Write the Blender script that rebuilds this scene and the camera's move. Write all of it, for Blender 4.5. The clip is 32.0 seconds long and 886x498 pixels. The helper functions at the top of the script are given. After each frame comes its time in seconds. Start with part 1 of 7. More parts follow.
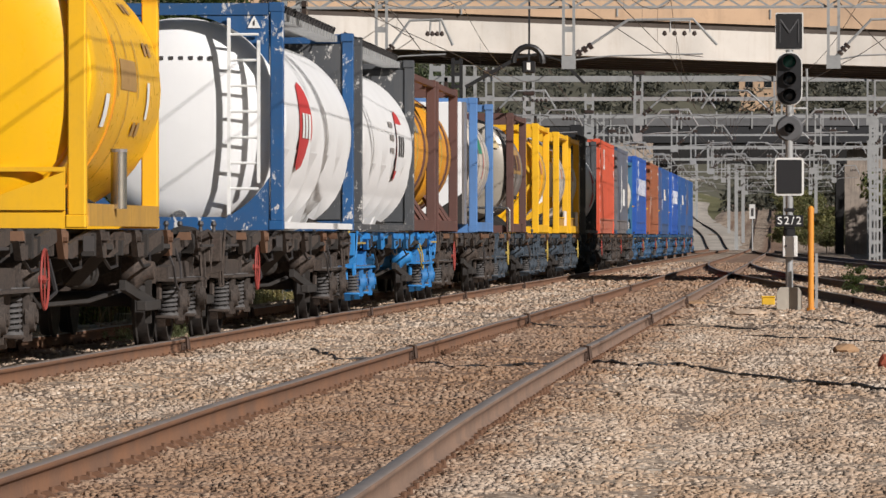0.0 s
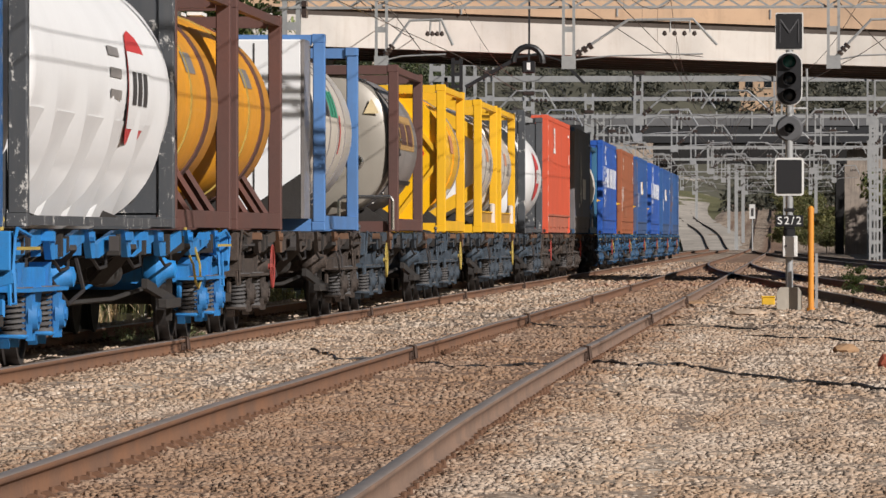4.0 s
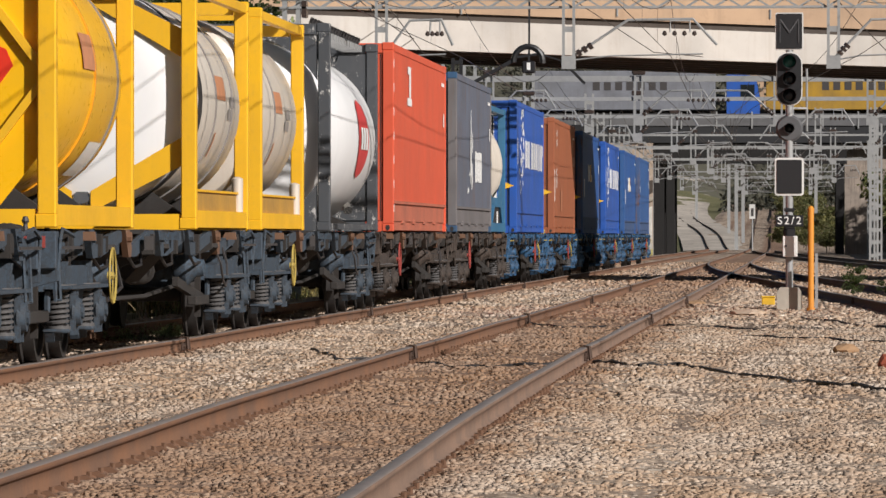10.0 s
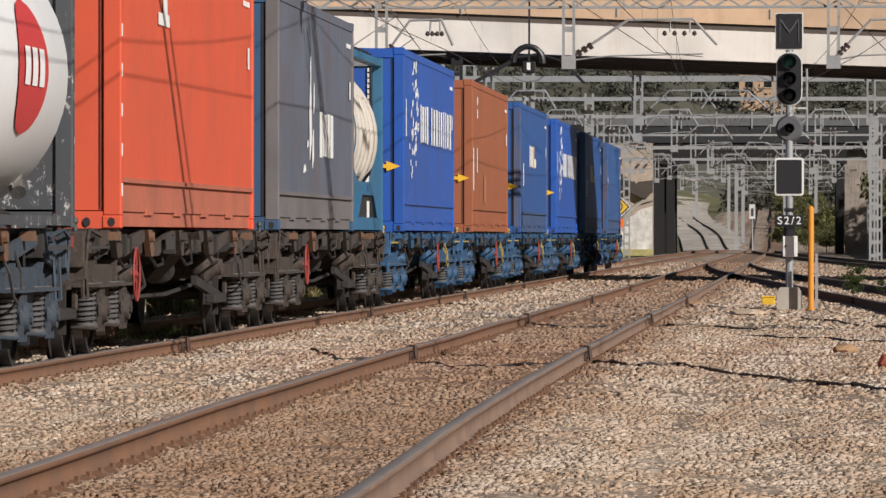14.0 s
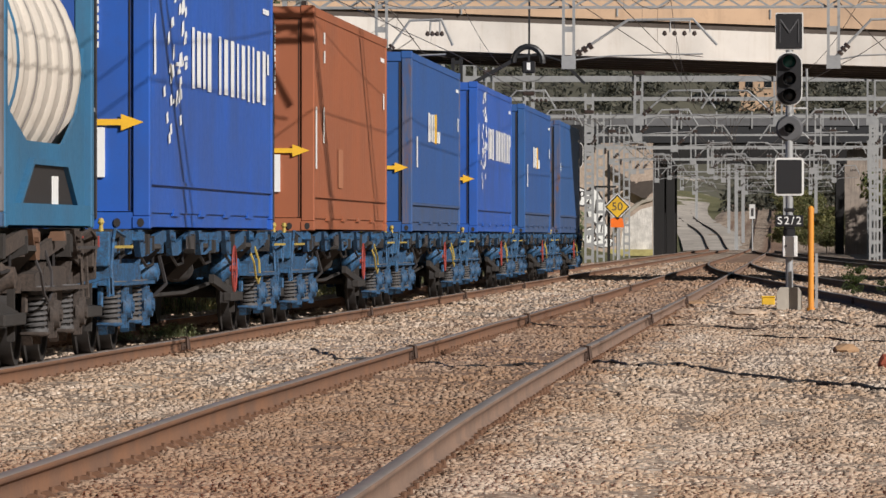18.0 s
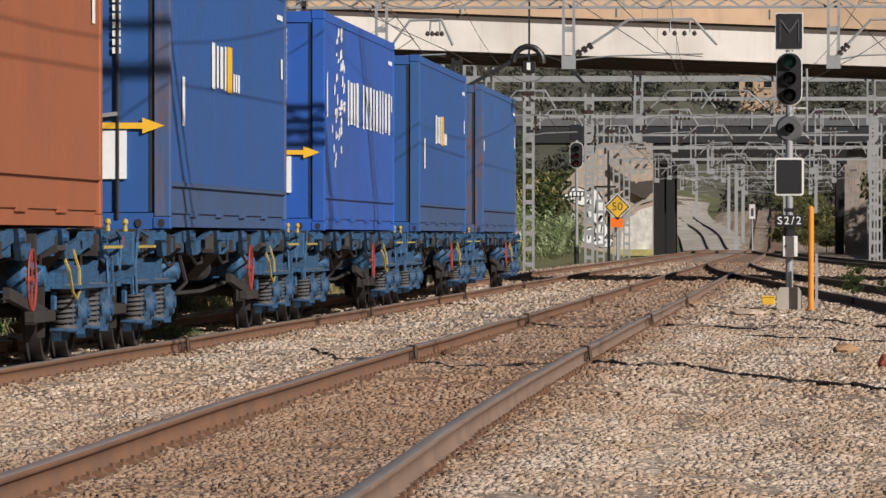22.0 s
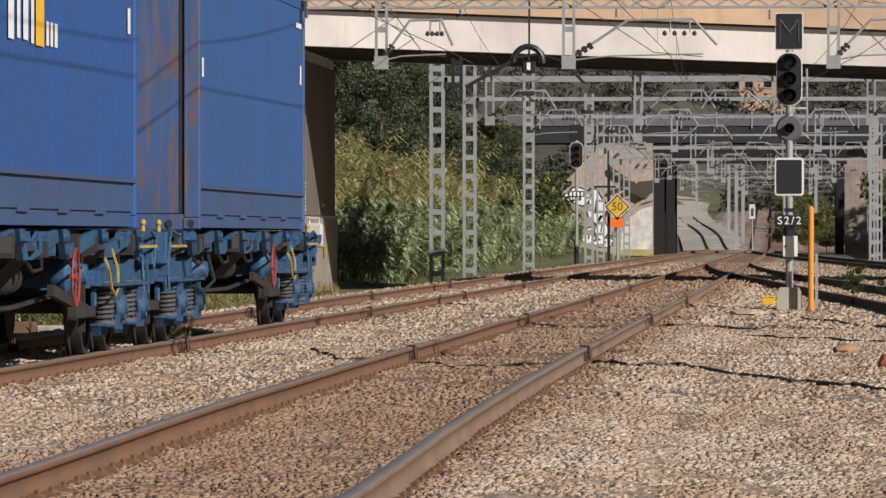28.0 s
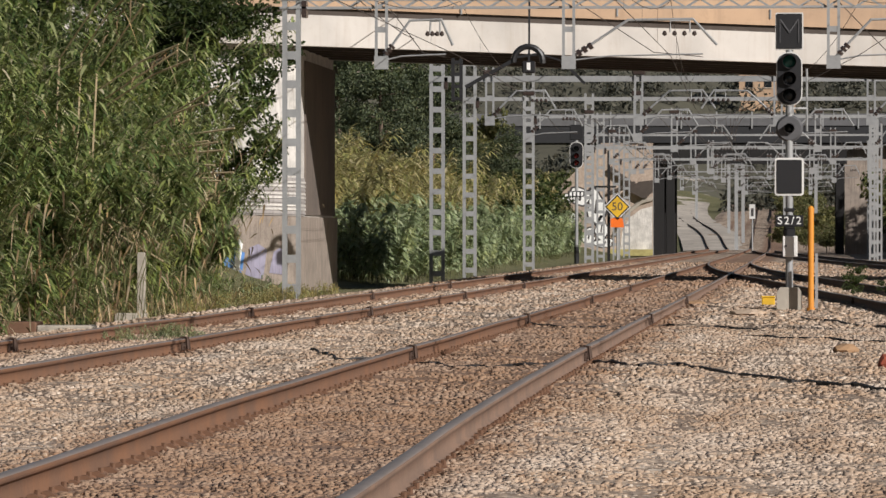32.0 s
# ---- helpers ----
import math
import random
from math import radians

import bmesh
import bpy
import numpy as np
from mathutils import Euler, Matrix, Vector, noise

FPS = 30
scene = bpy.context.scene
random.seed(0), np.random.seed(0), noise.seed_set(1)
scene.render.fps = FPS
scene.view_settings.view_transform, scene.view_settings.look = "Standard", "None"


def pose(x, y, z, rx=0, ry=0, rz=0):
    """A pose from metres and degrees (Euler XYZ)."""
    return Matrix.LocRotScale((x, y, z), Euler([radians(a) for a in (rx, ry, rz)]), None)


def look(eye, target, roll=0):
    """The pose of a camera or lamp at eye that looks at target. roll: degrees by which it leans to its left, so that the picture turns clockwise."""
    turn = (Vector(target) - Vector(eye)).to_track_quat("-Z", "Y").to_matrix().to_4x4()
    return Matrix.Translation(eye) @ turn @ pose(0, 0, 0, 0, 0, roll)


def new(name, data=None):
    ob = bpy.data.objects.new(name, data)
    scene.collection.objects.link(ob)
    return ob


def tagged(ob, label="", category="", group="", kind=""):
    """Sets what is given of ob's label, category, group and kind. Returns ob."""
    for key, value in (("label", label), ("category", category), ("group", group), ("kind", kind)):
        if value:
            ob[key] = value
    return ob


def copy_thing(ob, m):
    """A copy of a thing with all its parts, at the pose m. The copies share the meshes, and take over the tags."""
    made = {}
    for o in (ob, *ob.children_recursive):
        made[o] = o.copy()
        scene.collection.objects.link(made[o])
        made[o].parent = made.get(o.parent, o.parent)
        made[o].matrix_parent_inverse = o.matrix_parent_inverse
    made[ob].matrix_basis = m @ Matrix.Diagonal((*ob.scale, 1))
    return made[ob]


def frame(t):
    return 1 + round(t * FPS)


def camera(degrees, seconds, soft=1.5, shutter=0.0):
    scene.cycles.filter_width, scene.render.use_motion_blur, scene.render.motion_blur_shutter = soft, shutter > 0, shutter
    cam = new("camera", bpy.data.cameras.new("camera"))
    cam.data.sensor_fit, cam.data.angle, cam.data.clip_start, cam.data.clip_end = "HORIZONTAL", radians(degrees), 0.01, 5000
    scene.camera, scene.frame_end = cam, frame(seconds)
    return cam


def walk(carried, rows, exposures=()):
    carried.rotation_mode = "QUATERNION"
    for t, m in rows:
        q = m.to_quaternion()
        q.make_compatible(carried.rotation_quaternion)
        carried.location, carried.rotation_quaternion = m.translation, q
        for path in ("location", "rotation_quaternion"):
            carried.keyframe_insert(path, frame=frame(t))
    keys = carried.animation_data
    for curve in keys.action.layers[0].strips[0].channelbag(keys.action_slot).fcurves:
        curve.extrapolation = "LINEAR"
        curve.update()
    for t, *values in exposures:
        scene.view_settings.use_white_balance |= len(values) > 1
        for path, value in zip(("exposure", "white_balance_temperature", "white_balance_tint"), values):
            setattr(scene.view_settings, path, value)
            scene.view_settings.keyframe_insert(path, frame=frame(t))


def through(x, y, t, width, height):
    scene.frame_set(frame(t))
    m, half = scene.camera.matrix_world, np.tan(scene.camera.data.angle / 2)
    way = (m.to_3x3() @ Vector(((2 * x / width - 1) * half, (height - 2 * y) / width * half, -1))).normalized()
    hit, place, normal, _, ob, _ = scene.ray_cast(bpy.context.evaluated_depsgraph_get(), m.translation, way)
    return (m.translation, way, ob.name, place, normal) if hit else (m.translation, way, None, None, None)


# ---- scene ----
# x to the right, y along the tracks, z up from the rail tops
cam = camera(8.229, 32.0, soft=1.5)
CAM = look((0.0, 0.0, 1.1), (-6.46 * 1.09, 109.0 * 1.09, 1.1 - 0.23 * 1.09))
walk(cam, [(0, CAM), (32.0, CAM)], exposures=((0, 0.0), (32.0, 0.0)))

# world and sun: low afternoon sun from behind, to the right
SUN_TO = Vector((1.4, -1.3, 1.0)).normalized()
world = bpy.data.worlds.new("sky")
scene.world = world
world.use_nodes = True
wt = world.node_tree
sky = wt.nodes.new("ShaderNodeTexSky")
sky.sky_type = "NISHITA"
sky.sun_disc = False
sky.sun_elevation = math.asin(SUN_TO.z)
sky.sun_rotation = math.atan2(SUN_TO.x, SUN_TO.y)
sky.dust_density = 2.0
wt.links.new(sky.outputs[0], wt.nodes["Background"].inputs[0])
wt.nodes["Background"].inputs[1].default_value = 0.03
sun = new("sun", bpy.data.lights.new("sun", "SUN"))
sun.data.energy = 4.9
sun.data.angle = radians(0.53)
sun.data.color = (1.0, 0.95, 0.915)
sun.matrix_world = look(SUN_TO * 300, (0, 0, 0))


# ---- mesh helpers ----
class Geo:
    """Collects vertices and faces of one mesh."""

    def __init__(self):
        self.v, self.f, self.mi = [], [], []
        self.slot = 0

    def add(self, vs, fs):
        n = len(self.v)
        self.v += [tuple(p) for p in vs]
        self.f += [tuple(i + n for i in f) for f in fs]
        self.mi += [self.slot] * len(fs)
        return self

    def box(self, x0, x1, y0, y1, z0, z1, b=0.0):
        if b <= 0:
            vs = [(x, y, z) for x in (x0, x1) for y in (y0, y1) for z in (z0, z1)]
            return self.add(vs, [(0, 1, 3, 2), (4, 6, 7, 5), (0, 4, 5, 1), (2, 3, 7, 6), (0, 2, 6, 4), (1, 5, 7, 3)])
        bm = bmesh.new()
        bmesh.ops.create_cube(bm, size=1)
        for q in bm.verts:
            q.co = Vector(((x0 + x1) / 2 + q.co.x * (x1 - x0), (y0 + y1) / 2 + q.co.y * (y1 - y0), (z0 + z1) / 2 + q.co.z * (z1 - z0)))
        bmesh.ops.bevel(bm, geom=bm.edges[:], offset=b, segments=1, affect="EDGES")
        bm.verts.index_update()
        self.add([q.co for q in bm.verts], [[q.index for q in f.verts] for f in bm.faces])
        bm.free()
        return self

    def cyl(self, p, q, r, r2=None, n=10, caps=True):
        p, q = Vector(p), Vector(q)
        r2 = r if r2 is None else r2
        d = (q - p).normalized()
        a = d.orthogonal().normalized()
        b = d.cross(a)
        vs = []
        for c, rr in ((p, r), (q, r2)):
            vs += [c + rr * (a * math.cos(t) + b * math.sin(t)) for t in (2 * math.pi * i / n for i in range(n))]
        fs = [(i, (i + 1) % n, n + (i + 1) % n, n + i) for i in range(n)]
        if caps:
            fs += [tuple(range(n))[::-1], tuple(range(n, 2 * n))]
        return self.add(vs, fs)

    def tube(self, pts, r, n=6):
        pts = [Vector(p) for p in pts]
        vs, fs = [], []
        last = None
        for i, p in enumerate(pts):
            d = (pts[min(i + 1, len(pts) - 1)] - pts[max(i - 1, 0)]).normalized()
            a = d.orthogonal() if last is None else last - d * last.dot(d)
            a = a.normalized() if a.length > 1e-6 else d.orthogonal().normalized()
            last = a
            b = d.cross(a)
            vs += [p + r * (a * math.cos(t) + b * math.sin(t)) for t in (2 * math.pi * k / n for k in range(n))]
        for i in range(len(pts) - 1):
            fs += [(i * n + k, i * n + (k + 1) % n, (i + 1) * n + (k + 1) % n, (i + 1) * n + k) for k in range(n)]
        fs += [tuple(range(n))[::-1], tuple(range((len(pts) - 1) * n, len(pts) * n))]
        return self.add(vs, fs)

    def lathe(self, prof, axis="y", c=(0, 0, 0), n=24):
        """prof: rows of (radius, place along the axis)."""
        vs, fs = [], []
        for r, s in prof:
            for i in range(n):
                t = 2 * math.pi * i / n
                u, w = r * math.cos(t), r * math.sin(t)
                p = {"y": (u, s, w), "x": (s, u, w), "z": (u, w, s)}[axis]
                vs.append((p[0] + c[0], p[1] + c[1], p[2] + c[2]))
        for j in range(len(prof) - 1):
            fs += [(j * n + i, j * n + (i + 1) % n, (j + 1) * n + (i + 1) % n, (j + 1) * n + i) for i in range(n)]
        if prof[0][0] > 1e-4:
            fs.append(tuple(range(n))[::-1])
        if prof[-1][0] > 1e-4:
            fs.append(tuple(range((len(prof) - 1) * n, len(prof) * n)))
        return self.add(vs, fs)

    def prism(self, poly, axis, a, b):
        """poly: outline in the two other axes, in the order x y z; drawn from a to b along axis."""
        n = len(poly)
        put = {"x": lambda u, w, s: (s, u, w), "y": lambda u, w, s: (u, s, w), "z": lambda u, w, s: (u, w, s)}[axis]
        vs = [put(u, w, s) for s in (a, b) for u, w in poly]
        fs = [(i, (i + 1) % n, n + (i + 1) % n, n + i) for i in range(n)] + [tuple(range(n))[::-1], tuple(range(n, 2 * n))]
        return self.add(vs, fs)

    def beam(self, p, q, w, h, up=(0, 0, 1)):
        """A bar of section w x h from p to q."""
        p, q = Vector(p), Vector(q)
        d = (q - p).normalized()
        up = Vector(up)
        if abs(d.dot(up)) > 0.98:
            up = Vector((0, 1, 0))
        a = d.cross(up).normalized() * w / 2
        b = a.cross(d).normalized() * h / 2
        vs = [c + s * a + t * b for c in (p, q) for s, t in ((-1, -1), (1, -1), (1, 1), (-1, 1))]
        return self.add(vs, [(0, 1, 2, 3)[::-1], (4, 5, 6, 7), (0, 1, 5, 4), (1, 2, 6, 5), (2, 3, 7, 6), (3, 0, 4, 7)])

    def mesh(self, name, mats, smooth=False):
        me = bpy.data.meshes.new(name)
        me.from_pydata(self.v, [], self.f)
        for m in (mats if isinstance(mats, (list, tuple)) else [mats]):
            me.materials.append(m)
        if any(self.mi):
            me.polygons.foreach_set("material_index", self.mi)
        bm = bmesh.new()
        bm.from_mesh(me)
        bmesh.ops.recalc_face_normals(bm, faces=bm.faces)
        bm.to_mesh(me)
        bm.free()
        if smooth:
            me.shade_smooth()
            me.set_sharp_from_angle(angle=radians(38))
        return me


def part(name, g, material, parent, label="", smooth=False, at=None):
    ob = new(name, g if isinstance(g, bpy.types.Mesh) else g.mesh(name, material, smooth))
    ob.parent = parent
    if at is not None:
        ob.matrix_basis = at
    if label:
        tagged(ob, label)
    return ob


def thing(name, label, category, group="", at=None, kind=""):
    ob = new(name)
    ob.empty_display_size = 0.2
    if at is not None:
        ob.matrix_basis = at
    return tagged(ob, label, category, group, kind)


def single(name, g, material, label, category, group="", kind="", at=None, smooth=False):
    ob = new(name, g if isinstance(g, bpy.types.Mesh) else g.mesh(name, material, smooth))
    if at is not None:
        ob.matrix_basis = at
    return tagged(ob, label, category, group, kind)


def quick_mesh(name, verts, quads, mats, mi=None):
    """A mesh from arrays of vertices and four-cornered faces."""
    me = bpy.data.meshes.new(name)
    me.vertices.add(len(verts))
    me.vertices.foreach_set("co", np.asarray(verts, dtype=np.float32).ravel())
    me.loops.add(len(quads) * 4)
    me.loops.foreach_set("vertex_index", np.asarray(quads, dtype=np.int32).ravel())
    me.polygons.add(len(quads))
    me.polygons.foreach_set("loop_start", np.arange(0, len(quads) * 4, 4, dtype=np.int32))
    for m in mats:
        me.materials.append(m)
    if mi is not None:
        me.polygons.foreach_set("material_index", np.asarray(mi, dtype=np.int32))
    me.update(calc_edges=True)
    return me


def lettering(text, size, space=1.0):
    """A flat mesh of letters in the x-z plane, centred, 4 mm thick, facing -y."""
    cu = bpy.data.curves.new("letters", "FONT")
    cu.space_character = space
    cu.body, cu.size, cu.extrude, cu.align_x, cu.align_y = text, size, 0.004, "CENTER", "CENTER"
    ob = bpy.data.objects.new("letters", cu)
    scene.collection.objects.link(ob)
    bpy.context.view_layer.update()
    me = bpy.data.meshes.new_from_object(ob.evaluated_get(bpy.context.evaluated_depsgraph_get()))
    bpy.data.objects.remove(ob)
    me.transform(Matrix.Rotation(radians(90), 4, "X"))
    return me

# ---- materials ----
def nodes_of(name):
    m = bpy.data.materials.new(name)
    m.use_nodes = True
    return m, m.node_tree, m.node_tree.nodes["Principled BSDF"]


def noise_node(nt, scale, detail=4.0, rough=0.6, stretch=(1, 1, 1), coord="Object"):
    tc = nt.nodes.new("ShaderNodeTexCoord")
    mp = nt.nodes.new("ShaderNodeMapping")
    mp.inputs["Scale"].default_value = stretch
    n = nt.nodes.new("ShaderNodeTexNoise")
    n.inputs["Scale"].default_value, n.inputs["Detail"].default_value, n.inputs["Roughness"].default_value = scale, detail, rough
    nt.links.new(tc.outputs[coord], mp.inputs[0])
    nt.links.new(mp.outputs[0], n.inputs[0])
    return n.outputs["Fac"]


def ramp(nt, fac, stops):
    r = nt.nodes.new("ShaderNodeValToRGB")
    els = r.color_ramp.elements
    while len(els) < len(stops):
        els.new(0.5)
    for e, (p, c) in zip(els, stops):
        e.position, e.color = p, (*c, 1) if len(c) == 3 else c
    nt.links.new(fac, r.inputs[0])
    return r.outputs[0]


def blend(nt, fac, a, b, mode="MIX"):
    m = nt.nodes.new("ShaderNodeMix")
    m.data_type, m.blend_type = "RGBA", mode
    for sock, val in ((m.inputs[0], fac), (m.inputs[6], a), (m.inputs[7], b)):
        if isinstance(val, (int, float)):
            sock.default_value = val
        elif isinstance(val, tuple):
            sock.default_value = (*val, 1)
        else:
            nt.links.new(val, sock)
    return m.outputs[2]


def bump(nt, b, height, strength, dist=0.02):
    n = nt.nodes.new("ShaderNodeBump")
    n.inputs["Strength"].default_value, n.inputs["Distance"].default_value = strength, dist
    nt.links.new(height, n.inputs["Height"])
    nt.links.new(n.outputs[0], b.inputs["Normal"])


def island_random(nt):
    return nt.nodes.new("ShaderNodeNewGeometry").outputs["Random Per Island"]


def paint(name, col, dirt=(0.10, 0.075, 0.05), wear=0.35, rough=0.45, metal=0.0, streak=0.4, scale=1.0, chips=0.0, rust=0.0, fade=0.62, soil=0.0):
    """Painted steel: faded in large patches, grimy in fine grain, with rain streaks down it."""
    m, nt, b = nodes_of(name)
    c2 = tuple(min(1.0, x * fade + 0.05 * (1 - fade)) for x in col)
    big = noise_node(nt, 0.7 * scale, 3)
    base = blend(nt, ramp(nt, big, ((0.35, (0, 0, 0)), (0.7, (1, 1, 1)))), col, c2)
    st = noise_node(nt, 2.2 * scale, 5, 0.7, (3.0, 3.0, 0.22))
    base = blend(nt, blend(nt, 1.0, ramp(nt, st, ((0.5, (0, 0, 0)), (0.78, (streak,) * 3))), (1, 1, 1), "MULTIPLY"), base, dirt)
    fine = noise_node(nt, 14 * scale, 6, 0.75)
    base = blend(nt, ramp(nt, fine, ((0.52 - soil, (0, 0, 0)), (0.8 - soil, (wear,) * 3))), base, dirt)
    if chips:
        ch = noise_node(nt, 5 * scale, 8, 0.8, (1, 1, 0.6))
        base = blend(nt, ramp(nt, ch, ((0.575, (0, 0, 0)), (0.60, (chips,) * 3))), base, (0.6, 0.58, 0.55))
    if rust:
        ru = noise_node(nt, 1.6 * scale, 9, 0.78, (1.6, 1.6, 0.5))
        base = blend(nt, ramp(nt, ru, ((0.60 if rust < 0.6 else 0.52, (0, 0, 0)), (0.70 if rust < 0.6 else 0.66, (rust,) * 3))), base, (0.16, 0.075, 0.035))
    nt.links.new(base, b.inputs["Base Color"])
    b.inputs["Metallic"].default_value = metal
    rr = nt.nodes.new("ShaderNodeMapRange")
    rr.inputs["To Min"].default_value, rr.inputs["To Max"].default_value = rough - 0.08, min(1, rough + 0.25)
    nt.links.new(fine, rr.inputs[0])
    nt.links.new(rr.outputs[0], b.inputs["Roughness"])
    bump(nt, b, fine, 0.12, 0.006)
    return m


def plain(name, col, rough=0.7, metal=0.0, vary=0.25, scale=8.0, strength=0.2):
    m, nt, b = nodes_of(name)
    f = noise_node(nt, scale, 6, 0.7)
    g = noise_node(nt, scale * 0.13, 3)
    c = blend(nt, ramp(nt, f, ((0.3, (0, 0, 0)), (0.75, (vary * 2,) * 3))), col, tuple(x * 0.5 for x in col))
    c = blend(nt, ramp(nt, g, ((0.4, (0, 0, 0)), (0.7, (vary,) * 3))), c, tuple(min(1, x * 1.4) for x in col))
    nt.links.new(c, b.inputs["Base Color"])
    b.inputs["Roughness"].default_value, b.inputs["Metallic"].default_value = rough, metal
    bump(nt, b, f, strength, 0.01)
    return m


def leafy(name, stops, rough=0.55, through=0.42):
    """Leaves: a colour for each leaf, some light passing through."""
    m, nt, b = nodes_of(name)
    c = ramp(nt, island_random(nt), stops)
    big = noise_node(nt, 0.5, 3)
    c = blend(nt, ramp(nt, big, ((0.4, (0, 0, 0)), (0.65, (0.5,) * 3))), c, tuple(x * 0.6 for x in stops[0][1]))
    sprig = noise_node(nt, 1.3, 3, 0.6)
    mid = stops[len(stops) // 2][1]
    c = blend(nt, ramp(nt, sprig, ((0.52, (0, 0, 0)), (0.66, (0.45,) * 3))), c, (mid[0] * 1.5, mid[1] * 1.25, mid[2] * 0.9))
    nt.links.new(c, b.inputs["Base Color"])
    b.inputs["Roughness"].default_value = rough
    b.inputs["Specular IOR Level"].default_value = 0.35
    t = nt.nodes.new("ShaderNodeBsdfTranslucent")
    nt.links.new(c, t.inputs[0])
    mx = nt.nodes.new("ShaderNodeMixShader")
    mx.inputs[0].default_value = through
    nt.links.new(b.outputs[0], mx.inputs[1])
    nt.links.new(t.outputs[0], mx.inputs[2])
    nt.links.new(mx.outputs[0], nt.nodes["Material Output"].inputs[0])
    return m


def rail_dust(nt):
    """Rust-brown brake dust lying along the rails: 1 near them, 0 away, ragged between."""
    tc = nt.nodes.new("ShaderNodeTexCoord")
    sep = nt.nodes.new("ShaderNodeSeparateXYZ")
    nt.links.new(tc.outputs["Object"], sep.inputs[0])

    def op(kind, a, b):
        n = nt.nodes.new("ShaderNodeMath")
        n.operation = kind
        for s, v in zip(n.inputs, (a, b)):
            if isinstance(v, (int, float)):
                s.default_value = v
            else:
                nt.links.new(v, s)
        return n.outputs[0]

    rag = op("MULTIPLY", op("SUBTRACT", noise_node(nt, 1.8, 6, 0.7), 0.5), 1.1)
    near = [op("MAXIMUM", op("SUBTRACT", op("ABSOLUTE", op("SUBTRACT", sep.outputs[0], -3.04), 0.0), 0.85), 0.0)]
    near.append(op("ABSOLUTE", op("SUBTRACT", op("ABSOLUTE", op("SUBTRACT", sep.outputs[0], -7.59), 0.0), 0.85), 0.0))
    d = op("ADD", op("MINIMUM", near[0], op("ADD", near[1], 0.12)), rag)
    r = nt.nodes.new("ShaderNodeMapRange")
    r.inputs["From Min"].default_value, r.inputs["From Max"].default_value = 0.16, 0.62
    r.inputs["To Min"].default_value, r.inputs["To Max"].default_value = 0.85, 0.0
    nt.links.new(d, r.inputs[0])
    return r.outputs[0]


def stone_mat(name, stops, rough=0.9):
    m, nt, b = nodes_of(name)
    c = ramp(nt, island_random(nt), stops)
    c = blend(nt, ramp(nt, noise_node(nt, 0.55, 4, 0.6), ((0.42, (0, 0, 0)), (0.62, (0.55,) * 3))), c, (0.60, 0.50, 0.41))
    fines = noise_node(nt, 2.6, 5, 0.7, (1.0, 0.07, 1.0))
    c = blend(nt, ramp(nt, fines, ((0.42, (0, 0, 0)), (0.64, (0.72,) * 3))), c, (0.33, 0.215, 0.135))
    pale = noise_node(nt, 1.1, 4, 0.6, (1.0, 0.10, 1.0))
    c = blend(nt, ramp(nt, pale, ((0.50, (0, 0, 0)), (0.68, (0.6,) * 3))), c, (0.58, 0.50, 0.42))
    c = blend(nt, rail_dust(nt), c, blend(nt, 0.72, c, (0.25, 0.145, 0.085)))
    f = noise_node(nt, 45, 5, 0.7)
    c = blend(nt, ramp(nt, f, ((0.35, (0, 0, 0)), (0.8, (0.28,) * 3))), c, (0.14, 0.10, 0.07))
    nt.links.new(c, b.inputs["Base Color"])
    b.inputs["Roughness"].default_value = rough
    bump(nt, b, f, 0.35, 0.01)
    return m


M_STONE = stone_mat("ballast_stone", ((0.0, (0.10, 0.07, 0.05)), (0.10, (0.33, 0.23, 0.155)), (0.5, (0.46, 0.325, 0.22)), (0.88, (0.54, 0.405, 0.29)), (1.0, (0.70, 0.60, 0.49))))
M_STONE_RUST = stone_mat("rusty_ballast_stone", ((0.0, (0.08, 0.045, 0.03)), (0.3, (0.28, 0.155, 0.085)), (0.7, (0.40, 0.235, 0.13)), (1.0, (0.58, 0.42, 0.28))))


def ground_mat():
    m, nt, b = nodes_of("gravel_ground")
    tc = nt.nodes.new("ShaderNodeTexCoord")
    v = nt.nodes.new("ShaderNodeTexVoronoi")
    v.inputs["Scale"].default_value = 17
    nt.links.new(tc.outputs["Object"], v.inputs[0])
    sep = nt.nodes.new("ShaderNodeSeparateColor")
    nt.links.new(v.outputs["Color"], sep.inputs[0])
    c = ramp(nt, sep.outputs[0], ((0.0, (0.22, 0.16, 0.115)), (0.4, (0.36, 0.275, 0.20)), (0.8, (0.48, 0.38, 0.29)), (1.0, (0.6, 0.52, 0.43))))
    big = noise_node(nt, 0.25, 4)
    c = blend(nt, ramp(nt, big, ((0.45, (0, 0, 0)), (0.7, (0.55,) * 3))), c, (0.27, 0.19, 0.13))
    heap = noise_node(nt, 1.6, 6, 0.75, (1.0, 0.12, 1.0))
    c = blend(nt, ramp(nt, heap, ((0.44, (0, 0, 0)), (0.62, (0.8,) * 3))), c, (0.13, 0.085, 0.06))
    c = blend(nt, rail_dust(nt), c, (0.20, 0.115, 0.07))
    nt.links.new(c, b.inputs["Base Color"])
    b.inputs["Roughness"].default_value = 0.95
    bump(nt, b, v.outputs["Distance"], 0.6, 0.03)
    return m


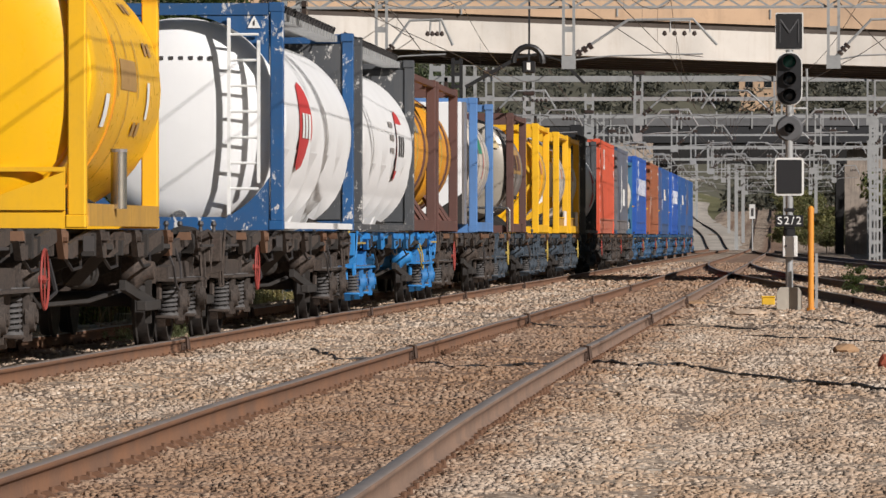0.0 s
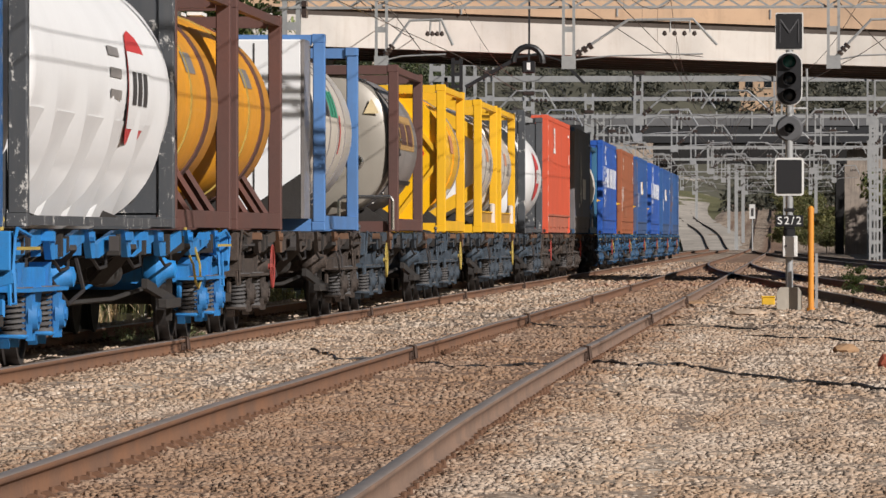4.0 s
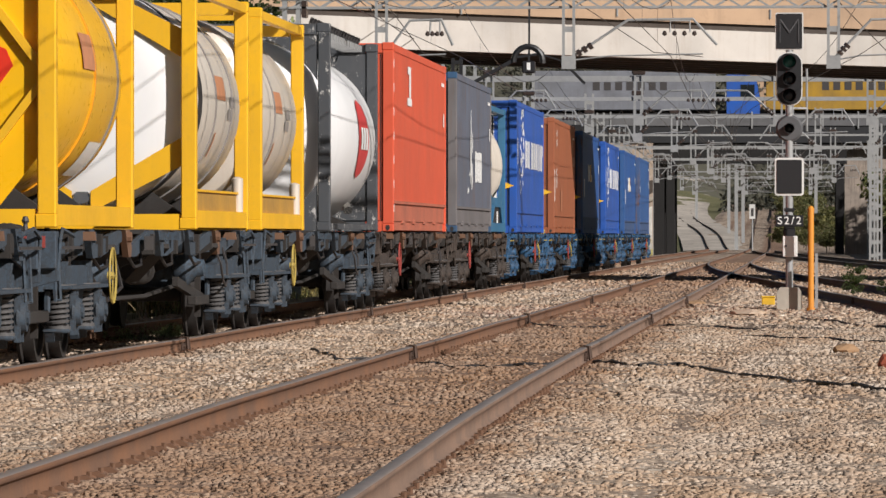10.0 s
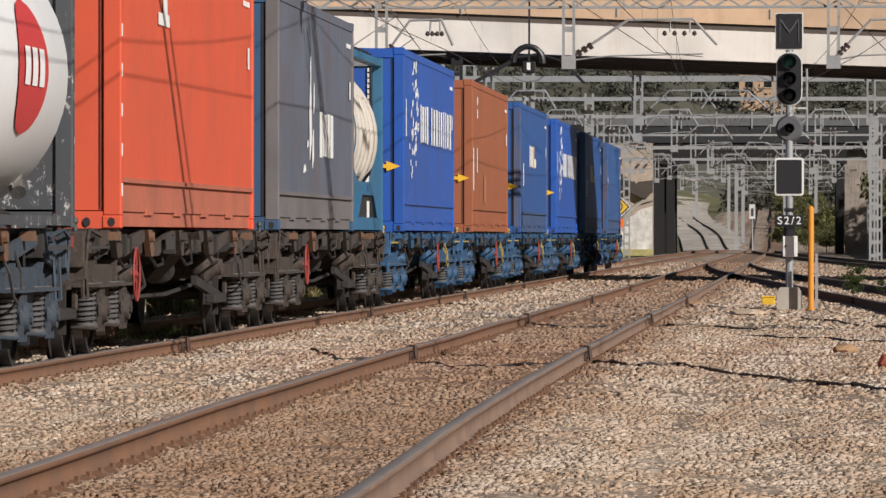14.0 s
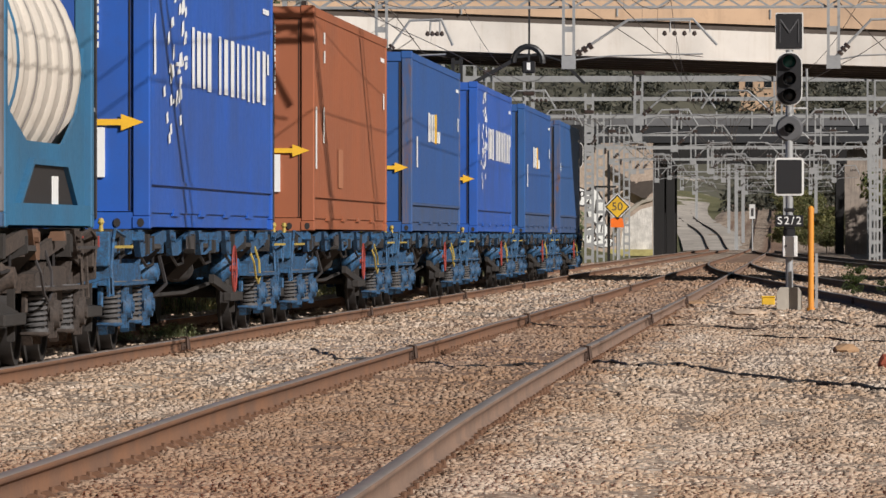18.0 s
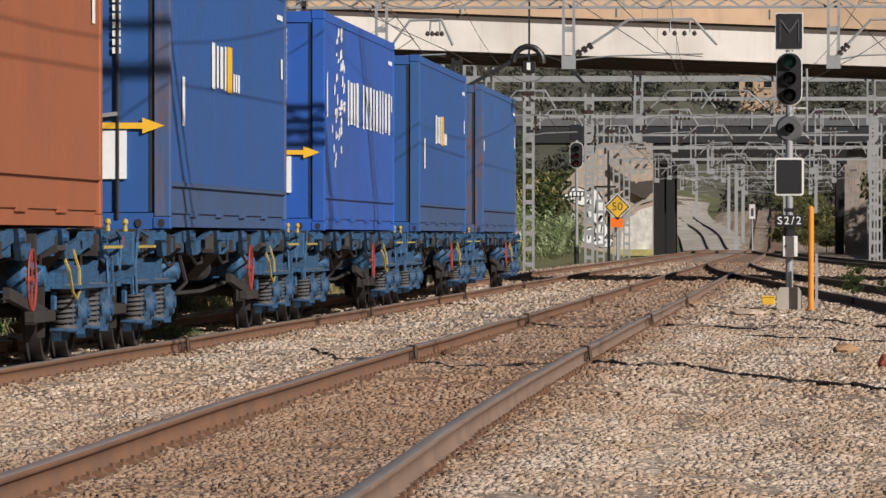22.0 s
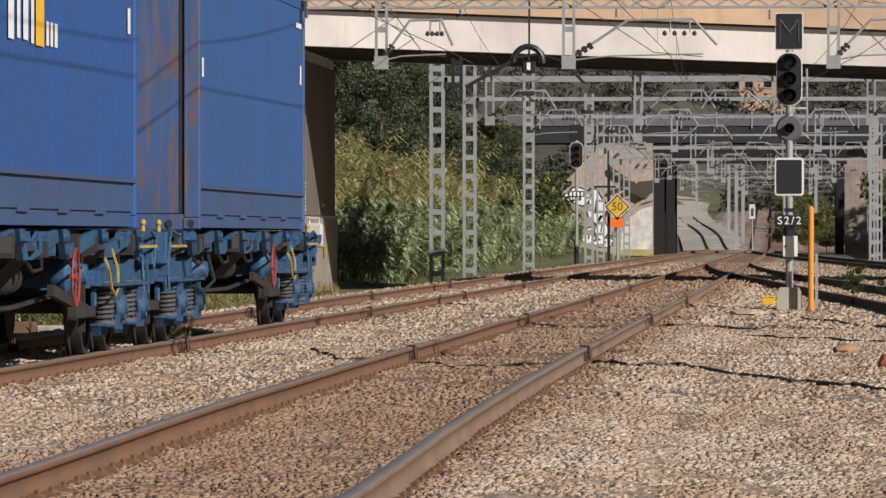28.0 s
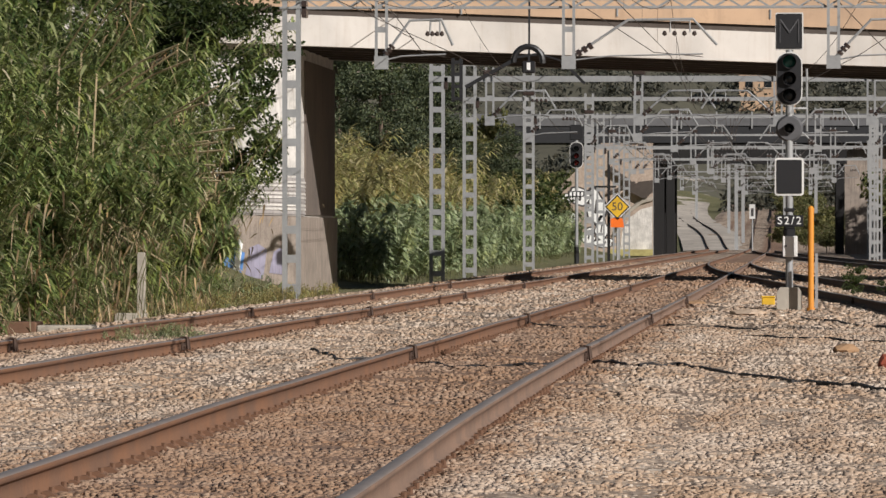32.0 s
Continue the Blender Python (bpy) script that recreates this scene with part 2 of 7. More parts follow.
def soil_mat():
    m, nt, b = nodes_of("dry_grass_soil")
    f = noise_node(nt, 1.3, 8, 0.75)
    c = ramp(nt, f, ((0.3, (0.05, 0.06, 0.025)), (0.5, (0.12, 0.12, 0.05)), (0.7, (0.24, 0.19, 0.10))))
    nt.links.new(c, b.inputs["Base Color"])
    b.inputs["Roughness"].default_value = 1.0
    bump(nt, b, f, 1.0, 0.1)
    return m


M_GROUND = ground_mat()
M_SOIL = soil_mat()
M_PALE = plain("pale_ballast", (0.47, 0.42, 0.36), 1.0, 0, 0.55, 1.5, 0.8)
M_HILL = plain("wooded_hillside", (0.10, 0.095, 0.065), 1.0, vary=0.5, scale=0.25, strength=0.8)
M_RUST = paint("rusty_rail_steel", (0.205, 0.10, 0.052), (0.08, 0.04, 0.023), 0.5, 0.8, 0.0, 0.2, 2.0)
M_RAILTOP_DULL = plain("dull_rail_head", (0.38, 0.32, 0.285), 0.42, 0.5, 0.35, 3.0, 0.06)
M_RUST_PALE = paint("worn_rail_steel", (0.265, 0.17, 0.12), (0.10, 0.055, 0.035), 0.5, 0.7, 0.1, 0.2, 2.0)
M_ABUT = paint("flaking_white_wall_paint", (0.72, 0.69, 0.64), (0.22, 0.18, 0.15), 0.4, 0.85, 0, 0.95, 2.6, rust=0.2)
M_FOOT = paint("streaked_brown_render", (0.36, 0.30, 0.25), (0.10, 0.07, 0.05), 0.65, 0.9, 0, 1.0, 2.2, rust=0.45, soil=0.05)
M_GREY_RENDER = paint("bared_grey_blockwork", (0.42, 0.39, 0.37), (0.16, 0.14, 0.13), 0.6, 0.9, 0, 0.6, 1.6)
# dark streaked concrete: dirt, and deck shade painted in with it
M_SHADE_STAIN = paint("shade_and_stain_concrete", (0.17, 0.135, 0.11), (0.05, 0.04, 0.035), 0.5, 0.95, 0, 0.8, 0.9)
M_PALE_DAUB = plain("faded_yellow_daub", (0.48, 0.42, 0.17), 0.9, 0, 0.5, 2.0)
M_DISC = plain("dark_grey_backplate", (0.10, 0.10, 0.105), 0.6, 0, 0.3)
M_CLIP = plain("dark_clip_and_rail_shade", (0.075, 0.045, 0.032), 0.8, 0.2)
M_CLIP_RUST = plain("rusty_rail_clip", (0.15, 0.078, 0.045), 0.9, 0.0)
M_CONC = plain("grey_concrete", (0.40, 0.36, 0.30), 0.9, 0, 0.35, 5.0, 0.4)
M_SLEEPER = plain("dusty_sleeper", (0.26, 0.20, 0.15), 0.95, 0, 0.35, 9.0, 0.5)
M_CABLE = plain("black_cable", (0.025, 0.022, 0.022), 0.6, 0, 0.2)
M_BRIDGE = paint("white_bridge_paint", (0.61, 0.57, 0.52), (0.33, 0.25, 0.18), 0.2, 0.75, 0, 0.35, 0.5)
M_PARAPET = paint("ochre_parapet", (0.50, 0.34, 0.22), (0.22, 0.15, 0.10), 0.35, 0.85, 0, 0.35, 0.5)
# soffit concrete, darkened to carry the shade below the deck
M_SOFFIT = plain("shade_dark_soffit", (0.075, 0.060, 0.050), 0.95, 0, 0.3, 3.0, 0.4)
M_WALL = paint("cream_concrete", (0.56, 0.48, 0.40), (0.26, 0.19, 0.14), 0.5, 0.85, 0, 0.7, 0.6, rust=0.35)
M_WING = paint("mottled_cream_concrete", (0.50, 0.40, 0.32), (0.20, 0.14, 0.10), 0.75, 0.9, 0, 0.35, 0.45, rust=0.5, soil=0.08)
M_FASCIA = plain("dark_grey_steel_fascia", (0.022, 0.023, 0.026), 0.8, 0, 0.3, 1.5, 0.2)
M_PILLAR = plain("black_steel_pillar", (0.012, 0.011, 0.011), 0.7, 0.2, 0.3)
M_GALV = plain("galvanised_steel", (0.35, 0.355, 0.355), 0.5, 0.25, 0.25, 6.0, 0.1)
M_GALV_DARK = plain("dull_galvanised_steel", (0.33, 0.335, 0.335), 0.55, 0.3, 0.25, 6.0, 0.1)
M_WIRE = plain("copper_wire", (0.10, 0.085, 0.075), 0.5, 0.6, 0.1)
M_INSUL = plain("brown_insulator", (0.05, 0.035, 0.03), 0.3, 0, 0.1)
M_BLACK = plain("black_signal_paint", (0.018, 0.018, 0.02), 0.45, 0, 0.2)
M_WHITE = paint("white_enamel", (0.78, 0.77, 0.74), (0.35, 0.30, 0.24), 0.2, 0.4, 0, 0.2)
M_ORANGE_P = paint("orange_post_paint", (0.78, 0.30, 0.025), (0.25, 0.12, 0.05), 0.2, 0.5, 0, 0.2)
M_YELLOW_S = paint("yellow_sign_paint", (0.80, 0.48, 0.02), (0.3, 0.2, 0.06), 0.15, 0.45, 0, 0.1)
M_LENS_G = plain("green_signal_lens", (0.02, 0.11, 0.09), 0.1, 0, 0.1)
M_LENS_K = plain("dark_signal_lens", (0.012, 0.016, 0.02), 0.12, 0, 0.1)
M_LENS_R = plain("red_signal_lens", (0.22, 0.015, 0.015), 0.2, 0, 0.1)
M_REED = leafy("reed_leaf", ((0.0, (0.05, 0.09, 0.033)), (0.35, (0.16, 0.23, 0.07)), (0.72, (0.35, 0.42, 0.14)), (0.93, (0.50, 0.51, 0.28)), (1.0, (0.70, 0.61, 0.44))))
M_REED_DRY = leafy("dry_reed_leaf", ((0.0, (0.20, 0.21, 0.07)), (0.35, (0.34, 0.34, 0.125)), (0.7, (0.50, 0.455, 0.22)), (1.0, (0.64, 0.56, 0.36))))
M_REED_BLUE = leafy("blue_green_reed_leaf", ((0.0, (0.22, 0.28, 0.14)), (0.5, (0.42, 0.51, 0.29)), (1.0, (0.62, 0.66, 0.44))))
M_STRAW = leafy("withered_reed_leaf", ((0.0, (0.13, 0.09, 0.05)), (0.4, (0.30, 0.22, 0.12)), (0.8, (0.48, 0.37, 0.22)), (1.0, (0.62, 0.52, 0.36))), 0.7, 0.2)
M_STEM_STRAW = plain("straw_cane", (0.50, 0.40, 0.24), 0.7, 0, 0.3)
M_STEM = plain("reed_cane", (0.11, 0.115, 0.04), 0.7, 0, 0.3)
M_STEM_DRY = plain("dry_reed_cane", (0.24, 0.20, 0.085), 0.7, 0, 0.3)
M_PINE = leafy("pine_needle", ((0.0, (0.028, 0.042, 0.022)), (0.6, (0.070, 0.092, 0.045)), (1.0, (0.14, 0.155, 0.075))), 0.6, 0.1)
M_BROAD = leafy("broad_leaf", ((0.0, (0.022, 0.038, 0.012)), (0.6, (0.055, 0.082, 0.022)), (1.0, (0.11, 0.135, 0.04))))
M_BUSH = leafy("scrub_leaf", ((0.0, (0.07, 0.08, 0.03)), (0.6, (0.16, 0.17, 0.065)), (1.0, (0.28, 0.25, 0.12))))
M_WOODS = leafy("far_wood_leaf", ((0.0, (0.030, 0.034, 0.026)), (0.6, (0.060, 0.062, 0.046)), (1.0, (0.11, 0.105, 0.08))), 0.7, 0.1)
M_BARK = plain("tree_bark", (0.12, 0.09, 0.065), 0.95, 0, 0.35, 9.0, 0.6)
# rolling stock
M_BLUE = paint("blue_container_paint", (0.016, 0.090, 0.31), (0.05, 0.06, 0.085), 0.2, 0.5, 0, 0.25, rust=0.3, fade=0.75)
M_BLUE_LOW = paint("grimed_blue_foot_paint", (0.032, 0.085, 0.215), (0.11, 0.075, 0.05), 0.4, 0.65, 0, 0.55, rust=0.45, soil=0.02)
M_RUSTY_BLUE = paint("rust_eaten_blue_paint", (0.035, 0.10, 0.27), (0.17, 0.11, 0.075), 0.4, 0.65, 0, 1.0, 1.6, rust=0.95)
M_RED_LOW = paint("grimed_red_foot_paint", (0.52, 0.14, 0.08), (0.25, 0.12, 0.08), 0.5, 0.6, 0, 0.45, soil=0.08)
M_GREY_LOW = paint("rusty_grey_foot_paint", (0.16, 0.15, 0.155), (0.15, 0.10, 0.07), 0.35, 0.75, 0, 0.8, 1.5, rust=0.3)
M_BARRIER = plain("weathered_crash_barrier", (0.13, 0.13, 0.135), 0.7, 0.1, 0.3, 2.0, 0.1)
M_BLUE2 = paint("bright_blue_container_paint", (0.014, 0.10, 0.46), (0.03, 0.045, 0.10), 0.2, 0.42, 0, 0.22)
M_BLUE3 = paint("faded_blue_container_paint", (0.022, 0.10, 0.30), (0.10, 0.075, 0.06), 0.25, 0.5, 0, 0.3, rust=0.55, fade=0.75)
M_BROWN = paint("red_brown_container_paint", (0.34, 0.105, 0.045), (0.22, 0.075, 0.04), 0.2, 0.5, 0, 0.15, fade=0.8)
M_RED = paint("orange_red_container_paint", (0.68, 0.10, 0.045), (0.45, 0.09, 0.05), 0.12, 0.45, 0, 0.06, fade=0.82)
M_RED_PALE = plain("faded_red_brown_patch", (0.42, 0.17, 0.09), 0.6, 0, 0.2)
M_BLUE_END = paint("mid_blue_door_paint", (0.03, 0.095, 0.20), (0.07, 0.05, 0.04), 0.3, 0.5, 0, 0.3)
M_GREY = paint("blue_grey_container_paint", (0.115, 0.138, 0.190), (0.15, 0.105, 0.075), 0.3, 0.6, 0, 0.5, rust=0.65)
M_FRAME_BLUE = paint("frame_blue", (0.010, 0.085, 0.24), (0.10, 0.09, 0.09), 0.2, 0.45, 0, 0.2, 1.5, 0.95)
M_FRAME_SKY = paint("frame_light_blue", (0.085, 0.22, 0.50), (0.10, 0.10, 0.10), 0.25, 0.5, 0, 0.25)
M_FRAME_TEAL = paint("frame_teal_blue", (0.025, 0.155, 0.30), (0.05, 0.06, 0.07), 0.3, 0.5, 0, 0.3)
M_FRAME_BROWN = paint("frame_dark_brown", (0.115, 0.048, 0.038), (0.04, 0.025, 0.02), 0.3, 0.6, 0, 0.3)
M_FRAME_YELLOW = paint("frame_yellow", (0.88, 0.48, 0.010), (0.35, 0.20, 0.05), 0.2, 0.40, 0, 0.18, fade=0.8)
M_FRAME_OCHRE = paint("dirty_ochre_frame", (0.52, 0.29, 0.05), (0.20, 0.12, 0.05), 0.45, 0.5, 0, 0.6)
M_FRAME_DARK = paint("frame_dark_grey", (0.060, 0.066, 0.075), (0.12, 0.11, 0.10), 0.3, 0.55, 0, 0.3, 1.2, 0.8)
M_TANK_WHITE = paint("white_tank_paint", (0.82, 0.82, 0.82), (0.55, 0.51, 0.46), 0.08, 0.38, 0, 0.08, fade=0.93)
M_TANK_CREAM = paint("cream_tank_cladding", (0.66, 0.60, 0.52), (0.40, 0.31, 0.25), 0.30, 0.35, 0.1, 0.35, fade=0.8)
M_TANK_STEEL = paint("dull_steel_tank", (0.315, 0.285, 0.24), (0.25, 0.20, 0.15), 0.25, 0.32, 0.1, 0.25, fade=0.8)
M_TANK_GREY = paint("grey_tank_band", (0.31, 0.285, 0.275), (0.18, 0.15, 0.13), 0.3, 0.3, 0.15, 0.3)
M_TANK_YELLOW = paint("yellow_tank_paint", (0.92, 0.50, 0.006), (0.55, 0.30, 0.05), 0.10, 0.22, 0, 0.10, 0.5, fade=0.88)
M_LABEL_RED = plain("faded_red_label", (0.55, 0.24, 0.12), 0.6, 0, 0.4, 5.0)
M_TANK_ORANGE = paint("orange_tank_paint", (0.85, 0.36, 0.010), (0.30, 0.15, 0.05), 0.3, 0.32, 0, 0.3)
M_TEXT_WHITE = plain("white_lettering", (0.82, 0.82, 0.80), 0.6, 0, 0.15)
M_TEXT_DARK = plain("dark_lettering", (0.05, 0.045, 0.045), 0.6, 0, 0.1)
M_TEXT_RED = plain("red_emblem", (0.55, 0.045, 0.045), 0.6, 0, 0.15)
M_TEXT_YEL = plain("yellow_marking", (0.85, 0.48, 0.03), 0.6, 0, 0.15)
M_CREAM_MARK = plain("pale_cream_marking", (0.72, 0.58, 0.34), 0.6, 0, 0.15)
M_LOZENGE = plain("bright_red_lozenge", (0.70, 0.030, 0.010), 0.5, 0, 0.15)
M_LABEL_OCHRE = plain("faded_ochre_label", (0.42, 0.25, 0.09), 0.6, 0, 0.4, 4.0)
M_TEXT_GREEN = plain("green_emblem", (0.05, 0.30, 0.18), 0.6, 0, 0.15)
M_CHROME = plain("stainless_fitting", (0.55, 0.53, 0.50), 0.25, 0.9, 0.1)
M_WAG_BLUE = paint("grimy_blue_underframe", (0.020, 0.135, 0.31), (0.022, 0.019, 0.018), 0.95, 0.6, 0, 0.95, 2.0, soil=0.13)
M_WAG_BRIGHT = paint("bright_blue_underframe", (0.012, 0.22, 0.58), (0.045, 0.04, 0.04), 0.45, 0.55, 0, 0.35, 2.0)
M_WAG_BROWN = paint("brown_grimed_underframe", (0.080, 0.056, 0.043), (0.014, 0.012, 0.011), 0.85, 0.8, 0, 0.75, 2.0, soil=0.12)
M_WAG_SLATE = paint("slate_underframe", (0.045, 0.075, 0.110), (0.030, 0.025, 0.022), 0.8, 0.7, 0, 0.7, 2.0, soil=0.12)
M_GRIME = paint("brake_dust_steel", (0.028, 0.023, 0.020), (0.012, 0.011, 0.010), 0.6, 0.8, 0.1, 0.4, 3.0)
M_WHEEL = paint("dark_wheel_steel", (0.045, 0.040, 0.038), (0.03, 0.025, 0.022), 0.5, 0.6, 0.4, 0.2, 3.0)
M_BRASSRUST = plain("rusty_bracket", (0.16, 0.085, 0.05), 0.85, 0, 0.4, 12)

# ---- the lie of the land ----
TRAIN_X = -7.59
GAUGE = 1.74
MAIN_PATH = [(-30, -2.3), (0, -2.55), (24, -2.80), (38, -2.98), (55, -3.07), (120, -3.10), (200, -3.20), (300, -3.4), (430, -3.7), (560, -4.3), (800, -5.6)]
TRAIN_PATH = [(-30, TRAIN_X), (0, TRAIN_X), (200, TRAIN_X), (500, TRAIN_X), (550, -7.95), (600, -9.1), (650, -10.8), (700, -13.2), (750, -15.0), (800, -16.0), (850, -16.5), (900, -16.9), (960, -18)]
SIDE_PATH = [(60, 4.2), (100, 2.25), (125, 1.15), (150, 0.1), (180, -1.25), (210, -2.3), (240, -3.0), (262, -3.3)]
EAST_PATH = [(200, 6.0), (240, 3.4), (300, 1.2), (360, -0.6), (420, -2.3), (470, -3.4)]


def along(path, y):
    """The offset of a path at y, gliding between its rows."""
    if y <= path[0][0]:
        return path[0][1]
    for i in range(len(path) - 1):
        (a, xa), (b, xb) = path[i], path[i + 1]
        if y <= b:
            s0 = (xb - path[i - 1][1]) / (b - path[i - 1][0]) if i else (xb - xa) / (b - a)
            s1 = (path[i + 2][1] - xa) / (path[i + 2][0] - a) if i + 2 < len(path) else (xb - xa) / (b - a)
            t, d = (y - a) / (b - a), b - a
            return xa * (2 * t ** 3 - 3 * t * t + 1) + xb * (3 * t * t - 2 * t ** 3) + d * s0 * (t ** 3 - 2 * t * t + t) + d * s1 * (t ** 3 - t * t)
    return path[-1][1]


def step(a, b, x):
    t = min(1.0, max(0.0, (x - a) / (b - a)))
    return t * t * (3 - 2 * t)


def rise(y):
    """The far climb of the line beyond the second bridge."""
    return 0.02 * max(0.0, min(y, 1000) - 562) * step(555, 620, y) if y > 555 else 0.0


def ground_z(x, y):
    z = -0.17
    z -= 0.20 * step(-10.0, -11.2, x)
    bank = max(0.0, -12.6 - x)
    z += min(4.2, bank * 0.42) * (1 - step(150, 168, y))
    z += min(2.2, bank * 0.16) * step(168, 190, y)
    z += 0.9 * step(4.0, 9.0, x) * step(250, 330, y)
    z += rise(y)
    ramp_up = step(392, 431, y) * (1 - step(450, 490, y))
    z += 8.4 * ramp_up * max(step(-17.2, -26.0, x), step(8.0, 17.0, x))
    if y > 880:
        z += (min(y, 1700) - 880) * 0.125 * (1 + 0.25 * noise.noise((x * 0.012, y * 0.006, 0))) * step(880, 1000, y)
    if x < -12.8 or y > 600:
        z += 0.5 * noise.noise((x * 0.15, y * 0.06, 3.0)) * step(0, 3, bank + max(0, y - 600) * 0.05)
    z += 0.035 * noise.noise((x * 0.9, y * 0.5, 1.0)) + 0.02 * noise.noise((x * 3.1, y * 2.0, 5.0))
    for path, lo, hi in ((MAIN_PATH, -30, 800), (TRAIN_PATH, -30, 960)):
        if lo < y < hi and y < 300:
            d = abs(x - along(path, y))
            z += 0.035 * (1 - step(0.2, 0.7, abs(d - 1.5))) + 0.014 * (1 - step(0.12, 0.5, abs(d - 0.87)))
    return z


def make_ground():
    xs = [-1800, -900, -450, -250, -150, -100, -70, -50, -40, -32, -26] + list(np.arange(-22, 4.01, 0.3)) + [4.6, 5.5, 7, 9, 12, 16, 22, 30, 45, 70, 120, 250, 500, 1000, 1800]
    ys = [-900, -300, -120, -60, -30, -10, 5, 15] + list(np.arange(20, 120, 0.8)) + list(np.arange(120, 330, 3.0)) + list(np.arange(330, 700, 12.0)) + list(np.arange(700, 1750, 25.0)) + [1900, 2300, 3000, 4200]
    vs = [(x, y, ground_z(x, y)) for y in ys for x in xs]
    n = len(xs)
    qs, mi = [], []
    for j in range(len(ys) - 1):
        for i in range(n - 1):
            qs.append((j * n + i, j * n + i + 1, (j + 1) * n + i + 1, (j + 1) * n + i))
            xm, ym = (xs[i] + xs[i + 1]) / 2, (ys[j] + ys[j + 1]) / 2
            mi.append(2 if ym > 900 or (ym > 560 and abs(xm + 9) > 13) else 1 if xm < -11.3 or xm > 14 else 0)
    me = quick_mesh("ground", vs, qs, [M_GROUND, M_SOIL, M_HILL], mi)
    me.shade_smooth()
    return single("ground", me, None, "pale gravel ground with weedy verges rising to a wooded hill", "ground", kind="structure")


make_ground()


def ballast_bed():
    ys = list(range(540, 945, 9))
    vs = [(along(TRAIN_PATH, y) + q, y, max(ground_z(along(TRAIN_PATH, y) + q, y), rise(y) - 0.17) + (0.02 if abs(q) < 2 else -0.02)) for y in ys for q in (-3.2, -1.9, 1.9, 3.0)]
    qs = [(j * 4 + i, j * 4 + i + 1, j * 4 + i + 5, j * 4 + i + 4) for j in range(len(ys) - 1) for i in range(3)]
    single("ballast_bed", quick_mesh("ballast_bed", vs, qs, [M_PALE]), None, "pale ballast bed of the far climbing line", "ballast", kind="structure")


ballast_bed()


# ---- tracks ----
RAIL_PROFILE = [(-0.072, -0.165), (0.072, -0.165), (0.072, -0.150), (0.012, -0.130), (0.010, -0.045), (0.036, -0.036), (0.036, -0.008), (0.026, 0.0), (-0.026, 0.0), (-0.036, -0.008), (-0.036, -0.036), (-0.010, -0.045), (-0.012, -0.130), (-0.072, -0.150)]


def rail_mesh(path, side, y0, y1, top, web):
    ys = []
    y = y0
    while y < y1:
        ys.append(y)
        y += 2.0 if y < 140 else 6.0 if y < 500 else 10.0
    ys.append(y1)
    vs, fs, mi = [], [], []
    n = len(RAIL_PROFILE)
    for y in ys:
        sl = (along(path, y + 0.5) - along(path, y - 0.5))
        wob = 0.012 * noise.noise((y * 0.11, side * 7.0, 2.0)) if y < 300 else 0.0
        for u, w in RAIL_PROFILE:
            vs.append((along(path, y) + side * GAUGE / 2 + u, y - sl * u, w + rise(y) + wob))
    for j in range(len(ys) - 1):
        for i in range(n):
            k = (i + 1) % n
            fs.append((j * n + i, j * n + k, (j + 1) * n + k, (j + 1) * n + i))
            # far rails take slot 2, dark to paint in their shaded sides
            mi.append(2 if ys[j] > 535 else 1 if i in (6, 7, 8) else 0)
    return quick_mesh("rail", vs, fs, [web, top, M_CLIP], mi)


def clip_mesh():
    g = Geo()
    for s in (-1, 1):
        g.prism([(s * 0.05, -0.165), (s * 0.125, -0.165), (s * 0.12, -0.148), (s * 0.08, -0.125), (s * 0.05, -0.13)], "y", -0.05, 0.05)
        g.cyl((s * 0.092, 0, -0.14), (s * 0.092, 0, -0.108), 0.015, n=6)
    return g.mesh("clip", M_CLIP_RUST)


CLIP = clip_mesh()
SLEEPER = Geo().box(-1.3, 1.3, -0.12, 0.12, -0.36, -0.152, 0.015).mesh("sleeper", M_SLEEPER)


def fishplate_mesh():
    g = Geo()
    for s in (-1, 1):
        g.box(min(s * 0.014, s * 0.034), max(s * 0.014, s * 0.034), -0.30, 0.30, -0.125, -0.05, 0.004)
        for q in (-0.21, -0.07, 0.07, 0.21):
            g.cyl((s * 0.03, q, -0.088), (s * 0.055, q, -0.088), 0.018, n=6)
    g.tube([(0.07, -0.10, -0.12), (0.055, -0.05, 0.006), (0.0, -0.03, 0.012), (-0.05, -0.03, -0.02)], 0.016, 5)
    g.tube([(0.07, 0.10, -0.12), (0.055, 0.05, 0.006), (0.0, 0.03, 0.012), (-0.05, 0.03, -0.02)], 0.016, 5)
    g.box(-0.045, 0.045, -0.012, 0.012, -0.15, 0.004)
    return g.mesh("fishplate", M_CLIP)


FISH = fishplate_mesh()


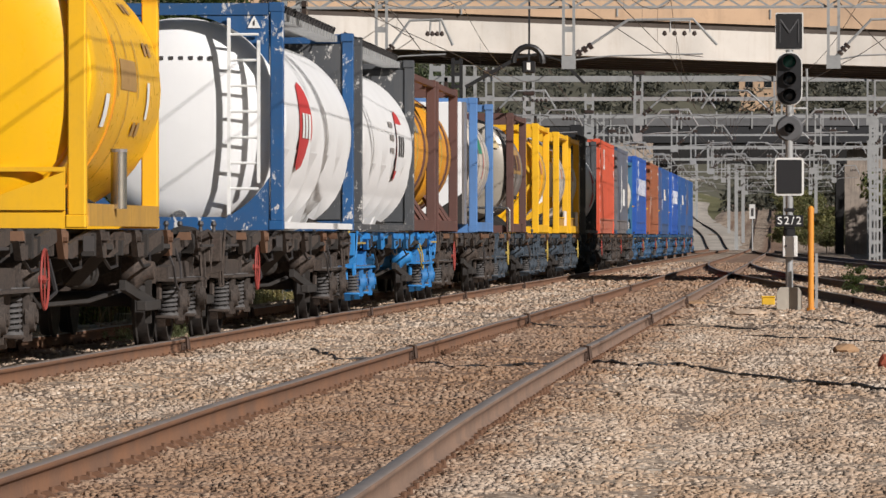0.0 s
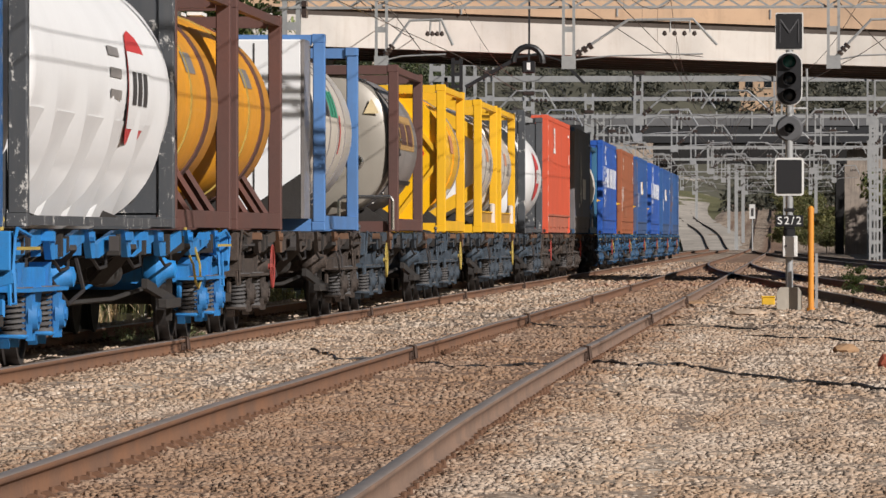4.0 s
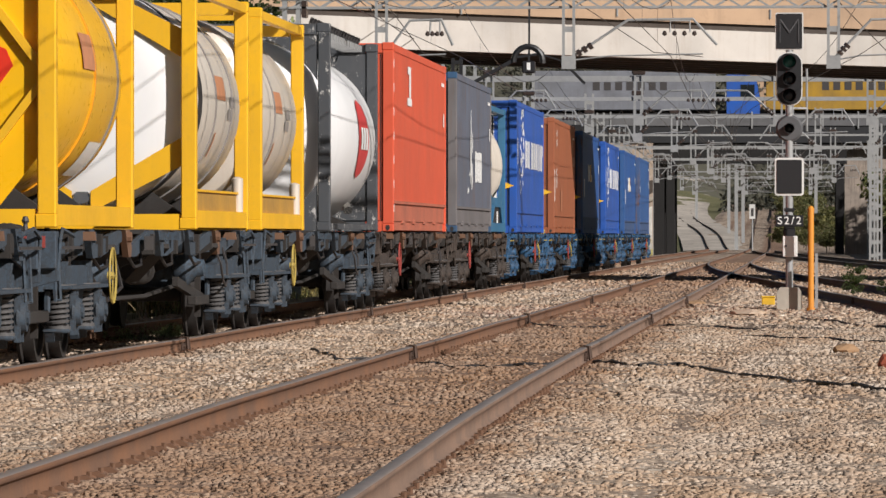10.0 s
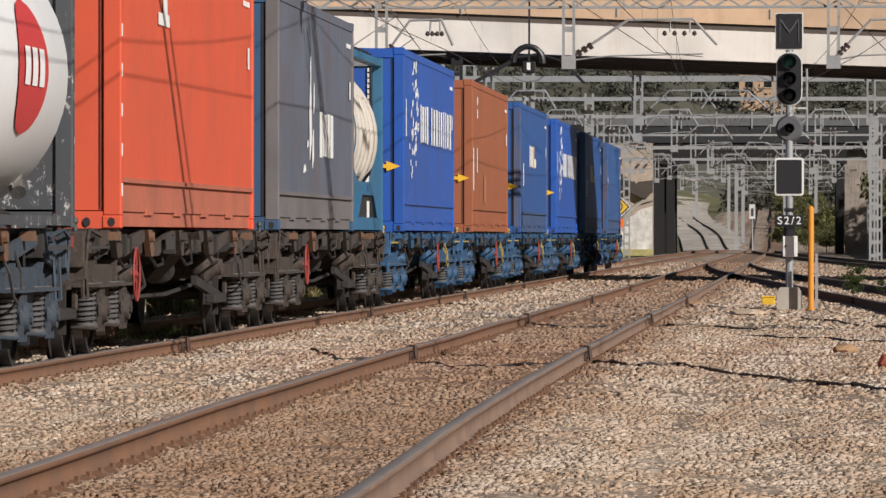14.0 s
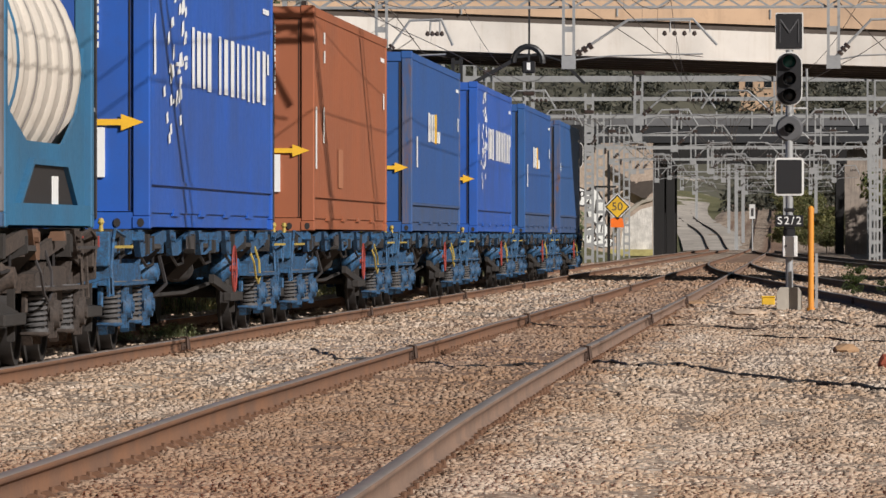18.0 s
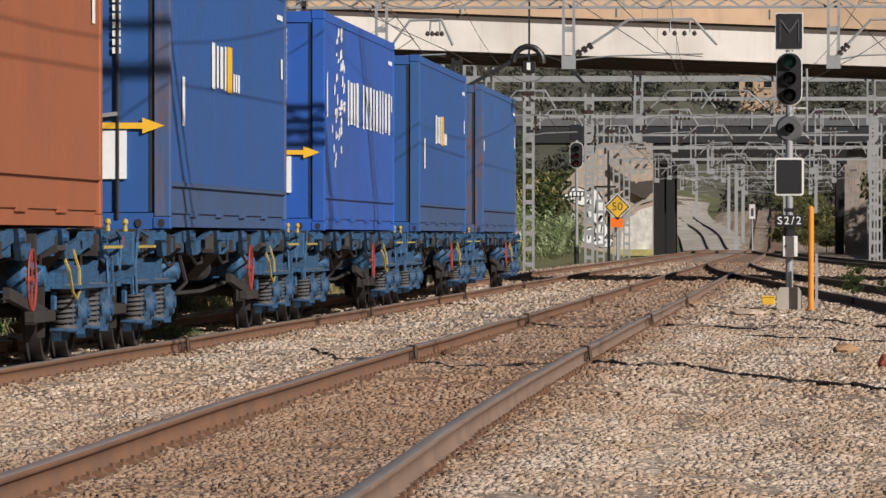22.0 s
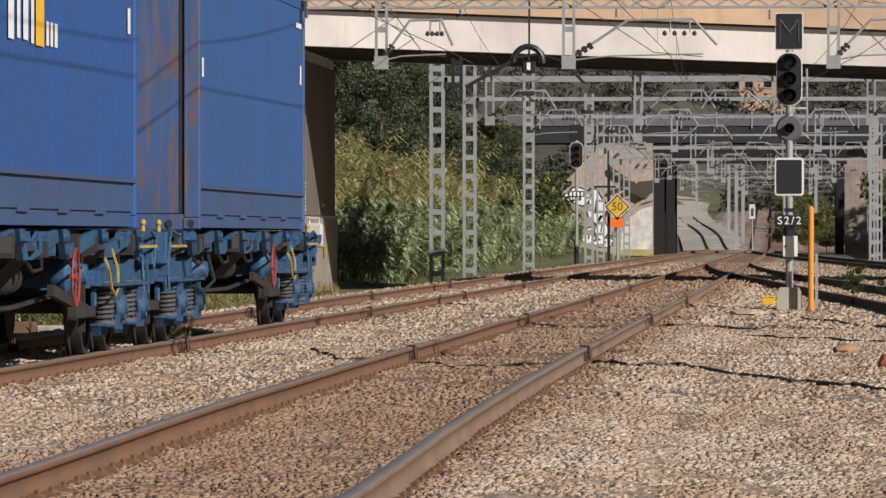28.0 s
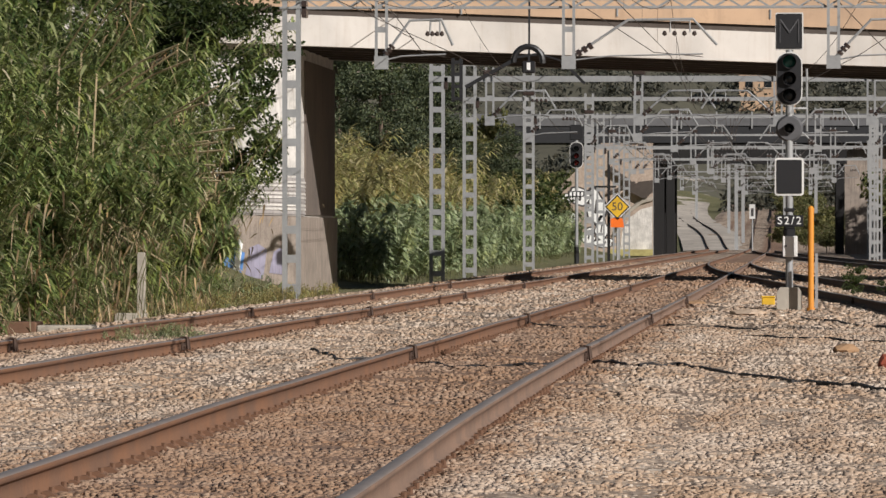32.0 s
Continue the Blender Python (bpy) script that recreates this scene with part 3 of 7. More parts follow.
def track(name, label, path, y0, y1, top, joints, clips=(0, 0)):
    t = thing(name, label, "railway track", kind="structure")
    if clips[1] > clips[0]:
        y = clips[0]
        while y < clips[1]:
            part("sleeper", SLEEPER, None, t, at=Matrix.Translation((along(path, y), y, random.uniform(-0.055, -0.03))) @ Matrix.Rotation(random.gauss(0, 0.006), 4, "Z"))
            y += 0.6
    for side in (-1, 1):
        # siding and crossover webs are coloured dark for the side turned from the sun
        r = part("rail", rail_mesh(path, side, y0, y1, top, M_RUST_PALE if side > 0 and path is MAIN_PATH else M_CLIP if path in (SIDE_PATH, EAST_PATH) else M_RUST), None, t, "rusty steel rail with a worn running surface")
        y = clips[0]
        while y < clips[1]:
            part("rail_clip", CLIP, None, r, at=Matrix.Translation((along(path, y) + side * GAUGE / 2, y + random.gauss(0, 0.012), random.gauss(0, 0.004))))
            y += 0.6
        for y in joints[side]:
            part("fishplate", FISH, None, r, at=Matrix.Translation((along(path, y) + side * GAUGE / 2, y, 0)))
    return t


track("main_track", "rusty jointed railway track on tan ballast", MAIN_PATH, -30, 800, M_RAILTOP_DULL, {-1: [61, 86.2, 112, 137], 1: [60.7, 85.7, 111]}, (20, 100))
track("goods_track", "rusty railway track under the goods train, climbing far off", TRAIN_PATH, -30, 960, M_RAILTOP_DULL, {-1: [65, 93, 119, 145], 1: [66, 94, 120, 145]}, (44, 110))
track("siding_track", "diverging rusty railway track joining the main track", SIDE_PATH, 60, 262, M_RAILTOP_DULL, {-1: [112], 1: [118]})
track("crossover_track", "rusty crossover track far down the line, darkened for shade", EAST_PATH, 200, 470, M_RAILTOP_DULL, {-1: [], 1: []})


# ---- ballast: loose stones over the near ground, uncountable ----
def stones(name, rng, count, area, size, keep, label):
    """Irregular six-sided stones strewn over a strip of the plan; area gives y, x0, x1."""
    pos = area(rng, count)
    pos = pos[keep(pos)]
    n = len(pos)
    cube = np.array([(x, y, z) for x in (-1, 1) for y in (-1, 1) for z in (-1, 1)], dtype=np.float64) * 0.62
    v = cube[None] + rng.normal(0, 0.17, (n, 8, 3))
    v *= rng.uniform(0.65, 1.35, (n, 1, 3)) * np.array([1.0, 1.0, 0.60])
    v *= (rng.uniform(size[0], size[1], (n, 1, 1)) * 0.5)
    a = rng.uniform(0, 6.283, n)
    b = rng.normal(0, 0.20, n)
    ca, sa, cb, sb = np.cos(a)[:, None], np.sin(a)[:, None], np.cos(b)[:, None], np.sin(b)[:, None]
    x, y, z = v[..., 0], v[..., 1], v[..., 2]
    y, z = y * cb - z * sb, y * sb + z * cb
    x, y = x * ca - y * sa, x * sa + y * ca
    zz = np.array([ground_z(p, q) for p, q in pos]) + rng.uniform(-0.018, 0.002, n) * np.clip(size[1] / 0.06, 0.8, 1.6)
    v = np.stack([x + pos[:, :1], y + pos[:, 1:2], z + zz[:, None]], -1).reshape(-1, 3)
    f = np.array([(0, 1, 3, 2), (4, 6, 7, 5), (0, 4, 5, 1), (2, 3, 7, 6), (1, 5, 7, 3)])
    f = (f[None] + (np.arange(n) * 8)[:, None, None]).reshape(-1, 4)
    dm = np.array([min(abs(abs(p - along(MAIN_PATH, q)) - GAUGE / 2), 9) for p, q in pos])
    rusty = (dm + rng.normal(0, 0.2, n)) < 0.42
    inner = np.array([abs(p - along(MAIN_PATH, q)) < GAUGE / 2 for p, q in pos]) & (rng.uniform(0, 1, n) < 0.6)
    # far stones all turn brown, their own tone plus painted bridge shade
    inner |= pos[:, 1] > 148
    me = quick_mesh(name, v, f, [M_STONE, M_STONE_RUST], np.repeat((rusty | inner).astype(int), 5))
    return single(name, me, None, label, "ballast", kind="stuff")


def off_rails(p):
    m = np.array([along(MAIN_PATH, q) for q in p[:, 1]])
    ok = (p[:, 0] > -11.7) & (p[:, 0] < 14)
    for c in (m - GAUGE / 2, m + GAUGE / 2, TRAIN_X - GAUGE / 2, TRAIN_X + GAUGE / 2):
        ok &= np.abs(p[:, 0] - c) > 0.085
    return ok


def strip(y0, y1, xa, xb):
    def area(rng, n):
        y = np.sqrt(rng.uniform(y0 * y0, y1 * y1, n))
        return np.stack([rng.uniform(xa, xb, n) * y, y], 1)
    return area


RNG = np.random.default_rng(4)
stones("ballast_stones", RNG, 120000, strip(28.5, 46, -0.135, 0.016), (0.016, 0.052), off_rails, "loose tan and grey crushed stone between the rails")
stones("ballast_stones", RNG, 95000, strip(46, 84, -0.135, 0.016), (0.026, 0.072), off_rails, "loose tan crushed stone between the tracks")
stones("ballast_stones", RNG, 52000, strip(84, 150, -0.122, 0.020), (0.06, 0.11), off_rails, "pale crushed stone along the far tracks")
stones("ballast_stones", RNG, 26000, strip(150, 290, -0.070, 0.016), (0.08, 0.16), off_rails, "dusty brown stone round the far points, darkened for bridge shade")

# ---- cables, blocks and oddments on the ballast ----
def lie(pts, up=0.02):
    out = []
    for i in range(len(pts) - 1):
        (x0, y0), (x1, y1) = pts[i], pts[i + 1]
        for k in range(6):
            t = k / 6
            x, y = x0 + (x1 - x0) * t, y0 + (y1 - y0) * t
            out.append((x + 0.03 * noise.noise((x * 3, y, 0)), y + 0.7 * noise.noise((x * 4, y, 7)), ground_z(x, y) + up - 0.008 + 0.022 * noise.noise((x * 6, y * 3, 1))))
    return out


for pts, r, lab in (([(-2.16, 60.8), (-1.9, 59.5), (-1.6, 58.2), (-1.25, 59.2), (-0.9, 58.2), (-0.25, 55.2), (0.14, 52.6), (0.64, 50.6), (1.2, 49)], 0.018, "thick black bonding cable snaking over the ballast"),
                    ([(-3.9, 86.2), (-3.3, 85.2), (-2.7, 85.6), (-2.25, 85.8), (-2.0, 84.5), (-1.6, 83.5), (-1.1, 84), (-0.5, 83)], 0.016, "black bonding cable lying across the track"),
                    ([(-3.86, 60.6), (-3.4, 59.6), (-2.8, 60.0), (-2.25, 60.6)], 0.015, "black bonding cable lying across the track"),
                    ([(-5.5, 68.0), (-5.0, 64.0), (-4.7, 61.5), (-4.05, 61)], 0.015, "short black cable end lying on the ballast"),
                    ([(-0.1, 95), (0.4, 90.5), (0.9, 86), (1.4, 83)], 0.020, "black cable lying beside the signal post"),
                    ([(-0.9, 78), (-0.1, 76.5), (0.6, 74.5), (1.1, 73)], 0.015, "thin black cable half buried in the ballast")):
    single("cable", Geo().tube(lie(pts), r, 6), M_CABLE, lab, "cable", "cables on the ballast")


def boulder(x, y, w, h, mat, lab, name="boulder"):
    bm = bmesh.new()
    bmesh.ops.create_icosphere(bm, subdivisions=2, radius=1)
    for v in bm.verts:
        k = 1 + 0.28 * noise.noise(v.co * 1.7 + Vector((x, y, 0)))
        v.co = Vector((v.co.x * w / 2 * k, v.co.y * w * 0.6 * k, v.co.z * h * 0.6 * k))
    me = bpy.data.meshes.new(name)
    bm.to_mesh(me)
    bm.free()
    me.materials.append(mat)
    single(name, me, None, lab, "stone", at=pose(x, y, ground_z(x, y) + h * 0.25))


M_OCHRE = plain("ochre_stone", (0.36, 0.22, 0.12), 0.9, 0, 0.3)
M_BRICK = plain("red_brick_lump", (0.30, 0.075, 0.04), 0.9, 0, 0.3)
boulder(0.42, 67.5, 0.30, 0.13, M_OCHRE, "rounded ochre stone half sunk in the ballast")
boulder(0.75, 58.6, 0.20, 0.17, M_BRICK, "broken red brick lump on the ballast", "brick_lump")
boulder(-2.05, 112, 0.45, 0.08, M_OCHRE, "low sandy mound beside the rail", "sand_mound")
boulder(-0.95, 98, 0.6, 0.12, M_STONE_RUST, "heap of dusty ballast beside the signal base", "ballast_heap")
boulder(-1.6, 84, 0.45, 0.06, M_STONE_RUST, "low sandy mound with dry weeds", "sand_mound")

g = Geo().box(-0.12, 0.12, -0.10, 0.10, 0, 0.14, 0.015)
yb = thing("junction_box", "small yellow cable junction box on the ballast", "box", at=pose(-0.72, 112, ground_z(-0.72, 112)))
part("body", g, M_YELLOW_S, yb)
part("lid", Geo().box(-0.13, 0.13, -0.11, 0.11, 0.14, 0.17, 0.01), M_YELLOW_S, yb)
part("foot", Geo().box(-0.05, 0.05, -0.05, 0.05, -0.1, 0.0), M_CLIP, yb)


# ---- the near road bridge, skewed over the tracks ----
SKEW = 0.45
FALL = 0.025


def sk(x, dy=0.0):
    return 158 + SKEW * (x + 13.0) + dy


def skew_slab(g, x0, x1, d0, d1, z0, z1, n=1):
    for i in range(n):
        a, b = x0 + (x1 - x0) * i / n, x0 + (x1 - x0) * (i + 1) / n
        vs = [(x, sk(x, d), z - FALL * (x + 13.0)) for x, d in ((a, d0), (b, d0), (b, d1), (a, d1)) for z in (z0, z1)]
        g.add(vs, [(0, 2, 4, 6), (1, 7, 5, 3), (0, 1, 3, 2), (2, 3, 5, 4), (4, 5, 7, 6), (6, 7, 1, 0)])
    return g


bridge = thing("road_bridge", "white concrete road bridge with an ochre parapet over the tracks", "bridge")
part("edge_beam", skew_slab(Geo(), -34, 14, 0, 0.6, 6.0, 6.80), M_BRIDGE, bridge, "white painted edge beam, stained at its foot")
part("deck", skew_slab(Geo(), -34, 14, 0.6, 13.2, 6.06, 6.76), M_SOFFIT, bridge, "deck underside, coloured dark for its shade")
part("edge_beam", skew_slab(Geo(), -34, 14, 13.2, 13.8, 6.0, 6.80), M_BRIDGE, bridge)
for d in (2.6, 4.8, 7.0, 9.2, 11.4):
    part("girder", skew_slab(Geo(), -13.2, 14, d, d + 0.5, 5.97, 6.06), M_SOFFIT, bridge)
# the soffit colour paints the recess's shade as a dark line
part("ledge", skew_slab(Geo(), -34, 14, 0.12, 0.9, 6.80, 6.98), M_SOFFIT, bridge, "recess under the parapet, its shade put into the colour")
part("parapet", skew_slab(Geo(), -34, 14, 0.0, 0.3, 6.98, 7.9), M_PARAPET, bridge, "ochre parapet wall")
part("parapet", skew_slab(Geo(), -34, 14, 13.4, 13.7, 6.80, 7.9), M_PARAPET, bridge)
for i in range(12):
    x = -33 + i * 4
    part("drain_pipe", Geo().cyl((x, sk(x, -0.02), 6.86), (x, sk(x, -0.02), 7.1), 0.03, n=6), M_GALV_DARK, bridge)
abut = thing("bridge_abutment", "white concrete abutment with faded paint and a stained foot", "bridge abutment")
part("wall", skew_slab(Geo(), -19, -13.2, 0.6, 13.2, -0.6, 5.99), M_ABUT, abut, "white painted wall, streaked and flaking")
# thin dark sheet paints the deck's shade, with dirt streaks, on the wall
part("inner_wall", skew_slab(Geo(), -13.197, -13.15, 3.2, 13.1, 1.65, 5.70), M_SHADE_STAIN, abut, "thin sheet coloured dark for stains and the deck's shade")
part("render_band", skew_slab(Geo(), -18.9, -13.16, 0.5, 3.0, 1.62, 2.6), M_GREY_RENDER, abut, "grey patch of bared blockwork")
for q in range(9):
    part("block_course", skew_slab(Geo(), -18.9, -13.14, 0.47, 3.02, 1.66 + q * 0.10, 1.71 + q * 0.10), M_ABUT if q % 3 else M_GREY_RENDER, abut)
part("plinth", skew_slab(Geo(), -19.2, -13.1, 0.4, 13.3, -0.6, 1.6), M_FOOT, abut, "brown streaked rendered foot")
M_BLUE_DAUB = plain("blue_wall_daub", (0.10, 0.24, 0.55), 0.8, 0, 0.4, 6)
M_LILAC_DAUB = paint("lilac_wall_daub", (0.34, 0.32, 0.42), (0.15, 0.12, 0.12), 0.7, 0.9, 0, 0.95, 2.5)
M_TERRA_DAUB = plain("terracotta_wall_daub", (0.42, 0.22, 0.13), 0.9, 0, 0.4, 3)
for x0, x1, z0, z1, m, lab in ((-15.2, -14.45, -0.1, 0.82, M_BLUE_DAUB, "blue daub on the wall"), (-14.45, -13.9, 0.0, 0.9, M_LILAC_DAUB, "faded lilac daub on the wall"), (-15.6, -14.9, 0.35, 1.1, M_TERRA_DAUB, "terracotta daub on the wall"), (-14.75, -14.5, 0.1, 1.05, M_TEXT_WHITE, "white streak on the wall"), (-13.85, -13.4, 0.1, 0.8, M_LILAC_DAUB, "faded lilac daub on the wall"), (-18.4, -16.6, -0.1, 0.8, M_BLUE_DAUB, "blue daub on the wall")):
    k = 0.39 - 0.004 * (1 + int(m is M_TERRA_DAUB) + 2 * int(m is M_TEXT_WHITE))
    part("painted_patch", Geo().add([(x, sk(x, k), z) for x, z in ((x0, z0 + 0.05), (x1 - 0.1, z0), (x1, z1 - 0.15), (x0 + (x1 - x0) * 0.6, z1), (x0 + 0.12, z1 - 0.1))], [(0, 1, 2, 3, 4)]), m, abut, lab)
right = thing("bridge_abutment", "concrete abutment closing the bridge beyond the tracks", "bridge abutment")
part("wall", skew_slab(Geo(), 9.5, 14, 0.6, 13.2, -0.6, 5.99), M_WALL, right)

# ---- the far road bridge with its cream wing wall ----
FY = 436
far = thing("far_bridge", "far dark steel bridge carrying a road over the tracks", "bridge")
part("deck", Geo().box(-200, 430, FY, FY + 10, 7.7, 8.9), M_FASCIA, far)
part("cross_girder", Geo().box(-10.7, 2.75, FY + 0.15, FY + 0.5, 6.2, 7.7), M_PILLAR, far)
for i in range(10):
    part("girder", Geo().box(-11 + i * 1.5, -10.75 + i * 1.5, FY + 0.2, FY + 9.8, 6.3, 7.7), M_PILLAR, far)
part("crash_barrier", Geo().box(-200, 430, FY - 0.1, FY + 0.15, 8.9, 9.75), M_BARRIER, far, "dull grey crash barrier")
part("crash_barrier", Geo().box(-200, 430, FY + 9.85, FY + 10.1, 8.9, 9.75), M_BARRIER, far)
for i in range(40):
    part("post", Geo().box(-59 + i * 2.5, -58.9 + i * 2.5, FY - 0.16, FY - 0.1, 8.7, 9.9), M_GALV, far)
for x0, x1 in ((-10.92, -10.16), (-10.04, -9.44), (1.94, 2.56)):
    for d in (0.4, 4.6, 8.8):
        part("pillar", Geo().box(x0, x1, FY + d, FY + d + 0.8, -0.6, 7.7, 0.03), M_PILLAR, far, "black steel pillar")
part("wing_wall", Geo().prism([(-10.96, -0.6), (-10.96, 7.69), (-14.6, 7.69), (-16.2, 5.9), (-18.0, 4.2), (-20.5, 2.7), (-22.5, -0.6)], "y", FY + 0.03, FY + 0.6), M_WING, far, "cream concrete wing wall scrawled with paint, sloping down to the bank")
part("wing_wall", Geo().box(2.6, 20, FY + 1.5, FY + 2.1, -0.6, 7.7), M_FOOT, far, "brown streaked wing wall beyond the tracks")
# dark block modelled in place of a shadow beside the pillar
part("beam_seat", Geo().prism([(-12.9, 4.35), (-11.9, 4.95), (-10.96, 5.05), (-10.96, 4.2), (-11.6, 3.75)], "y", FY - 0.5, FY + 0.02), M_SOFFIT, far, "dark block shaped for the shadow on the wing wall")
part("brace", Geo().beam((-14.0, FY - 0.25, 5.9), (-11.3, FY - 0.25, 3.9), 0.2, 0.36), M_SOFFIT, far, "dark raking strut")
part("brace", Geo().beam((-14.0, FY - 0.25, 4.2), (-12.2, FY - 0.25, 4.9), 0.15, 0.2), M_SOFFIT, far)
part("arch_rib", Geo().tube([(-10.96, FY - 0.1, 3.75), (-11.8, FY - 0.1, 3.5), (-12.6, FY - 0.1, 2.9), (-13.2, FY - 0.1, 2.1), (-13.6, FY - 0.1, 1.2)], 0.16, 6), M_CONC, far, "grey concrete rib")
part("lime_wash", Geo().prism([(-13.3, 0.15), (-11.0, 0.15), (-11.0, 3.2), (-11.8, 3.0), (-12.6, 2.4), (-13.1, 1.5)], "y", FY + 0.018, FY + 0.03), M_ABUT, far, "patch of flaking white wash")
part("kerb", Geo().box(-14.0, -10.96, FY - 0.6, FY + 0.02, -0.3, 0.16), M_PALE_DAUB, far, "kerb daubed pale yellow")
# wild paint on the wing wall: rounded white and black shapes, no letters
for i, (x, z, w, h) in enumerate(((-17.1, 3.75, 1.0, 0.8), (-16.1, 3.9, 1.3, 1.3), (-15.0, 3.2, 1.2, 2.2), (-14.6, 1.7, 0.8, 1.5), (-15.5, 1.1, 0.9, 1.0), (-14.4, 0.6, 1.3, 0.6), (-16.6, 2.4, 0.7, 0.8))):
    g1, g2 = Geo(), Geo()
    rim = [(x + w * 0.5 * math.cos(a) * (1 + 0.3 * math.sin(3 * a + i)), z + h * 0.5 * math.sin(a) * (1 + 0.2 * math.cos(2 * a + i))) for a in (k * 0.4488 for k in range(14))]
    g1.prism([(x + (p - x) * 1.22, z + (q - z) * 1.2) for p, q in rim], "y", FY + 0.018, FY + 0.03)
    g2.prism(rim, "y", FY + 0.006, FY + 0.018)
    part("paint_outline", g1, M_TEXT_DARK, far)
    part("paint_fill", g2, M_TEXT_WHITE, far)
    part("paint_stroke", Geo().prism([(x - w * 0.1, z - h * 0.2), (x + w * 0.02, z - h * 0.25), (x + w * 0.12, z + h * 0.2), (x, z + h * 0.22)], "y", FY, FY + 0.006), M_TEXT_DARK, far)
side = thing("embankment_wall", "dark retaining wall beyond the tracks", "retaining wall")
part("wall", Geo().box(6.5, 7.2, 330, FY, -0.4, 2.6), M_FASCIA, side)


# ---- overhead line: steel portals ----
def ladder_mast(parent, x, y, z0, z1, w=0.36, pitch=0.62):
    """Two channels joined by battens."""
    for s in (-1, 1):
        part("mast_leg", Geo().box(x + s * w / 2 - 0.05, x + s * w / 2 + 0.05, y - 0.08, y + 0.08, z0, z1), M_GALV, parent)
    z = z0 + 0.35
    while z < z1 - 0.1:
        part("batten", Geo().box(x - w / 2 + 0.05, x + w / 2 - 0.05, y - 0.085, y - 0.065, z, z + 0.17), M_GALV, parent)
        z += pitch


def cantilever(parent, x, y, zb, reach, simple=False):
    """A tube bracket with insulators, reaching over a track, and its steady arm."""
    s = 1 if reach > 0 else -1
    tube = Geo()
    tube.tube([(x, y - 0.1, zb + 0.05), (x + reach * 0.42, y - 0.12, zb + 0.88), (x + reach * 0.88, y - 0.12, zb + 0.90), (x + reach * 1.05, y - 0.12, zb + 0.35)], 0.031, 6)
    part("bracket_tube", tube, M_GALV, parent)
    part("steady_arm", Geo().tube([(x, y - 0.1, zb + 0.02), (x + reach * 0.3, y - 0.13, zb + 0.12), (x + reach * 0.95, y - 0.15, zb + 0.16)], 0.018, 5), M_GALV, parent)
    for q in (0.06, 0.1, 0.14):
        part("insulator", Geo().cyl((x + reach * q, y - 0.11, zb + 0.05 + 2.0 * q * 0.9), (x + reach * (q + 0.025), y - 0.11, zb + 0.1 + 2.0 * q * 0.9), 0.075, n=8), M_INSUL, parent)
    if not simple:
        hook = Geo().tube([(x + reach * 0.72, y - 0.15, zb + 0.62), (x + reach * 0.72, y - 0.15, zb + 0.86), (x + reach * 0.86, y - 0.15, zb + 0.86), (x + reach * 0.86, y - 0.15, zb + 0.62)], 0.02, 5)
        part("hanger", hook, M_GALV, parent)
        for q in (0.68, 0.75, 0.82, 0.89):
            part("insulator", Geo().lathe([(0.01, -0.06), (0.05, -0.03), (0.05, 0.0), (0.02, 0.05)], "z", (x + reach * q, y - 0.15, zb + 0.60), 8), M_INSUL, parent)
        part("guy_wire", Geo().tube([(x + reach * 0.04, y, zb + 1.3), (x + reach * 0.6, y, zb + 0.2), (x + reach * 0.95, y, zb + 0.1)], 0.012, 4), M_WIRE, parent)


def portal(y, zb, xl, xr, drops, left=True, rightm=True, deep=1.25, grp="overhead line portals", mast=0.36):
    p = thing("line_portal", "galvanised steel portal carrying the overhead line", "line portal", grp)
    if left:
        ladder_mast(p, xl, y, ground_z(xl, y) - 0.1, zb + 2.0, mast)
    if rightm:
        ladder_mast(p, xr, y, ground_z(xr, y) - 0.1, zb + 1.2)
    bh = 0.085 if y < 200 else 0.06 if y < 250 else 0.045
    for d in (-0.10, 0.30):
        if y > 150:
            part("beam", Geo().box(xl - 0.25, xr + 0.25, y + d, y + d + 0.06, zb - bh, zb + bh), M_GALV, p)
            continue
        for q in (-1, 1):
            part("chord", Geo().box(xl - 0.25, xr + 0.25, y + d, y + d + 0.06, zb + q * 0.09 - 0.022, zb + q * 0.09 + 0.022), M_GALV, p)
        lace = Geo()
        x = xl
        while x < xr:
            lace.beam((x, y + d + 0.03, zb - 0.09), (x + 0.3, y + d + 0.03, zb + 0.09), 0.02, 0.03)
            lace.beam((x + 0.3, y + d + 0.03, zb + 0.09), (x + 0.6, y + d + 0.03, zb - 0.09), 0.02, 0.03)
            x += 0.6
        tagged(part("lacing", lace, M_GALV_DARK, p), kind="stuff")
    if left:
        part("end_plate", Geo().box(xl + 0.22, xl + 0.32, y - 0.1, y + 0.36, zb - 0.3, zb + 0.05), M_INSUL, p)
    for x, reach in drops:
        for s in (-1, 1):
            part("drop_post", Geo().box(x + s * 0.11 - 0.03, x + s * 0.11 + 0.03, y - 0.16, y - 0.10, zb - deep, zb + 0.35), M_GALV, p)
        part("drop_plate", Geo().box(x - 0.15, x + 0.15, y - 0.18, y - 0.12, zb - deep - 0.16, zb - deep + 0.12), M_GALV, p)
        part("drop_batten", Geo().box(x - 0.1, x + 0.1, y - 0.15, y - 0.12, zb - deep * 0.5, zb - deep * 0.5 + 0.12), M_GALV, p)
        part("head_insulator", Geo().box(x - 0.2, x + 0.2, y - 0.2, y - 0.06, zb + 0.11, zb + 0.26, 0.03), M_INSUL, p)
        cantilever(p, x, y, zb - deep, reach)
    return p


portal(76, 6.06, -10.9, 9.5, ((-9.07, 1.4), (-5.08, 1.7)))
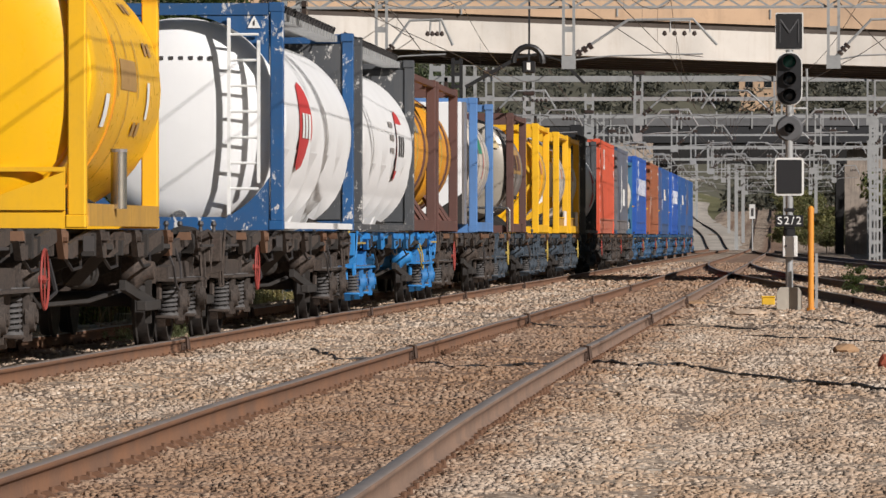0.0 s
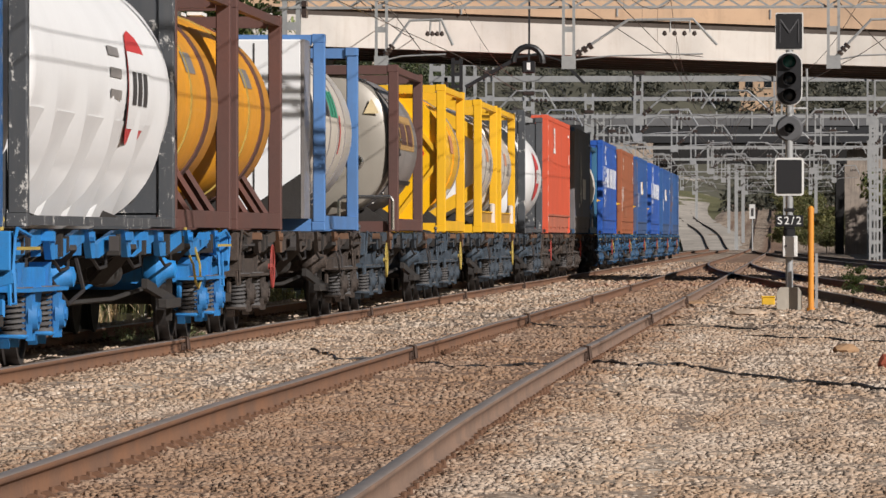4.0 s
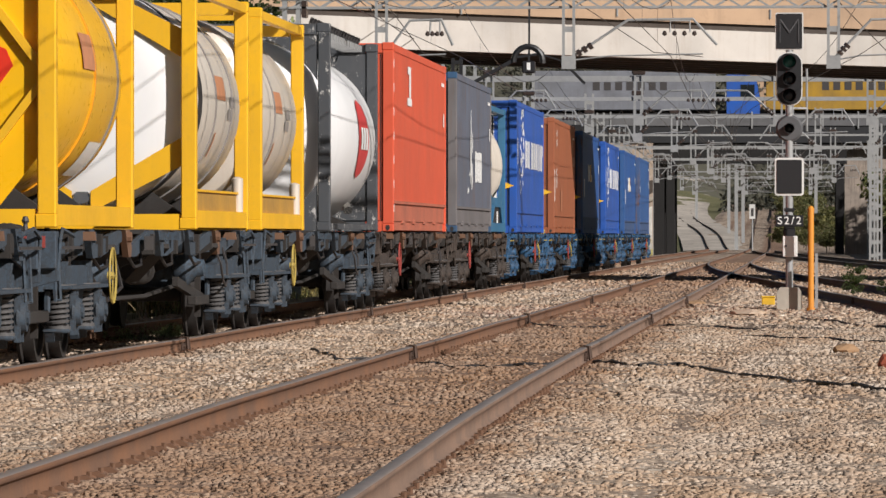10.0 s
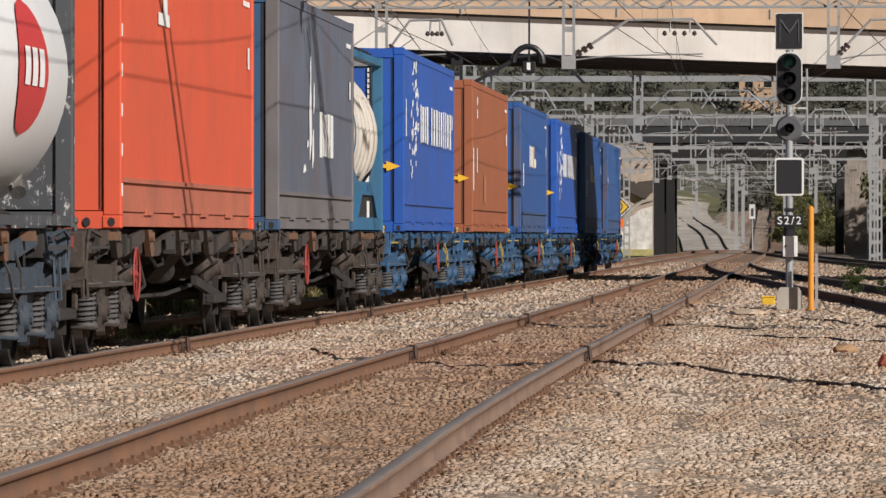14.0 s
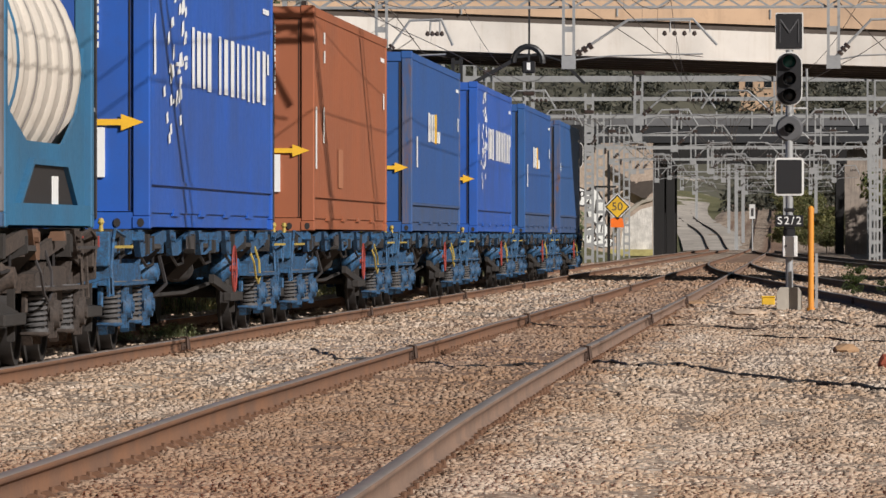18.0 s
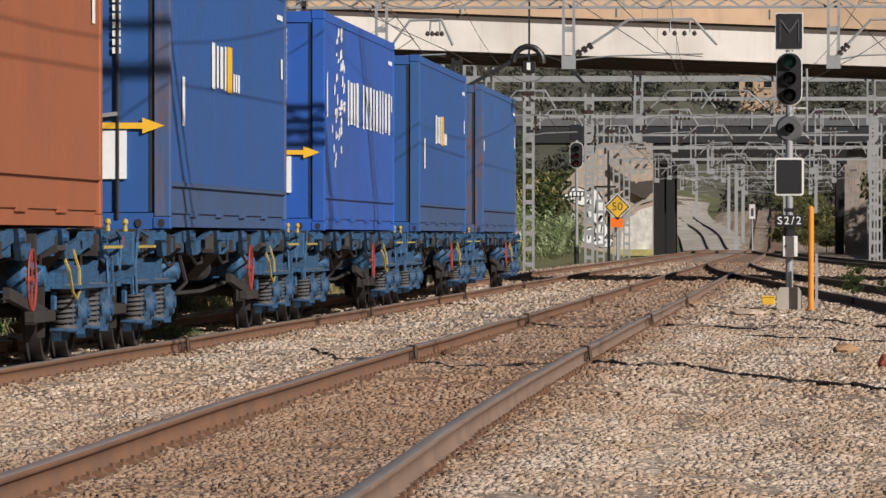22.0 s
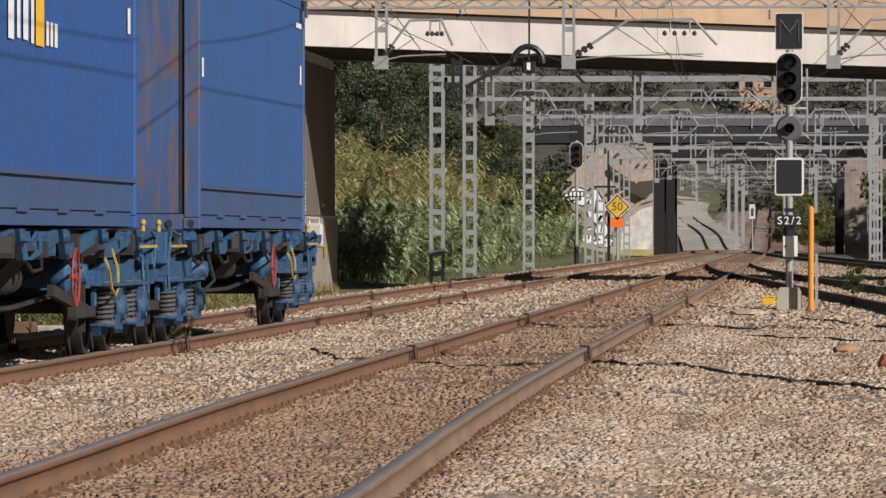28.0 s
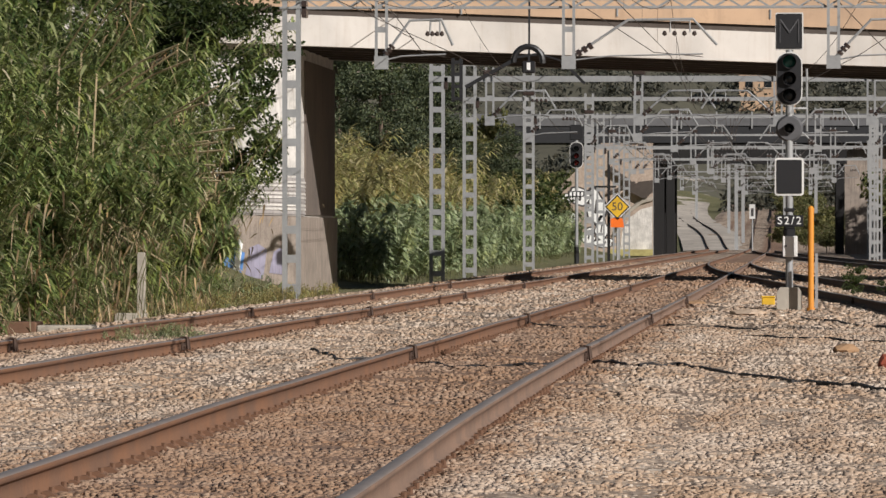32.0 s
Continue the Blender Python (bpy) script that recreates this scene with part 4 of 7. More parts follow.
portal(131, 6.06, -11.0, 9.5, ((-9.07, 1.45), (-5.08, 3.0), (0.54, 1.9)), mast=0.29)
portal(186, 5.85, -11.2, 7.5, ((-9.6, 1.9), (-5.1, 2.2), (-0.9, -2.2), (1.9, 1.8)))
portal(203, 5.62, -11.15, 7.5, ((-9.2, 1.7), (-5.6, 1.9), (-0.6, 2.0)))
portal(245, 5.85, -11.1, 4.6, ((-8.7, 1.7), (-5.3, 2.2), (0.4, -2.2), (2.6, 1.6)))
portal(296, 5.95, -10.5, 3.15, ((-9.4, 1.8), (-5.5, 2.0), (-1.1, -2.0), (1.2, 1.5)))
portal(318, 5.7, -11.3, 3.6, ((-9.0, 1.8), (-5.0, 2.0), (0.2, -2.0)))
portal(345, 6.0, -11.6, 3.7, ((-9.3, 1.8), (-5.5, 2.0), (-0.8, 2.0)))
portal(380, 5.8, -11.8, 3.9, ((-9.3, 1.8), (-5.2, 2.0), (-0.6, -2.0), (1.6, 1.5)))
portal(415, 6.3, -12.2, 4.2, ((-9.3, 1.8), (-6.2, 2.0), (-2.6, 2.0), (0.8, 1.5)))
portal(470, 6.0, -11.6, 4.2, ((-9.6, 1.8), (-5.2, 2.0), (0.2, 1.8)))
portal(520, 6.0, -11.6, 4.4, ((-9.6, 1.8), (-5.2, 2.0), (0.2, 1.8)))


def lone_mast(x, y, reach):
    p = thing("line_mast", "slender galvanised mast with a bracket for the overhead line", "line mast", "far overhead line masts")
    z = ground_z(x, y)
    part("pole", Geo().box(x - 0.16, x + 0.16, y - 0.16, y + 0.16, z - 0.2, z + 8.2), M_GALV, p)
    cantilever(p, x, y, z + 5.0, reach, True)


for x, y, r in ((-6.5, 560, 2.0), (-2.2, 590, -2.4), (-8.2, 640, -2.2), (-1.8, 660, -2.5), (-13.0, 720, -2.2), (-2.4, 760, -2.4), (-6.3, 600, 2.2), (0.8, 620, -2.0), (-19.0, 820, 2.2)):
    lone_mast(x, y, r)

# tensioning wheel and black arms hung in front of the bridge
tw = thing("line_tensioner", "black tensioning wheel with raking arms below the bridge", "line tensioner")
part("wheel", Geo().tube([(-6.9 + 0.36 * math.cos(t), 152, 5.42 + 0.36 * math.sin(t)) for t in (k * 0.26 - 0.15 for k in range(14))], 0.075, 8), M_BLACK, tw)
part("arm", Geo().beam((-8.45, 152, 4.78), (-7.2, 152, 5.48), 0.07, 0.09), M_BLACK, tw)
part("arm", Geo().beam((-6.05, 152, 5.42), (-5.5, 152, 4.86), 0.05, 0.07), M_BLACK, tw)
part("stay", Geo().beam((-6.6, 152, 5.6), (-6.05, 152, 5.42), 0.03, 0.04), M_BLACK, tw)
part("housing", Geo().box(-7.05, -6.72, 151.9, 152.15, 5.12, 5.42, 0.03), M_BLACK, tw)
part("mark", Geo().box(-6.93, -6.84, 151.88, 151.9, 5.2, 5.38), M_TEXT_WHITE, tw)
part("hanger", Geo().beam((-6.88, 152, 5.4), (-6.88, 152.2, 6.9), 0.05, 0.05), M_BLACK, tw)
part("bar", Geo().beam((-7.3, 152, 5.5), (-6.5, 152, 5.62), 0.05, 0.06), M_BLACK, tw)
for q in (0, 1):
    part("weight_bar", Geo().box(-8.80 + q * 0.2, -8.72 + q * 0.2, 151.95, 152.05, 4.42, 5.5), M_BLACK, tw)
for z in (4.45, 4.75, 5.05, 5.35):
    part("weight_tie", Geo().box(-8.80, -8.52, 151.94, 151.96, z, z + 0.09), M_BLACK, tw)


def cross_span(y, z, sag):
    """Two cables slung across the tracks between posts that stand clear of them."""
    c = thing("cross_span", "pair of dark cables slung between posts across the tracks", "cross span", "cross spans over the tracks")
    for x in (-16.0, 17.0):
        part("post", Geo().cyl((x, y, ground_z(x, y) - 0.2), (x, y, z + 0.6), 0.13, n=8), M_GALV, c)
    part("cable", Geo().tube([(-16 + 33 * i / 16, y, z - sag * math.sin(math.pi * i / 16)) for i in range(17)], 0.065, 6), M_CABLE, c)
    part("cable", Geo().tube([(-16 + 33 * i / 16, y - 0.1 + 0.02 * i, z + 0.45 - 1.1 * sag * math.sin(math.pi * i / 16)) for i in range(17)], 0.045, 6), M_CABLE, c)


cross_span(54.2, 8.4, 0.35)
cross_span(81.8, 8.4, 0.35)


# wires
def catenary(x_at, spans, contact, messenger, lab):
    w = thing("overhead_wire", lab, "overhead wire", "overhead wires")
    g1, g2, g3 = [], [], Geo()
    for a, b in zip(spans[:-1], spans[1:]):
        n = 12
        for i in range(n + (b == spans[-1])):
            t = i / n
            y = a + (b - a) * t
            x = x_at(y) + 0.2 * (1 if spans.index(a) % 2 else -1) * (1 - 2 * t)
            zm = messenger - 0.9 * 4 * t * (1 - t)
            g1.append((x, y, contact + rise(y)))
            g2.append((x, y, zm + rise(y)))
            if 0 < i < n and i % 2 == 0:
                g3.cyl((x, y, contact + rise(y)), (x, y, zm + rise(y)), 0.004, n=4, caps=False)
    part("contact_wire", Geo().tube(g1, 0.008, 5), M_WIRE, w)
    part("messenger_wire", Geo().tube(g2, 0.007, 5), M_WIRE, w)
    part("dropper", g3, M_WIRE, w)
    return w


SPANS = [-34, 21, 76, 131, 186, 245, 296, 345, 415, 470, 520, 600]
catenary(lambda y: along(TRAIN_PATH, y), SPANS, 4.92, 6.1, "overhead line above the goods track")
catenary(lambda y: along(MAIN_PATH, y), SPANS, 4.92, 6.1, "overhead line above the main track")
catenary(lambda y: along(SIDE_PATH, y), [60, 131, 186, 245, 262], 4.95, 6.1, "overhead line above the siding")
for x, z in ((-10.6, 7.3), (-10.2, 6.7)):
    single("feeder_wire", Geo().tube([(x, y, z - 0.5 * math.sin(math.pi * ((y + 34) % 55) / 55)) for y in range(-34, 560, 9)], 0.012, 5), M_WIRE, "thin dark feeder wire strung along the portals", "overhead wire", "overhead wires")


# ---- signals and signs ----
def rounded(w, h, r, n=5):
    return [(sx * (w / 2 - r) + r * math.cos(a), sz * (h / 2 - r) + r * math.sin(a)) for sx, sz, a0 in ((1, 1, 0), (-1, 1, 90), (-1, -1, 180), (1, -1, 270)) for a in (radians(a0 + 90 * k / n) for k in range(n + 1))]


def shifted(poly, x, z):
    return [(p + x, q + z) for p, q in poly]


def framed_panel(parent, z, w, h, r, y=0.0, name="panel", rim=0.07):
    p = part(name, Geo().prism(shifted(rounded(w, h, r), 0, z), "y", y - 0.02, y + 0.12), M_WHITE, parent, "black panel with a white rim")
    part("face", Geo().prism(shifted(rounded(w - rim, h - rim, max(0.02, r - rim / 2)), 0, z), "y", y - 0.035, y - 0.015), M_BLACK, p)
    return p


def lamp(parent, x, z, r, mat, y):
    hood = Geo()
    n = 16
    pts = []
    for k in range(n):
        a = 2 * math.pi * k / n
        d = 0.06 + 0.09 * (1 + math.sin(a))
        pts += [(x + q * math.cos(a), y - d * s, z + q * math.sin(a)) for q in (r, r - 0.012) for s in (0, 1)]
    fs = []
    for k in range(n):
        i, j = 4 * k, 4 * ((k + 1) % n)
        fs += [(i, i + 1, j + 1, j), (i + 2, j + 2, j + 3, i + 3), (i + 1, i + 3, j + 3, j + 1), (i, j, j + 2, i + 2)]
    hood.add(pts, fs)
    part("hood", hood, M_BLACK, parent)
    part("lens", Geo().lathe([(0.001, -0.03), (r * 0.5, -0.025), (r * 0.88, 0.0)], "y", (x, y, z), 14), mat, parent, smooth=True)


SX, SY = -0.32, 106.0
sig = thing("railway_signal", "tall light signal with black panels, dark lamps and concrete foot", "railway signal", at=pose(SX, SY, 0))
part("base", Geo().prism([(-0.22, -0.35), (0.22, -0.35), (0.21, 0.14), (0.16, 0.22), (-0.16, 0.22), (-0.21, 0.14)], "y", -0.22, 0.22), M_CONC, sig, "pale weathered concrete foot")
part("post", Geo().cyl((0, 0.05, 0.2), (0, 0.05, 4.8), 0.065, n=14), M_GALV, sig, "grey painted steel post", True)
part("collar", Geo().cyl((0, 0.05, 1.9), (0, 0.05, 2.02), 0.085, n=14), M_GALV, sig)
for z in (1.22, 1.52, 1.86):
    part("clamp", Geo().box(-0.09, 0.09, -0.03, 0.13, z, z + 0.06, 0.01), M_BLACK, sig)
pl = part("number_plate", Geo().box(-0.24, 0.24, -0.05, -0.03, 1.26, 1.46, 0.008), M_BLACK, sig, "black plate lettered in white")
part("lettering", lettering("S2/2", 0.19, 1.3), None, pl, at=Matrix.Translation((0, -0.056, 1.36))).data.materials.append(M_TEXT_WHITE)
part("number_plate", Geo().box(-0.10, 0.10, -0.05, -0.02, 1.10, 1.22, 0.008), M_BLACK, sig)
tb = part("terminal_box", Geo().box(-0.12, 0.14, -0.16, -0.02, 0.74, 1.10, 0.015), M_WHITE, sig, "white terminal box")
part("latch", Geo().cyl((-0.06, -0.18, 0.93), (-0.06, -0.16, 0.93), 0.018, n=8), M_BLACK, tb)
framed_panel(sig, 2.12, 0.50, 0.65, 0.05, 0.0)
disc = part("shunt_lamp", Geo().lathe([(0.02, -0.02), (0.20, -0.02), (0.235, 0.02), (0.235, 0.06), (0.1, 0.12)], "y", (0, 0, 2.95), 24), M_DISC, sig, "round grey backplate with one dark lamp", True)
lamp(disc, 0, 2.95, 0.09, M_LENS_K, -0.02)
head = framed_panel(sig, 3.80, 0.45, 0.92, 0.20, 0.0, "signal_head", 0.035)
for z, m in ((4.10, M_LENS_G), (3.81, M_LENS_K), (3.52, M_LENS_K)):
    lamp(head, 0.0, z, 0.125, m, -0.04)
top = framed_panel(sig, 4.62, 0.48, 0.64, 0.03, 0.0, rim=0.04)
part("chevron", Geo().beam((-0.15, -0.05, 4.82), (0.0, -0.05, 4.60), 0.012, 0.02).beam((0.0, -0.05, 4.60), (0.15, -0.05, 4.82), 0.012, 0.02), M_DISC, top)
for s in (-1, 1):
    part("dot_column", Geo().box(s * 0.16 - 0.006, s * 0.16 + 0.006, -0.05, -0.036, 4.42, 4.82), M_DISC, top)
part("ladder_rail", Geo().cyl((0.30, 0.2, 2.9), (0.30, 0.2, 3.98), 0.02, n=6), M_GALV, sig)
part("bracket", Geo().beam((0.05, 0.1, 3.3), (0.30, 0.2, 3.3), 0.03, 0.03), M_GALV, sig)

op = thing("marker_post", "slim orange plastic marker post standing in the ballast", "marker post", at=pose(0.05, 105.5, ground_z(0.05, 105.5)))
part("tube", Geo().cyl((0, 0, -0.2), (0, 0, 1.72), 0.052, n=12), M_ORANGE_P, op, smooth=True)
part("cap", Geo().lathe([(0.056, 1.70), (0.056, 1.75), (0.02, 1.79), (0.001, 1.79)], "z", n=12), M_ORANGE_P, op)
part("strip", Geo().box(0.07, 0.12, 0.06, 0.09, -0.2, 0.98), M_GALV, op)
part("base_collar", Geo().cyl((0, 0, -0.05), (0, 0, 0.05), 0.075, n=12), M_ORANGE_P, op)

S2 = thing("railway_signal", "far signal with dim red lamp in a white-rimmed black head", "railway signal", at=pose(-12.2, 325, ground_z(-12.2, 325)))
part("post", Geo().cyl((0, 0.1, -0.2), (0, 0.1, 7.3), 0.09, n=10), M_GALV, S2)
part("black_foot", Geo().cyl((0, 0.1, 0), (0, 0.1, 0.9), 0.13, n=10), M_BLACK, S2)
hd = framed_panel(S2, 5.75, 0.72, 1.4, 0.32, 0, "signal_head")
for z, m in ((6.1, M_LENS_K), (5.72, M_LENS_R), (5.35, M_LENS_R)):
    lamp(hd, 0, z, 0.15, m, -0.04)
part("panel", Geo().box(-0.35, 0.35, -0.03, 0.08, 6.55, 7.35, 0.03), M_BLACK, S2, "plain black panel")
pl = part("number_plate", Geo().box(-0.45, 0.45, -0.06, -0.03, 3.55, 3.85), M_BLACK, S2)
for i in range(4):
    part("bar", Geo().box(-0.36 + i * 0.2, -0.24 + i * 0.2, -0.066, -0.06, 3.6, 3.8), M_TEXT_WHITE, pl)

sp = thing("speed_sign", "yellow diamond speed board with black figures above an orange plate", "speed sign", at=pose(-10.2, 330, ground_z(-10.2, 330)))
part("post", Geo().cyl((0, 0.06, -0.2), (0, 0.06, 3.6), 0.05, n=8), M_GALV, sp)
dia = part("board", Geo().prism([(0.72, 2.85), (0, 3.57), (-0.72, 2.85), (0, 2.13)], "y", -0.03, 0.0), M_WHITE, sp)
part("border", Geo().prism([(0.66, 2.85), (0, 3.51), (-0.66, 2.85), (0, 2.19)], "y", -0.036, -0.03), M_BLACK, dia)
part("face", Geo().prism([(0.57, 2.85), (0, 3.42), (-0.57, 2.85), (0, 2.28)], "y", -0.042, -0.036), M_YELLOW_S, dia)
part("figures", lettering("50", 0.62), None, dia, at=Matrix.Translation((0, -0.046, 2.85))).data.materials.append(M_TEXT_DARK)
M_ORANGE_PLATE = plain("orange_plate", (0.85, 0.16, 0.01), 0.6, 0, 0.1)
part("plate", Geo().prism([(-0.36, 1.75), (0.36, 1.75), (0.3, 2.2), (0, 2.35), (-0.36, 2.2)], "y", -0.03, 0.0), M_ORANGE_PLATE, sp, "plain orange plate")
wp = thing("line_post", "dark steel post beside the wing wall", "post", at=pose(-10.69, 331, ground_z(-10.69, 331)))
part("pole", Geo().box(-0.08, 0.08, -0.08, 0.08, -0.2, 6.0), M_PILLAR, wp)
part("arm", Geo().box(-0.8, 0.4, -0.05, 0.05, 4.0, 4.1), M_PILLAR, wp)
g2 = thing("kilometre_board", "white board on a slim post far along the tracks", "marker board", at=pose(-4.2, 436 + 30, 0))
part("post", Geo().cyl((0, 0, -0.3), (0, 0, 3.4), 0.06, n=8), M_GALV, g2)
part("board", Geo().box(-0.22, 0.22, -0.06, -0.03, 2.4, 3.5), M_WHITE, g2)
part("bar", Geo().box(-0.1, 0.1, -0.068, -0.06, 2.6, 3.2), M_TEXT_DARK, g2)
mk = thing("concrete_marker", "slim pale concrete post standing in a low foot", "marker", at=pose(-10.64, 98, ground_z(-10.64, 98)))
part("post", Geo().box(-0.07, 0.07, -0.07, 0.07, -0.1, 1.1, 0.015), M_CONC, mk)
part("foot", Geo().box(-0.42, 0.08, -0.2, 0.2, -0.12, 0.13, 0.02), M_CONC, mk)
mk = thing("concrete_slab", "low concrete slab with a rusty cover by the rail", "slab", at=pose(-10.42, 84, ground_z(-10.42, 84)))
part("slab", Geo().box(-0.1, 0.65, -0.4, 0.4, -0.12, 0.10, 0.02), M_CONC, mk)
part("cover", Geo().box(-0.62, -0.1, -0.4, 0.4, -0.12, 0.15, 0.02), M_BRASSRUST, mk, "rusty steel cover")


# ---- plants ----
def blades(rng, base, tips, width, droop, segs=3):
    """Long drooping leaves: strips of quads from base points along directions."""
    n = len(base)
    d = tips
    side = np.cross(d, np.array([0, 0, 1.0]))
    side /= np.maximum(np.linalg.norm(side, axis=1, keepdims=True), 1e-6)
    side = side * rng.uniform(0.7, 1.3, (n, 1)) * width / 2
    rows = []
    for k in range(segs + 1):
        t = k / segs
        c = base + d * t + np.array([0, 0, -1.0]) * (droop[:, None] * t * t)
        w = side * (1 - t) ** 0.7 * (0.7 + 1.8 * t * (1 - t))
        rows += [c - w, c + w]
    v = np.stack(rows, 1).reshape(-1, 3)
    f = []
    for k in range(segs):
        f.append((2 * k, 2 * k + 1, 2 * k + 3, 2 * k + 2))
    f = (np.array(f)[None] + (np.arange(n) * 2 * (segs + 1))[:, None, None]).reshape(-1, 4)
    return v, f


def reed_meshes(seed, stems, height, spread, leaf=0.55, mat=None, width=0.045, per=16, dead=0, tuft=0.45, low=0.35, bunch=9):
    """Canes that carry their leaves in drooping tufts over the upper share of their length."""
    rng = np.random.default_rng(seed)
    g = Geo()
    bases, dirs = [], []
    hub = []
    for i in range(stems):
        if i % bunch == 0:
            a, r = rng.uniform(0, 6.283), spread * math.sqrt(rng.uniform(0, 1))
            hub = [r * math.cos(a), r * math.sin(a), low + (1.0 - low) * rng.uniform(0, 1) ** 1.2, rng.normal(0, 0.12, 2) + 0.22 * r / spread * np.array([math.cos(a), math.sin(a)])]
        x, y = hub[0] + rng.normal(0, 0.16), hub[1] + rng.normal(0, 0.16)
        h = height * hub[2] * rng.uniform(0.88, 1.08)
        lx, ly = (rng.normal(0, 0.035, 2) + hub[3]) * h
        pts = [(x + lx * t * t, y + ly * t * t, -0.3 + (h + 0.3) * t) for t in (0, 0.35, 0.7, 1.0)]
        g.tube(pts, 0.007, 3)
        t = 1.0 - tuft * rng.uniform(0, 1.0, per) ** 1.4
        b = np.stack([x + lx * t * t, y + ly * t * t, -0.3 + (h + 0.3) * t], 1)
        az = rng.normal(rng.uniform(0, 6.283), 1.3, per)
        el = rng.uniform(-0.5, 0.6, per)
        ln = leaf * rng.uniform(0.55, 1.25, per)
        bases.append(b)
        dirs.append(np.stack([np.cos(az) * np.cos(el) * ln, np.sin(az) * np.cos(el) * ln, np.sin(el) * ln], 1))
    base, dd = np.concatenate(bases), np.concatenate(dirs)
    v, f = blades(rng, base, dd, width, np.linalg.norm(dd, axis=1) * rng.uniform(0.1, 0.6, len(dd)))
    dry = None
    if dead:
        m = stems * dead
        b = np.stack([rng.normal(0, spread * 0.6, m), rng.normal(0, spread * 0.6, m), height * rng.uniform(0.05, 0.6, m) ** 1.3], 1)
        az, el, ln = rng.uniform(0, 6.283, m), rng.uniform(-1.2, 0.1, m), leaf * rng.uniform(0.5, 1.1, m)
        q = np.stack([np.cos(az) * np.cos(el) * ln, np.sin(az) * np.cos(el) * ln, np.sin(el) * ln], 1)
        vd, fd = blades(rng, b, q, width * 0.6, ln * rng.uniform(0.2, 0.9, m))
        dry = quick_mesh("dead_leaves", vd, fd, [M_STRAW])
    return g.mesh("cane_stand", M_STEM_DRY if mat is M_REED_DRY else M_STEM), quick_mesh("foliage", v, f, [mat or M_REED]), dry


def reed_clump(meshes, x, y, turn, lab, grp, scale=1.0, lean=0.0):
    c = thing("giant_reed", lab, "reed clump", grp, at=pose(x, y, ground_z(x, y)) @ Matrix.Rotation(radians(lean), 4, "Y") @ Matrix.Rotation(radians(turn), 4, "Z"))
    c.scale = (scale, scale, scale)
    tagged(part("cane_stand", meshes[0], None, c), kind="stuff")
    part("foliage", meshes[1], None, c)
    if meshes[2]:
        part("dead_leaves", meshes[2], None, c, "withered straw-coloured leaves")
    return c


def leaf_cloud(rng, centre, radius, n, size, flat=0.8):
    """Small leaf quads strewn through a lumpy volume."""
    d = rng.normal(0, 1, (n, 3))
    d /= np.linalg.norm(d, axis=1, keepdims=True)
    p = centre + d * radius * (rng.uniform(0.35, 1.0, (n, 1)) ** 0.5) * np.array([1, 1, flat])
    a = rng.normal(0, 1, (n, 3))
    a /= np.linalg.norm(a, axis=1, keepdims=True)
    b = np.cross(a, rng.normal(0, 1, (n, 3)))
    b /= np.maximum(np.linalg.norm(b, axis=1, keepdims=True), 1e-6)
    s = size * rng.uniform(0.6, 1.4, (n, 1))
    return np.stack([p - a * s, p - b * s * 0.45, p + a * s, p + b * s * 0.45], 1).reshape(-1, 3)


def tree_meshes(seed, height, crown, leaves, size, mat, pine=False, limbs=14):
    rng = np.random.default_rng(seed)
    g = Geo()
    lean = rng.normal(0, 0.05, 2) * height
    spine = [(lean[0] * t, lean[1] * t, height * t - 0.4) for t in (0, 0.25, 0.5, 0.75, 0.95)]
    for k in range(4):
        g.cyl(spine[k], spine[k + 1], 0.028 * height * (1 - k * 0.22), 0.028 * height * (1 - (k + 1) * 0.22), 8, False)
    vs = []
    for i in range(limbs):
        t = rng.uniform(0.22 if pine else 0.35, 1.0)
        a = i * 2.4 + rng.normal(0, 0.3)
        reach = crown * ((1.1 - t * 0.75) if pine else rng.uniform(0.5, 1.0) * (1.15 - abs(t - 0.65)))
        p = Vector((lean[0] * t, lean[1] * t, height * t * 0.95))
        q = p + Vector((math.cos(a) * reach, math.sin(a) * reach, reach * (0.1 if pine else 0.45)))
        g.cyl(p, q, 0.010 * height * (1.1 - t), 0.003 * height, 5, False)
        for k in range(3):
            c = np.array(p.lerp(q, 0.55 + 0.22 * k)) + rng.normal(0, 0.12 * crown, 3)
            vs.append(leaf_cloud(rng, c, crown * rng.uniform(0.2, 0.38), leaves // (limbs * 3), size, 0.6))
    v = np.concatenate(vs)
    f = np.arange(len(v)).reshape(-1, 4)
    return g.mesh("trunk", M_BARK), quick_mesh("crown", v, f, [mat])


def tree(meshes, x, y, turn, lab, cat, grp, scale=1.0, name="tree", lift=0.0):
    t = thing(name, lab, cat, grp, at=pose(x, y, ground_z(x, y) + lift, 0, 0, turn))
    t.scale = (scale, scale, scale)
    part("trunk", meshes[0], None, t)
    part("crown", meshes[1], None, t)


R1 = [reed_meshes(s, 162, 4.7, 1.6, 0.36, M_REED, 0.068, 30, 3, 0.34, 0.18) for s in (1, 2, 3)]
R2 = [reed_meshes(s, 80, 3.4, 1.9, 0.44, M_REED_DRY, 0.09, 34, 0, 0.7, 0.5, 2) for s in (5, 6)]
R3 = [reed_meshes(s, 100, 2.3, 1.6, 0.34, M_REED_BLUE, 0.115, 34, 0, 0.6, 0.35, 2) for s in (7, 8)]
rr = random.Random(3)
LAB1 = "dense green giant reed with drooping leaves on the bank"
